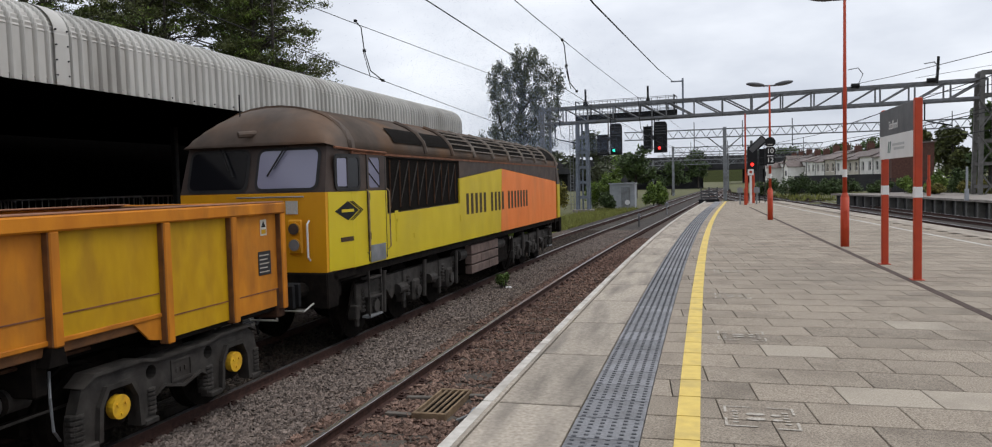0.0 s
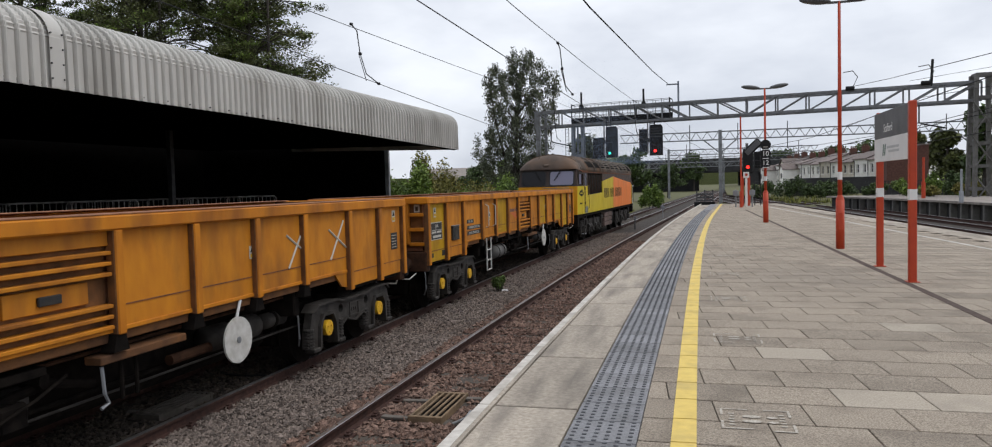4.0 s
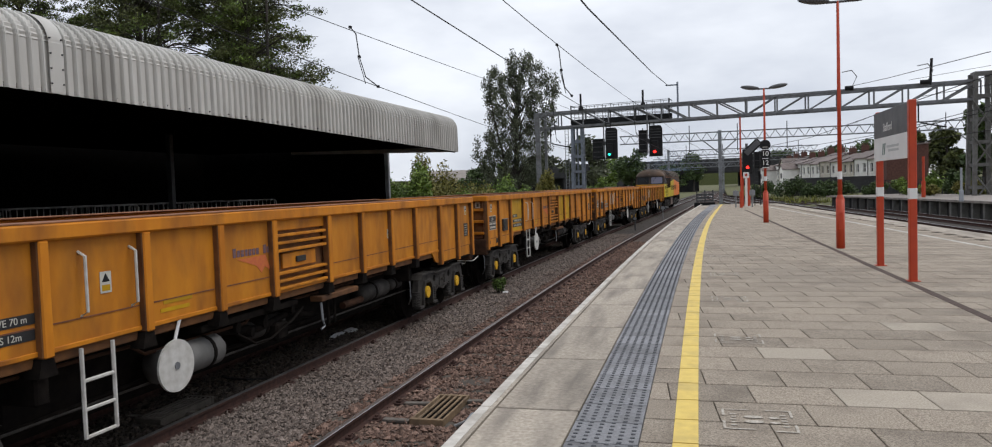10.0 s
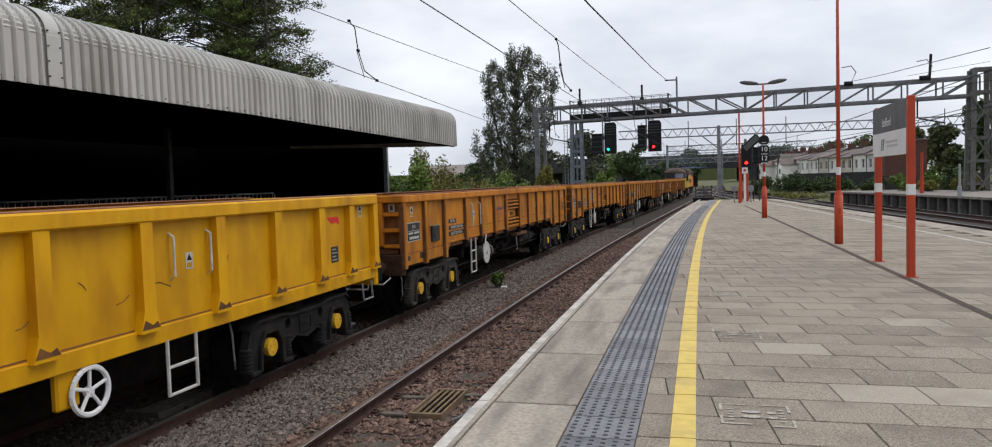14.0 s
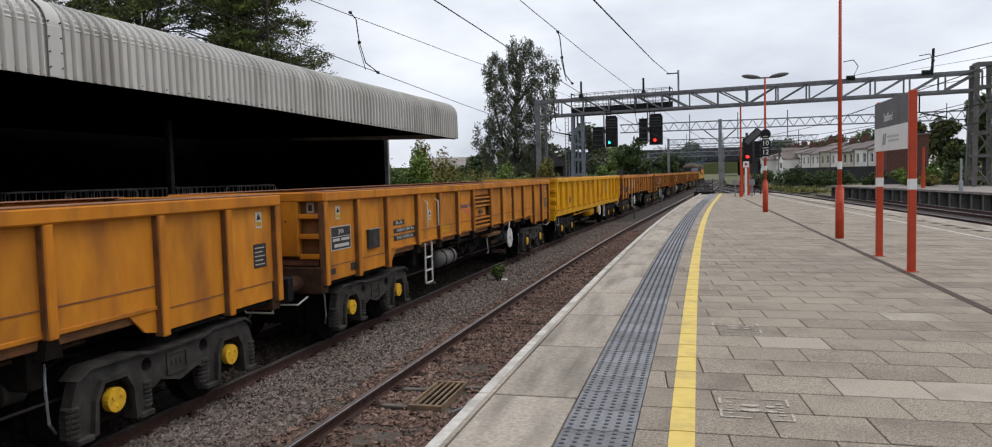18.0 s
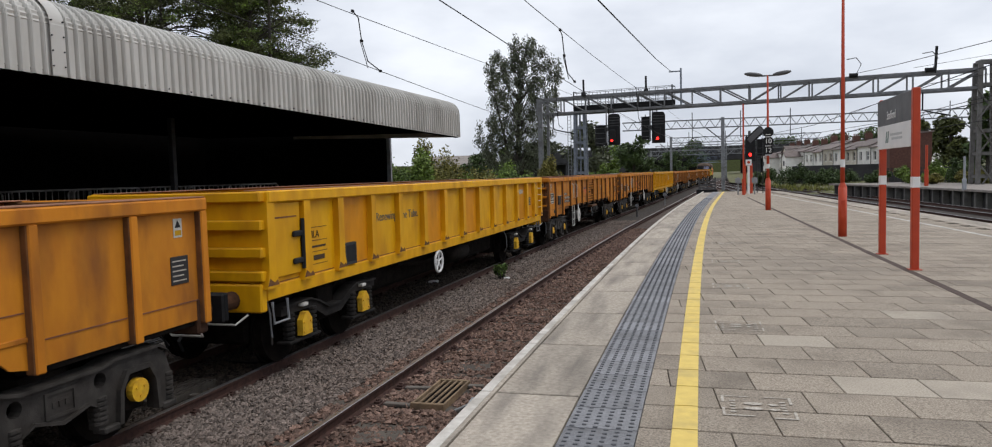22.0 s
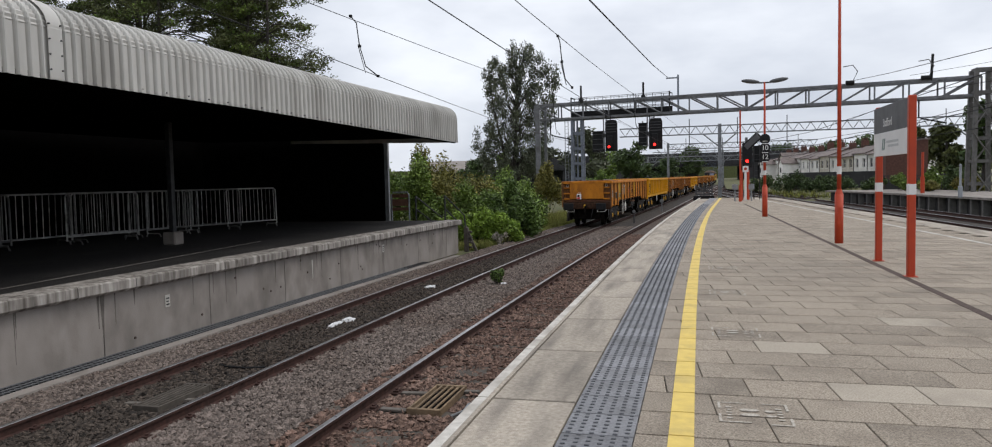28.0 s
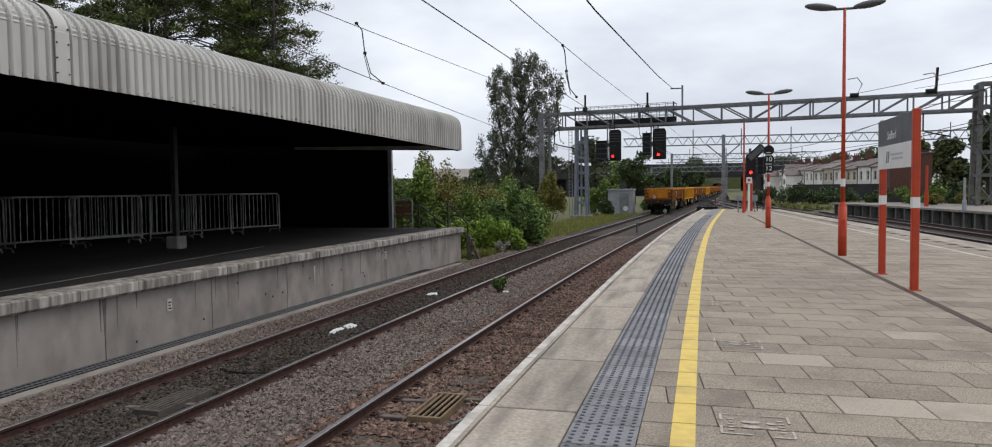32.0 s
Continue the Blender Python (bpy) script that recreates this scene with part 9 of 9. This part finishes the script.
        part("wing_gable", plate([(wx0, eaves - 0.92), (wx1, eaves - 0.92), ((wx0 + wx1) / 2, eaves - 0.05)], -wd, 0.0), M[wall], h).matrix_basis = Matrix(((0, 1, 0, 0), (1, 0, 0, 0), (0, 0, 1, 0), (0, 0, 0, 1)))
        part("wing_roof", plate([(wx0 - 0.2, eaves - 1.05), ((wx0 + wx1) / 2, eaves + 0.0), (wx1 + 0.2, eaves - 1.05), (wx1 + 0.2, eaves - 0.92), ((wx0 + wx1) / 2, eaves + 0.14), (wx0 - 0.2, eaves - 0.92)], -wd - 0.2, 0.6), M["slate"], roof).matrix_basis = Matrix(((0, 1, 0, 0), (1, 0, 0, 0), (0, 0, 1, 0), (0, 0, 0, 1)))
        ww = part("window", box((wx0 + 0.75, -wd - 0.03, 2.3), (wx1 - 0.75, -wd, 3.4)), M["white_plastic"], h, "white framed window")
        part("pane", box((wx0 + 0.83, -wd - 0.045, 2.38), (wx1 - 0.83, -wd - 0.03, 3.32)), M["dark_window"], ww)
    ch = part("chimney", box((w - 0.55, depth / 2 - 0.5, ridge - 0.4), (w + 0.15, depth / 2 + 0.5, ridge + 1.1), 0.02), M["brick"], roof)
    for k in (-0.3, 0.0, 0.3):
        part("chimney_pot", rod((w - 0.2, depth / 2 + k, ridge + 1.1), (w - 0.2, depth / 2 + k, ridge + 1.45), 0.1, 8), M["brick"], roof)
    part("downpipe", rod((w - 0.15, -0.06, 0), (w - 0.15, -0.06, eaves), 0.05, 6), M["black"], h)


def build_houses():
    a, b = Vector((24.7, 112.0, -0.7)), Vector((16.3, 172.0, -0.4))
    n = 11
    for i in range(n):
        p, q = a + (b - a) * i / n, a + (b - a) * (i + 0.985) / n
        house(i, p, q, 7.0, 4.85 + 0.2 * math.sin(i * 2.1), 6.15 + 0.25 * math.sin(i * 1.7), ("render", "render", "cream", "render", "cream", "render", "render", "render", "render", "cream", "render")[i], i == 9, i in (7, 10))
    g = thing("brick_workshop", "plain red brick workshop with a flat roof beside the line", "building", pose(18.2, 81.0, -0.8))
    part("wall", plate([(0, 0), (3.7, 0), (3.7, 5.45), (0, 5.2)], 0, 4.0), M["brick"], g).matrix_basis = Matrix(((0, 1, 0, 0), (1, 0, 0, 0), (0, 0, 1, 0), (0, 0, 0, 1)))
    part("plinth", box((-0.05, -0.06, 0), (3.65, 0.0, 1.7), 0.01), M["far_dark"], g, "dark lower wall")
    part("roof", plate([(-0.15, 5.19), (3.85, 5.46), (3.85, 5.6), (-0.15, 5.33)], -0.15, 4.2), M["slate"], g).matrix_basis = Matrix(((0, 1, 0, 0), (1, 0, 0, 0), (0, 0, 1, 0), (0, 0, 0, 1)))
    s = thing("low_shed", "low shed with a pale pitched roof behind the fence", "shed", pose(21.9, 84.0, -0.9))
    part("wall", box((0, 0, 0), (1.8, 5, 1.7)), M["far_dark"], s)
    part("roof", plate([(-0.3, 1.7), (2.5, 2.7), (5.3, 1.7), (5.3, 1.85), (2.5, 2.85), (-0.3, 1.85)], -0.1, 1.9), M["render"], s)
    w = part("boundary_wall", box((12.5, 108.0, -0.8), (27.5, 108.3, 1.75)), M["far_dark"])
    tagged(w, "long dark boundary wall in front of the houses", "wall", kind="structure")


def build_distance():
    s = thing("warehouse", "distant pale-roofed industrial shed beyond the bushes", "building", pose(-44.5, 120, -1.4))
    part("wall", box((0, 0, 0), (10.0, 12, 4.4)), M["far_dark"], s)
    part("roof", plate([(-0.5, 4.4), (6, 6.3), (12.5, 4.4), (12.5, 4.6), (6, 6.55), (-0.5, 4.6)], -0.5, 10.5), M["wall_conc"], s, "grey sheeted roof")
    c = thing("relay_cabin", "pale grey lineside equipment cabin", "cabin", pose(-7.1, 76.5, -1.15))
    part("body", box((-1.55, 0, 0), (0.95, 2.5, 2.5), 0.03), M["grey_box"], c)
    part("roof", box((-1.65, -0.15, 2.5), (1.05, 2.6, 2.62), 0.02), M["grey_box"], c)
    part("door", box((-0.4, -0.03, 0.1), (0.5, 0.0, 2.2), 0.01), M["galv"], c)
    # dark overbridge across the far tracks
    b = thing("overbridge", "dark plate girder road bridge in the distance", "bridge", pose(0, 232, 0))
    part("girder", box((-60, 0, 4.6), (70, 0.6, 8.4)), M["far_dark"], b)
    part("deck", box((-60, 0, 4.3), (70, 12, 4.7)), M["far_dark"], b)
    for x in (-38, -22, 17, 30):
        part("pier", box((x - 1.2, 0.4, -1.2), (x + 1.2, 11.6, 4.4), 0.05), M["far_dark"], b)
    part("abutment", box((-60, 9.0, -1.2), (1.5, 9.6, 4.3)), M["far_dark"], b, "dark abutment wall")
    part("abutment", box((13.0, 9.0, -1.2), (70, 9.6, 4.3)), M["far_dark"], b, "dark abutment wall")
    part("far_girder", box((-60, 11.5, 4.6), (70, 12, 8.4)), M["far_dark"], b)
    # dark equipment stack beyond the platform end
    e = thing("signal_back_boards", "dark lattice equipment screen beyond the platform end", "equipment", pose(1.0, 76.0, -1.15))
    for x in (-0.75, 0.0, 0.75):
        part("post", box((x - 0.06, -0.06, 0), (x + 0.06, 0.06, 2.0)), M["dark_grey"], e)
    for i in range(3):
        z = 0.9 + 0.3 * i
        part("slat", box((-0.8, -0.04, z), (0.8, 0.02, z + 0.16)), M["dark_grey"], e)
    part("low_box", box((-1.0, -0.5, 0.1), (0.95, 0.4, 0.85), 0.03), M["black"], e)
    far = raw("backdrop", [(-400, 700, -2), (400, 700, -2), (400, 700, 9), (150, 700, 13), (40, 700, 10), (-60, 700, 14), (-200, 700, 11), (-400, 700, 15)], [tuple(range(8))], M["leaf_shed"])
    tagged(far, "low dark wooded skyline", "skyline", kind="structure")
    p = thing("track_marker", "small white disc marker beside the tracks", "marker", pose(-4.55 + bend(60), 60.0, -1.08), "track markers")
    part("post", rod((0, 0, 0), (0, 0, 0.75), 0.04, 6), M["galv"], p)
    part("disc", rod((0, -0.05, 0.85), (0, 0.0, 0.85), 0.15, 16), M["galv"], p)
    p = thing("track_marker", "small white disc marker beside the tracks", "marker", pose(-9.3 + bend(72), 71.5, -1.15), "track markers")
    part("post", rod((0, 0, 0), (0, 0, 0.7), 0.04, 6), M["galv"], p)
    part("disc", rod((0, -0.05, 0.8), (0, 0.0, 0.8), 0.24, 16), M["white_plastic"], p)
    p = thing("track_marker", "small dark ground post between the tracks", "marker", pose(-4.75 + bend(45), 45.5, -1.08), "track markers")
    part("post", rod((0, 0, 0), (0, 0, 0.8), 0.05, 6), M["dark_grey"], p)
    part("disc", rod((0, -0.05, 0.7), (0, 0.0, 0.7), 0.1, 10), M["galv"], p)


def build_haze():
    """Exhaust smoke as a loose cloud of very small flakes over the locomotive, thinning outwards."""
    rng = np.random.default_rng(77)
    n = 60000
    c = np.array(((0.2, 18.0, 4.8), (-0.8, 21.0, 5.6), (0.6, 24.0, 4.6), (-1.8, 20.0, 7.0)))[rng.integers(0, 4, n)]
    P = c + rng.normal(0, 1, (n, 3)) * np.array((1.5, 3.2, 1.2))
    P[:, 2] = np.maximum(P[:, 2], 4.1)
    u = rng.normal(size=(n, 3))
    u /= np.linalg.norm(u, axis=1)[:, None]
    v = np.cross(u, rng.normal(size=(n, 3)))
    v /= np.linalg.norm(v, axis=1)[:, None]
    k = 0.0075
    q = np.stack([P - u * k, P - v * k, P + u * k, P + v * k], 1)
    me = bpy.data.meshes.new("exhaust_haze")
    me.from_pydata(q.reshape(-1, 3).tolist(), [], np.arange(4 * n).reshape(n, 4).tolist())
    me.materials.append(M["haze"])
    return tagged(new("exhaust_haze", me), "thin blue exhaust haze hanging over the locomotive", "smoke", kind="stuff")


# ---- put the place together ----
build_ground()
build_trackbed()
build_rails()
build_platform()
build_dock()
build_canopy()
build_far_platform()
build_signal_gantry()
portal(-8.6, 29.6, 93.0, 7.5, 0.95, 30, (3.05, 29.4))
portal(-4.2, 20.0, 135.0, 7.2, 0.9, 20, (-4.2,))
portal(-13.3, 14.0, 160.0, 5.6, 0.9, 22, (-13.3, -9.1))
portal(-9.0, 24.0, 178.0, 7.2, 1.1, 22, (6.5, 24.0))
build_houses()
build_distance()
build_birch()
build_shed_trees()
build_far_trees()
build_bushes()
build_grass()
build_name_sign()
build_platform_furniture()
build_barriers()
build_wires()
build_grates()
build_litter()
build_stencils()
TRAIN = build_train()
build_sleepers()
build_stones("loose_ballast", "loose grey broken ballast stones", M["stone"], ((-8.6, -7.43), (-5.82, -4.35)), 90000, 3, 4.6, 42)
# stones below the train get the darker, shade-coloured material
build_stones("oily_ballast", "ballast stones between the rails, darkened for the shade under the train", M["stone_shaded"], ((-7.33, -5.92),), 42000, 6, 4.6, 42)
build_stones("loose_brown_ballast", "loose rust-brown ballast stones", M["stone_brown"], ((-4.35, -3.93), (-3.82, -2.42), (-2.32, -1.66)), 52000, 4, 4.6, 36, 1.12, 0.8)

build_stones("loose_ballast", "loose grey broken ballast stones", M["stone"], ((-8.6, -7.43), (-5.82, -4.35)), 15000, 13, -6.0, 4.6)
build_stones("oily_ballast", "ballast stones between the rails, darkened for the shade under the train", M["stone_shaded"], ((-7.33, -5.92),), 8000, 16, -6.0, 4.6)
build_stones("loose_brown_ballast", "loose rust-brown ballast stones", M["stone_brown"], ((-4.35, -3.93), (-3.82, -2.42), (-2.32, -1.66)), 12000, 14, -6.0, 4.6, 1.2, 0.8)


def lens_rows(at, when):
    turns = ((0.0, 0), (when - 0.3, 0), (when - 0.2, 60), (when - 0.1, 120), (when, 180), (32.0, 180))
    return [(t, Matrix.Translation(at) @ Matrix.Rotation(radians(a), 4, "Z")) for t, a in turns]


def rail_place(c, s):
    return Vector((c + bend(s), s, RAIL_Z))


def motions():
    times = [i * 0.5 for i in range(65)]
    ticks = [i / 15 for i in range(481)]
    for ob, back, length, pivots in TRAIN:
        rows = []
        for t in times:
            s = train_at(t) + back
            p, q = rail_place(TRACKS[0], s + pivots[0]), rail_place(TRACKS[0], s + pivots[1])
            ang = math.atan2(-(q.x - p.x), q.y - p.y)
            turn = Matrix.Rotation(ang, 4, "Z")
            at = p - turn.to_3x3() @ Vector((0, pivots[0], 0))
            rows.append((t, Matrix.Translation(at) @ turn))
        walk(ob, rows)
        for w in [c for c in ob.children if c.name.startswith("wheelset")]:
            at, r = w.location.copy(), w.location.z
            walk(w, [(t, Matrix.Translation(at) @ Matrix.Rotation(-(train_at(t) - train_at(0)) / r, 4, "X")) for t in ticks])
    for d, at, when in LENS:
        walk(d, lens_rows(at, when))


motions()
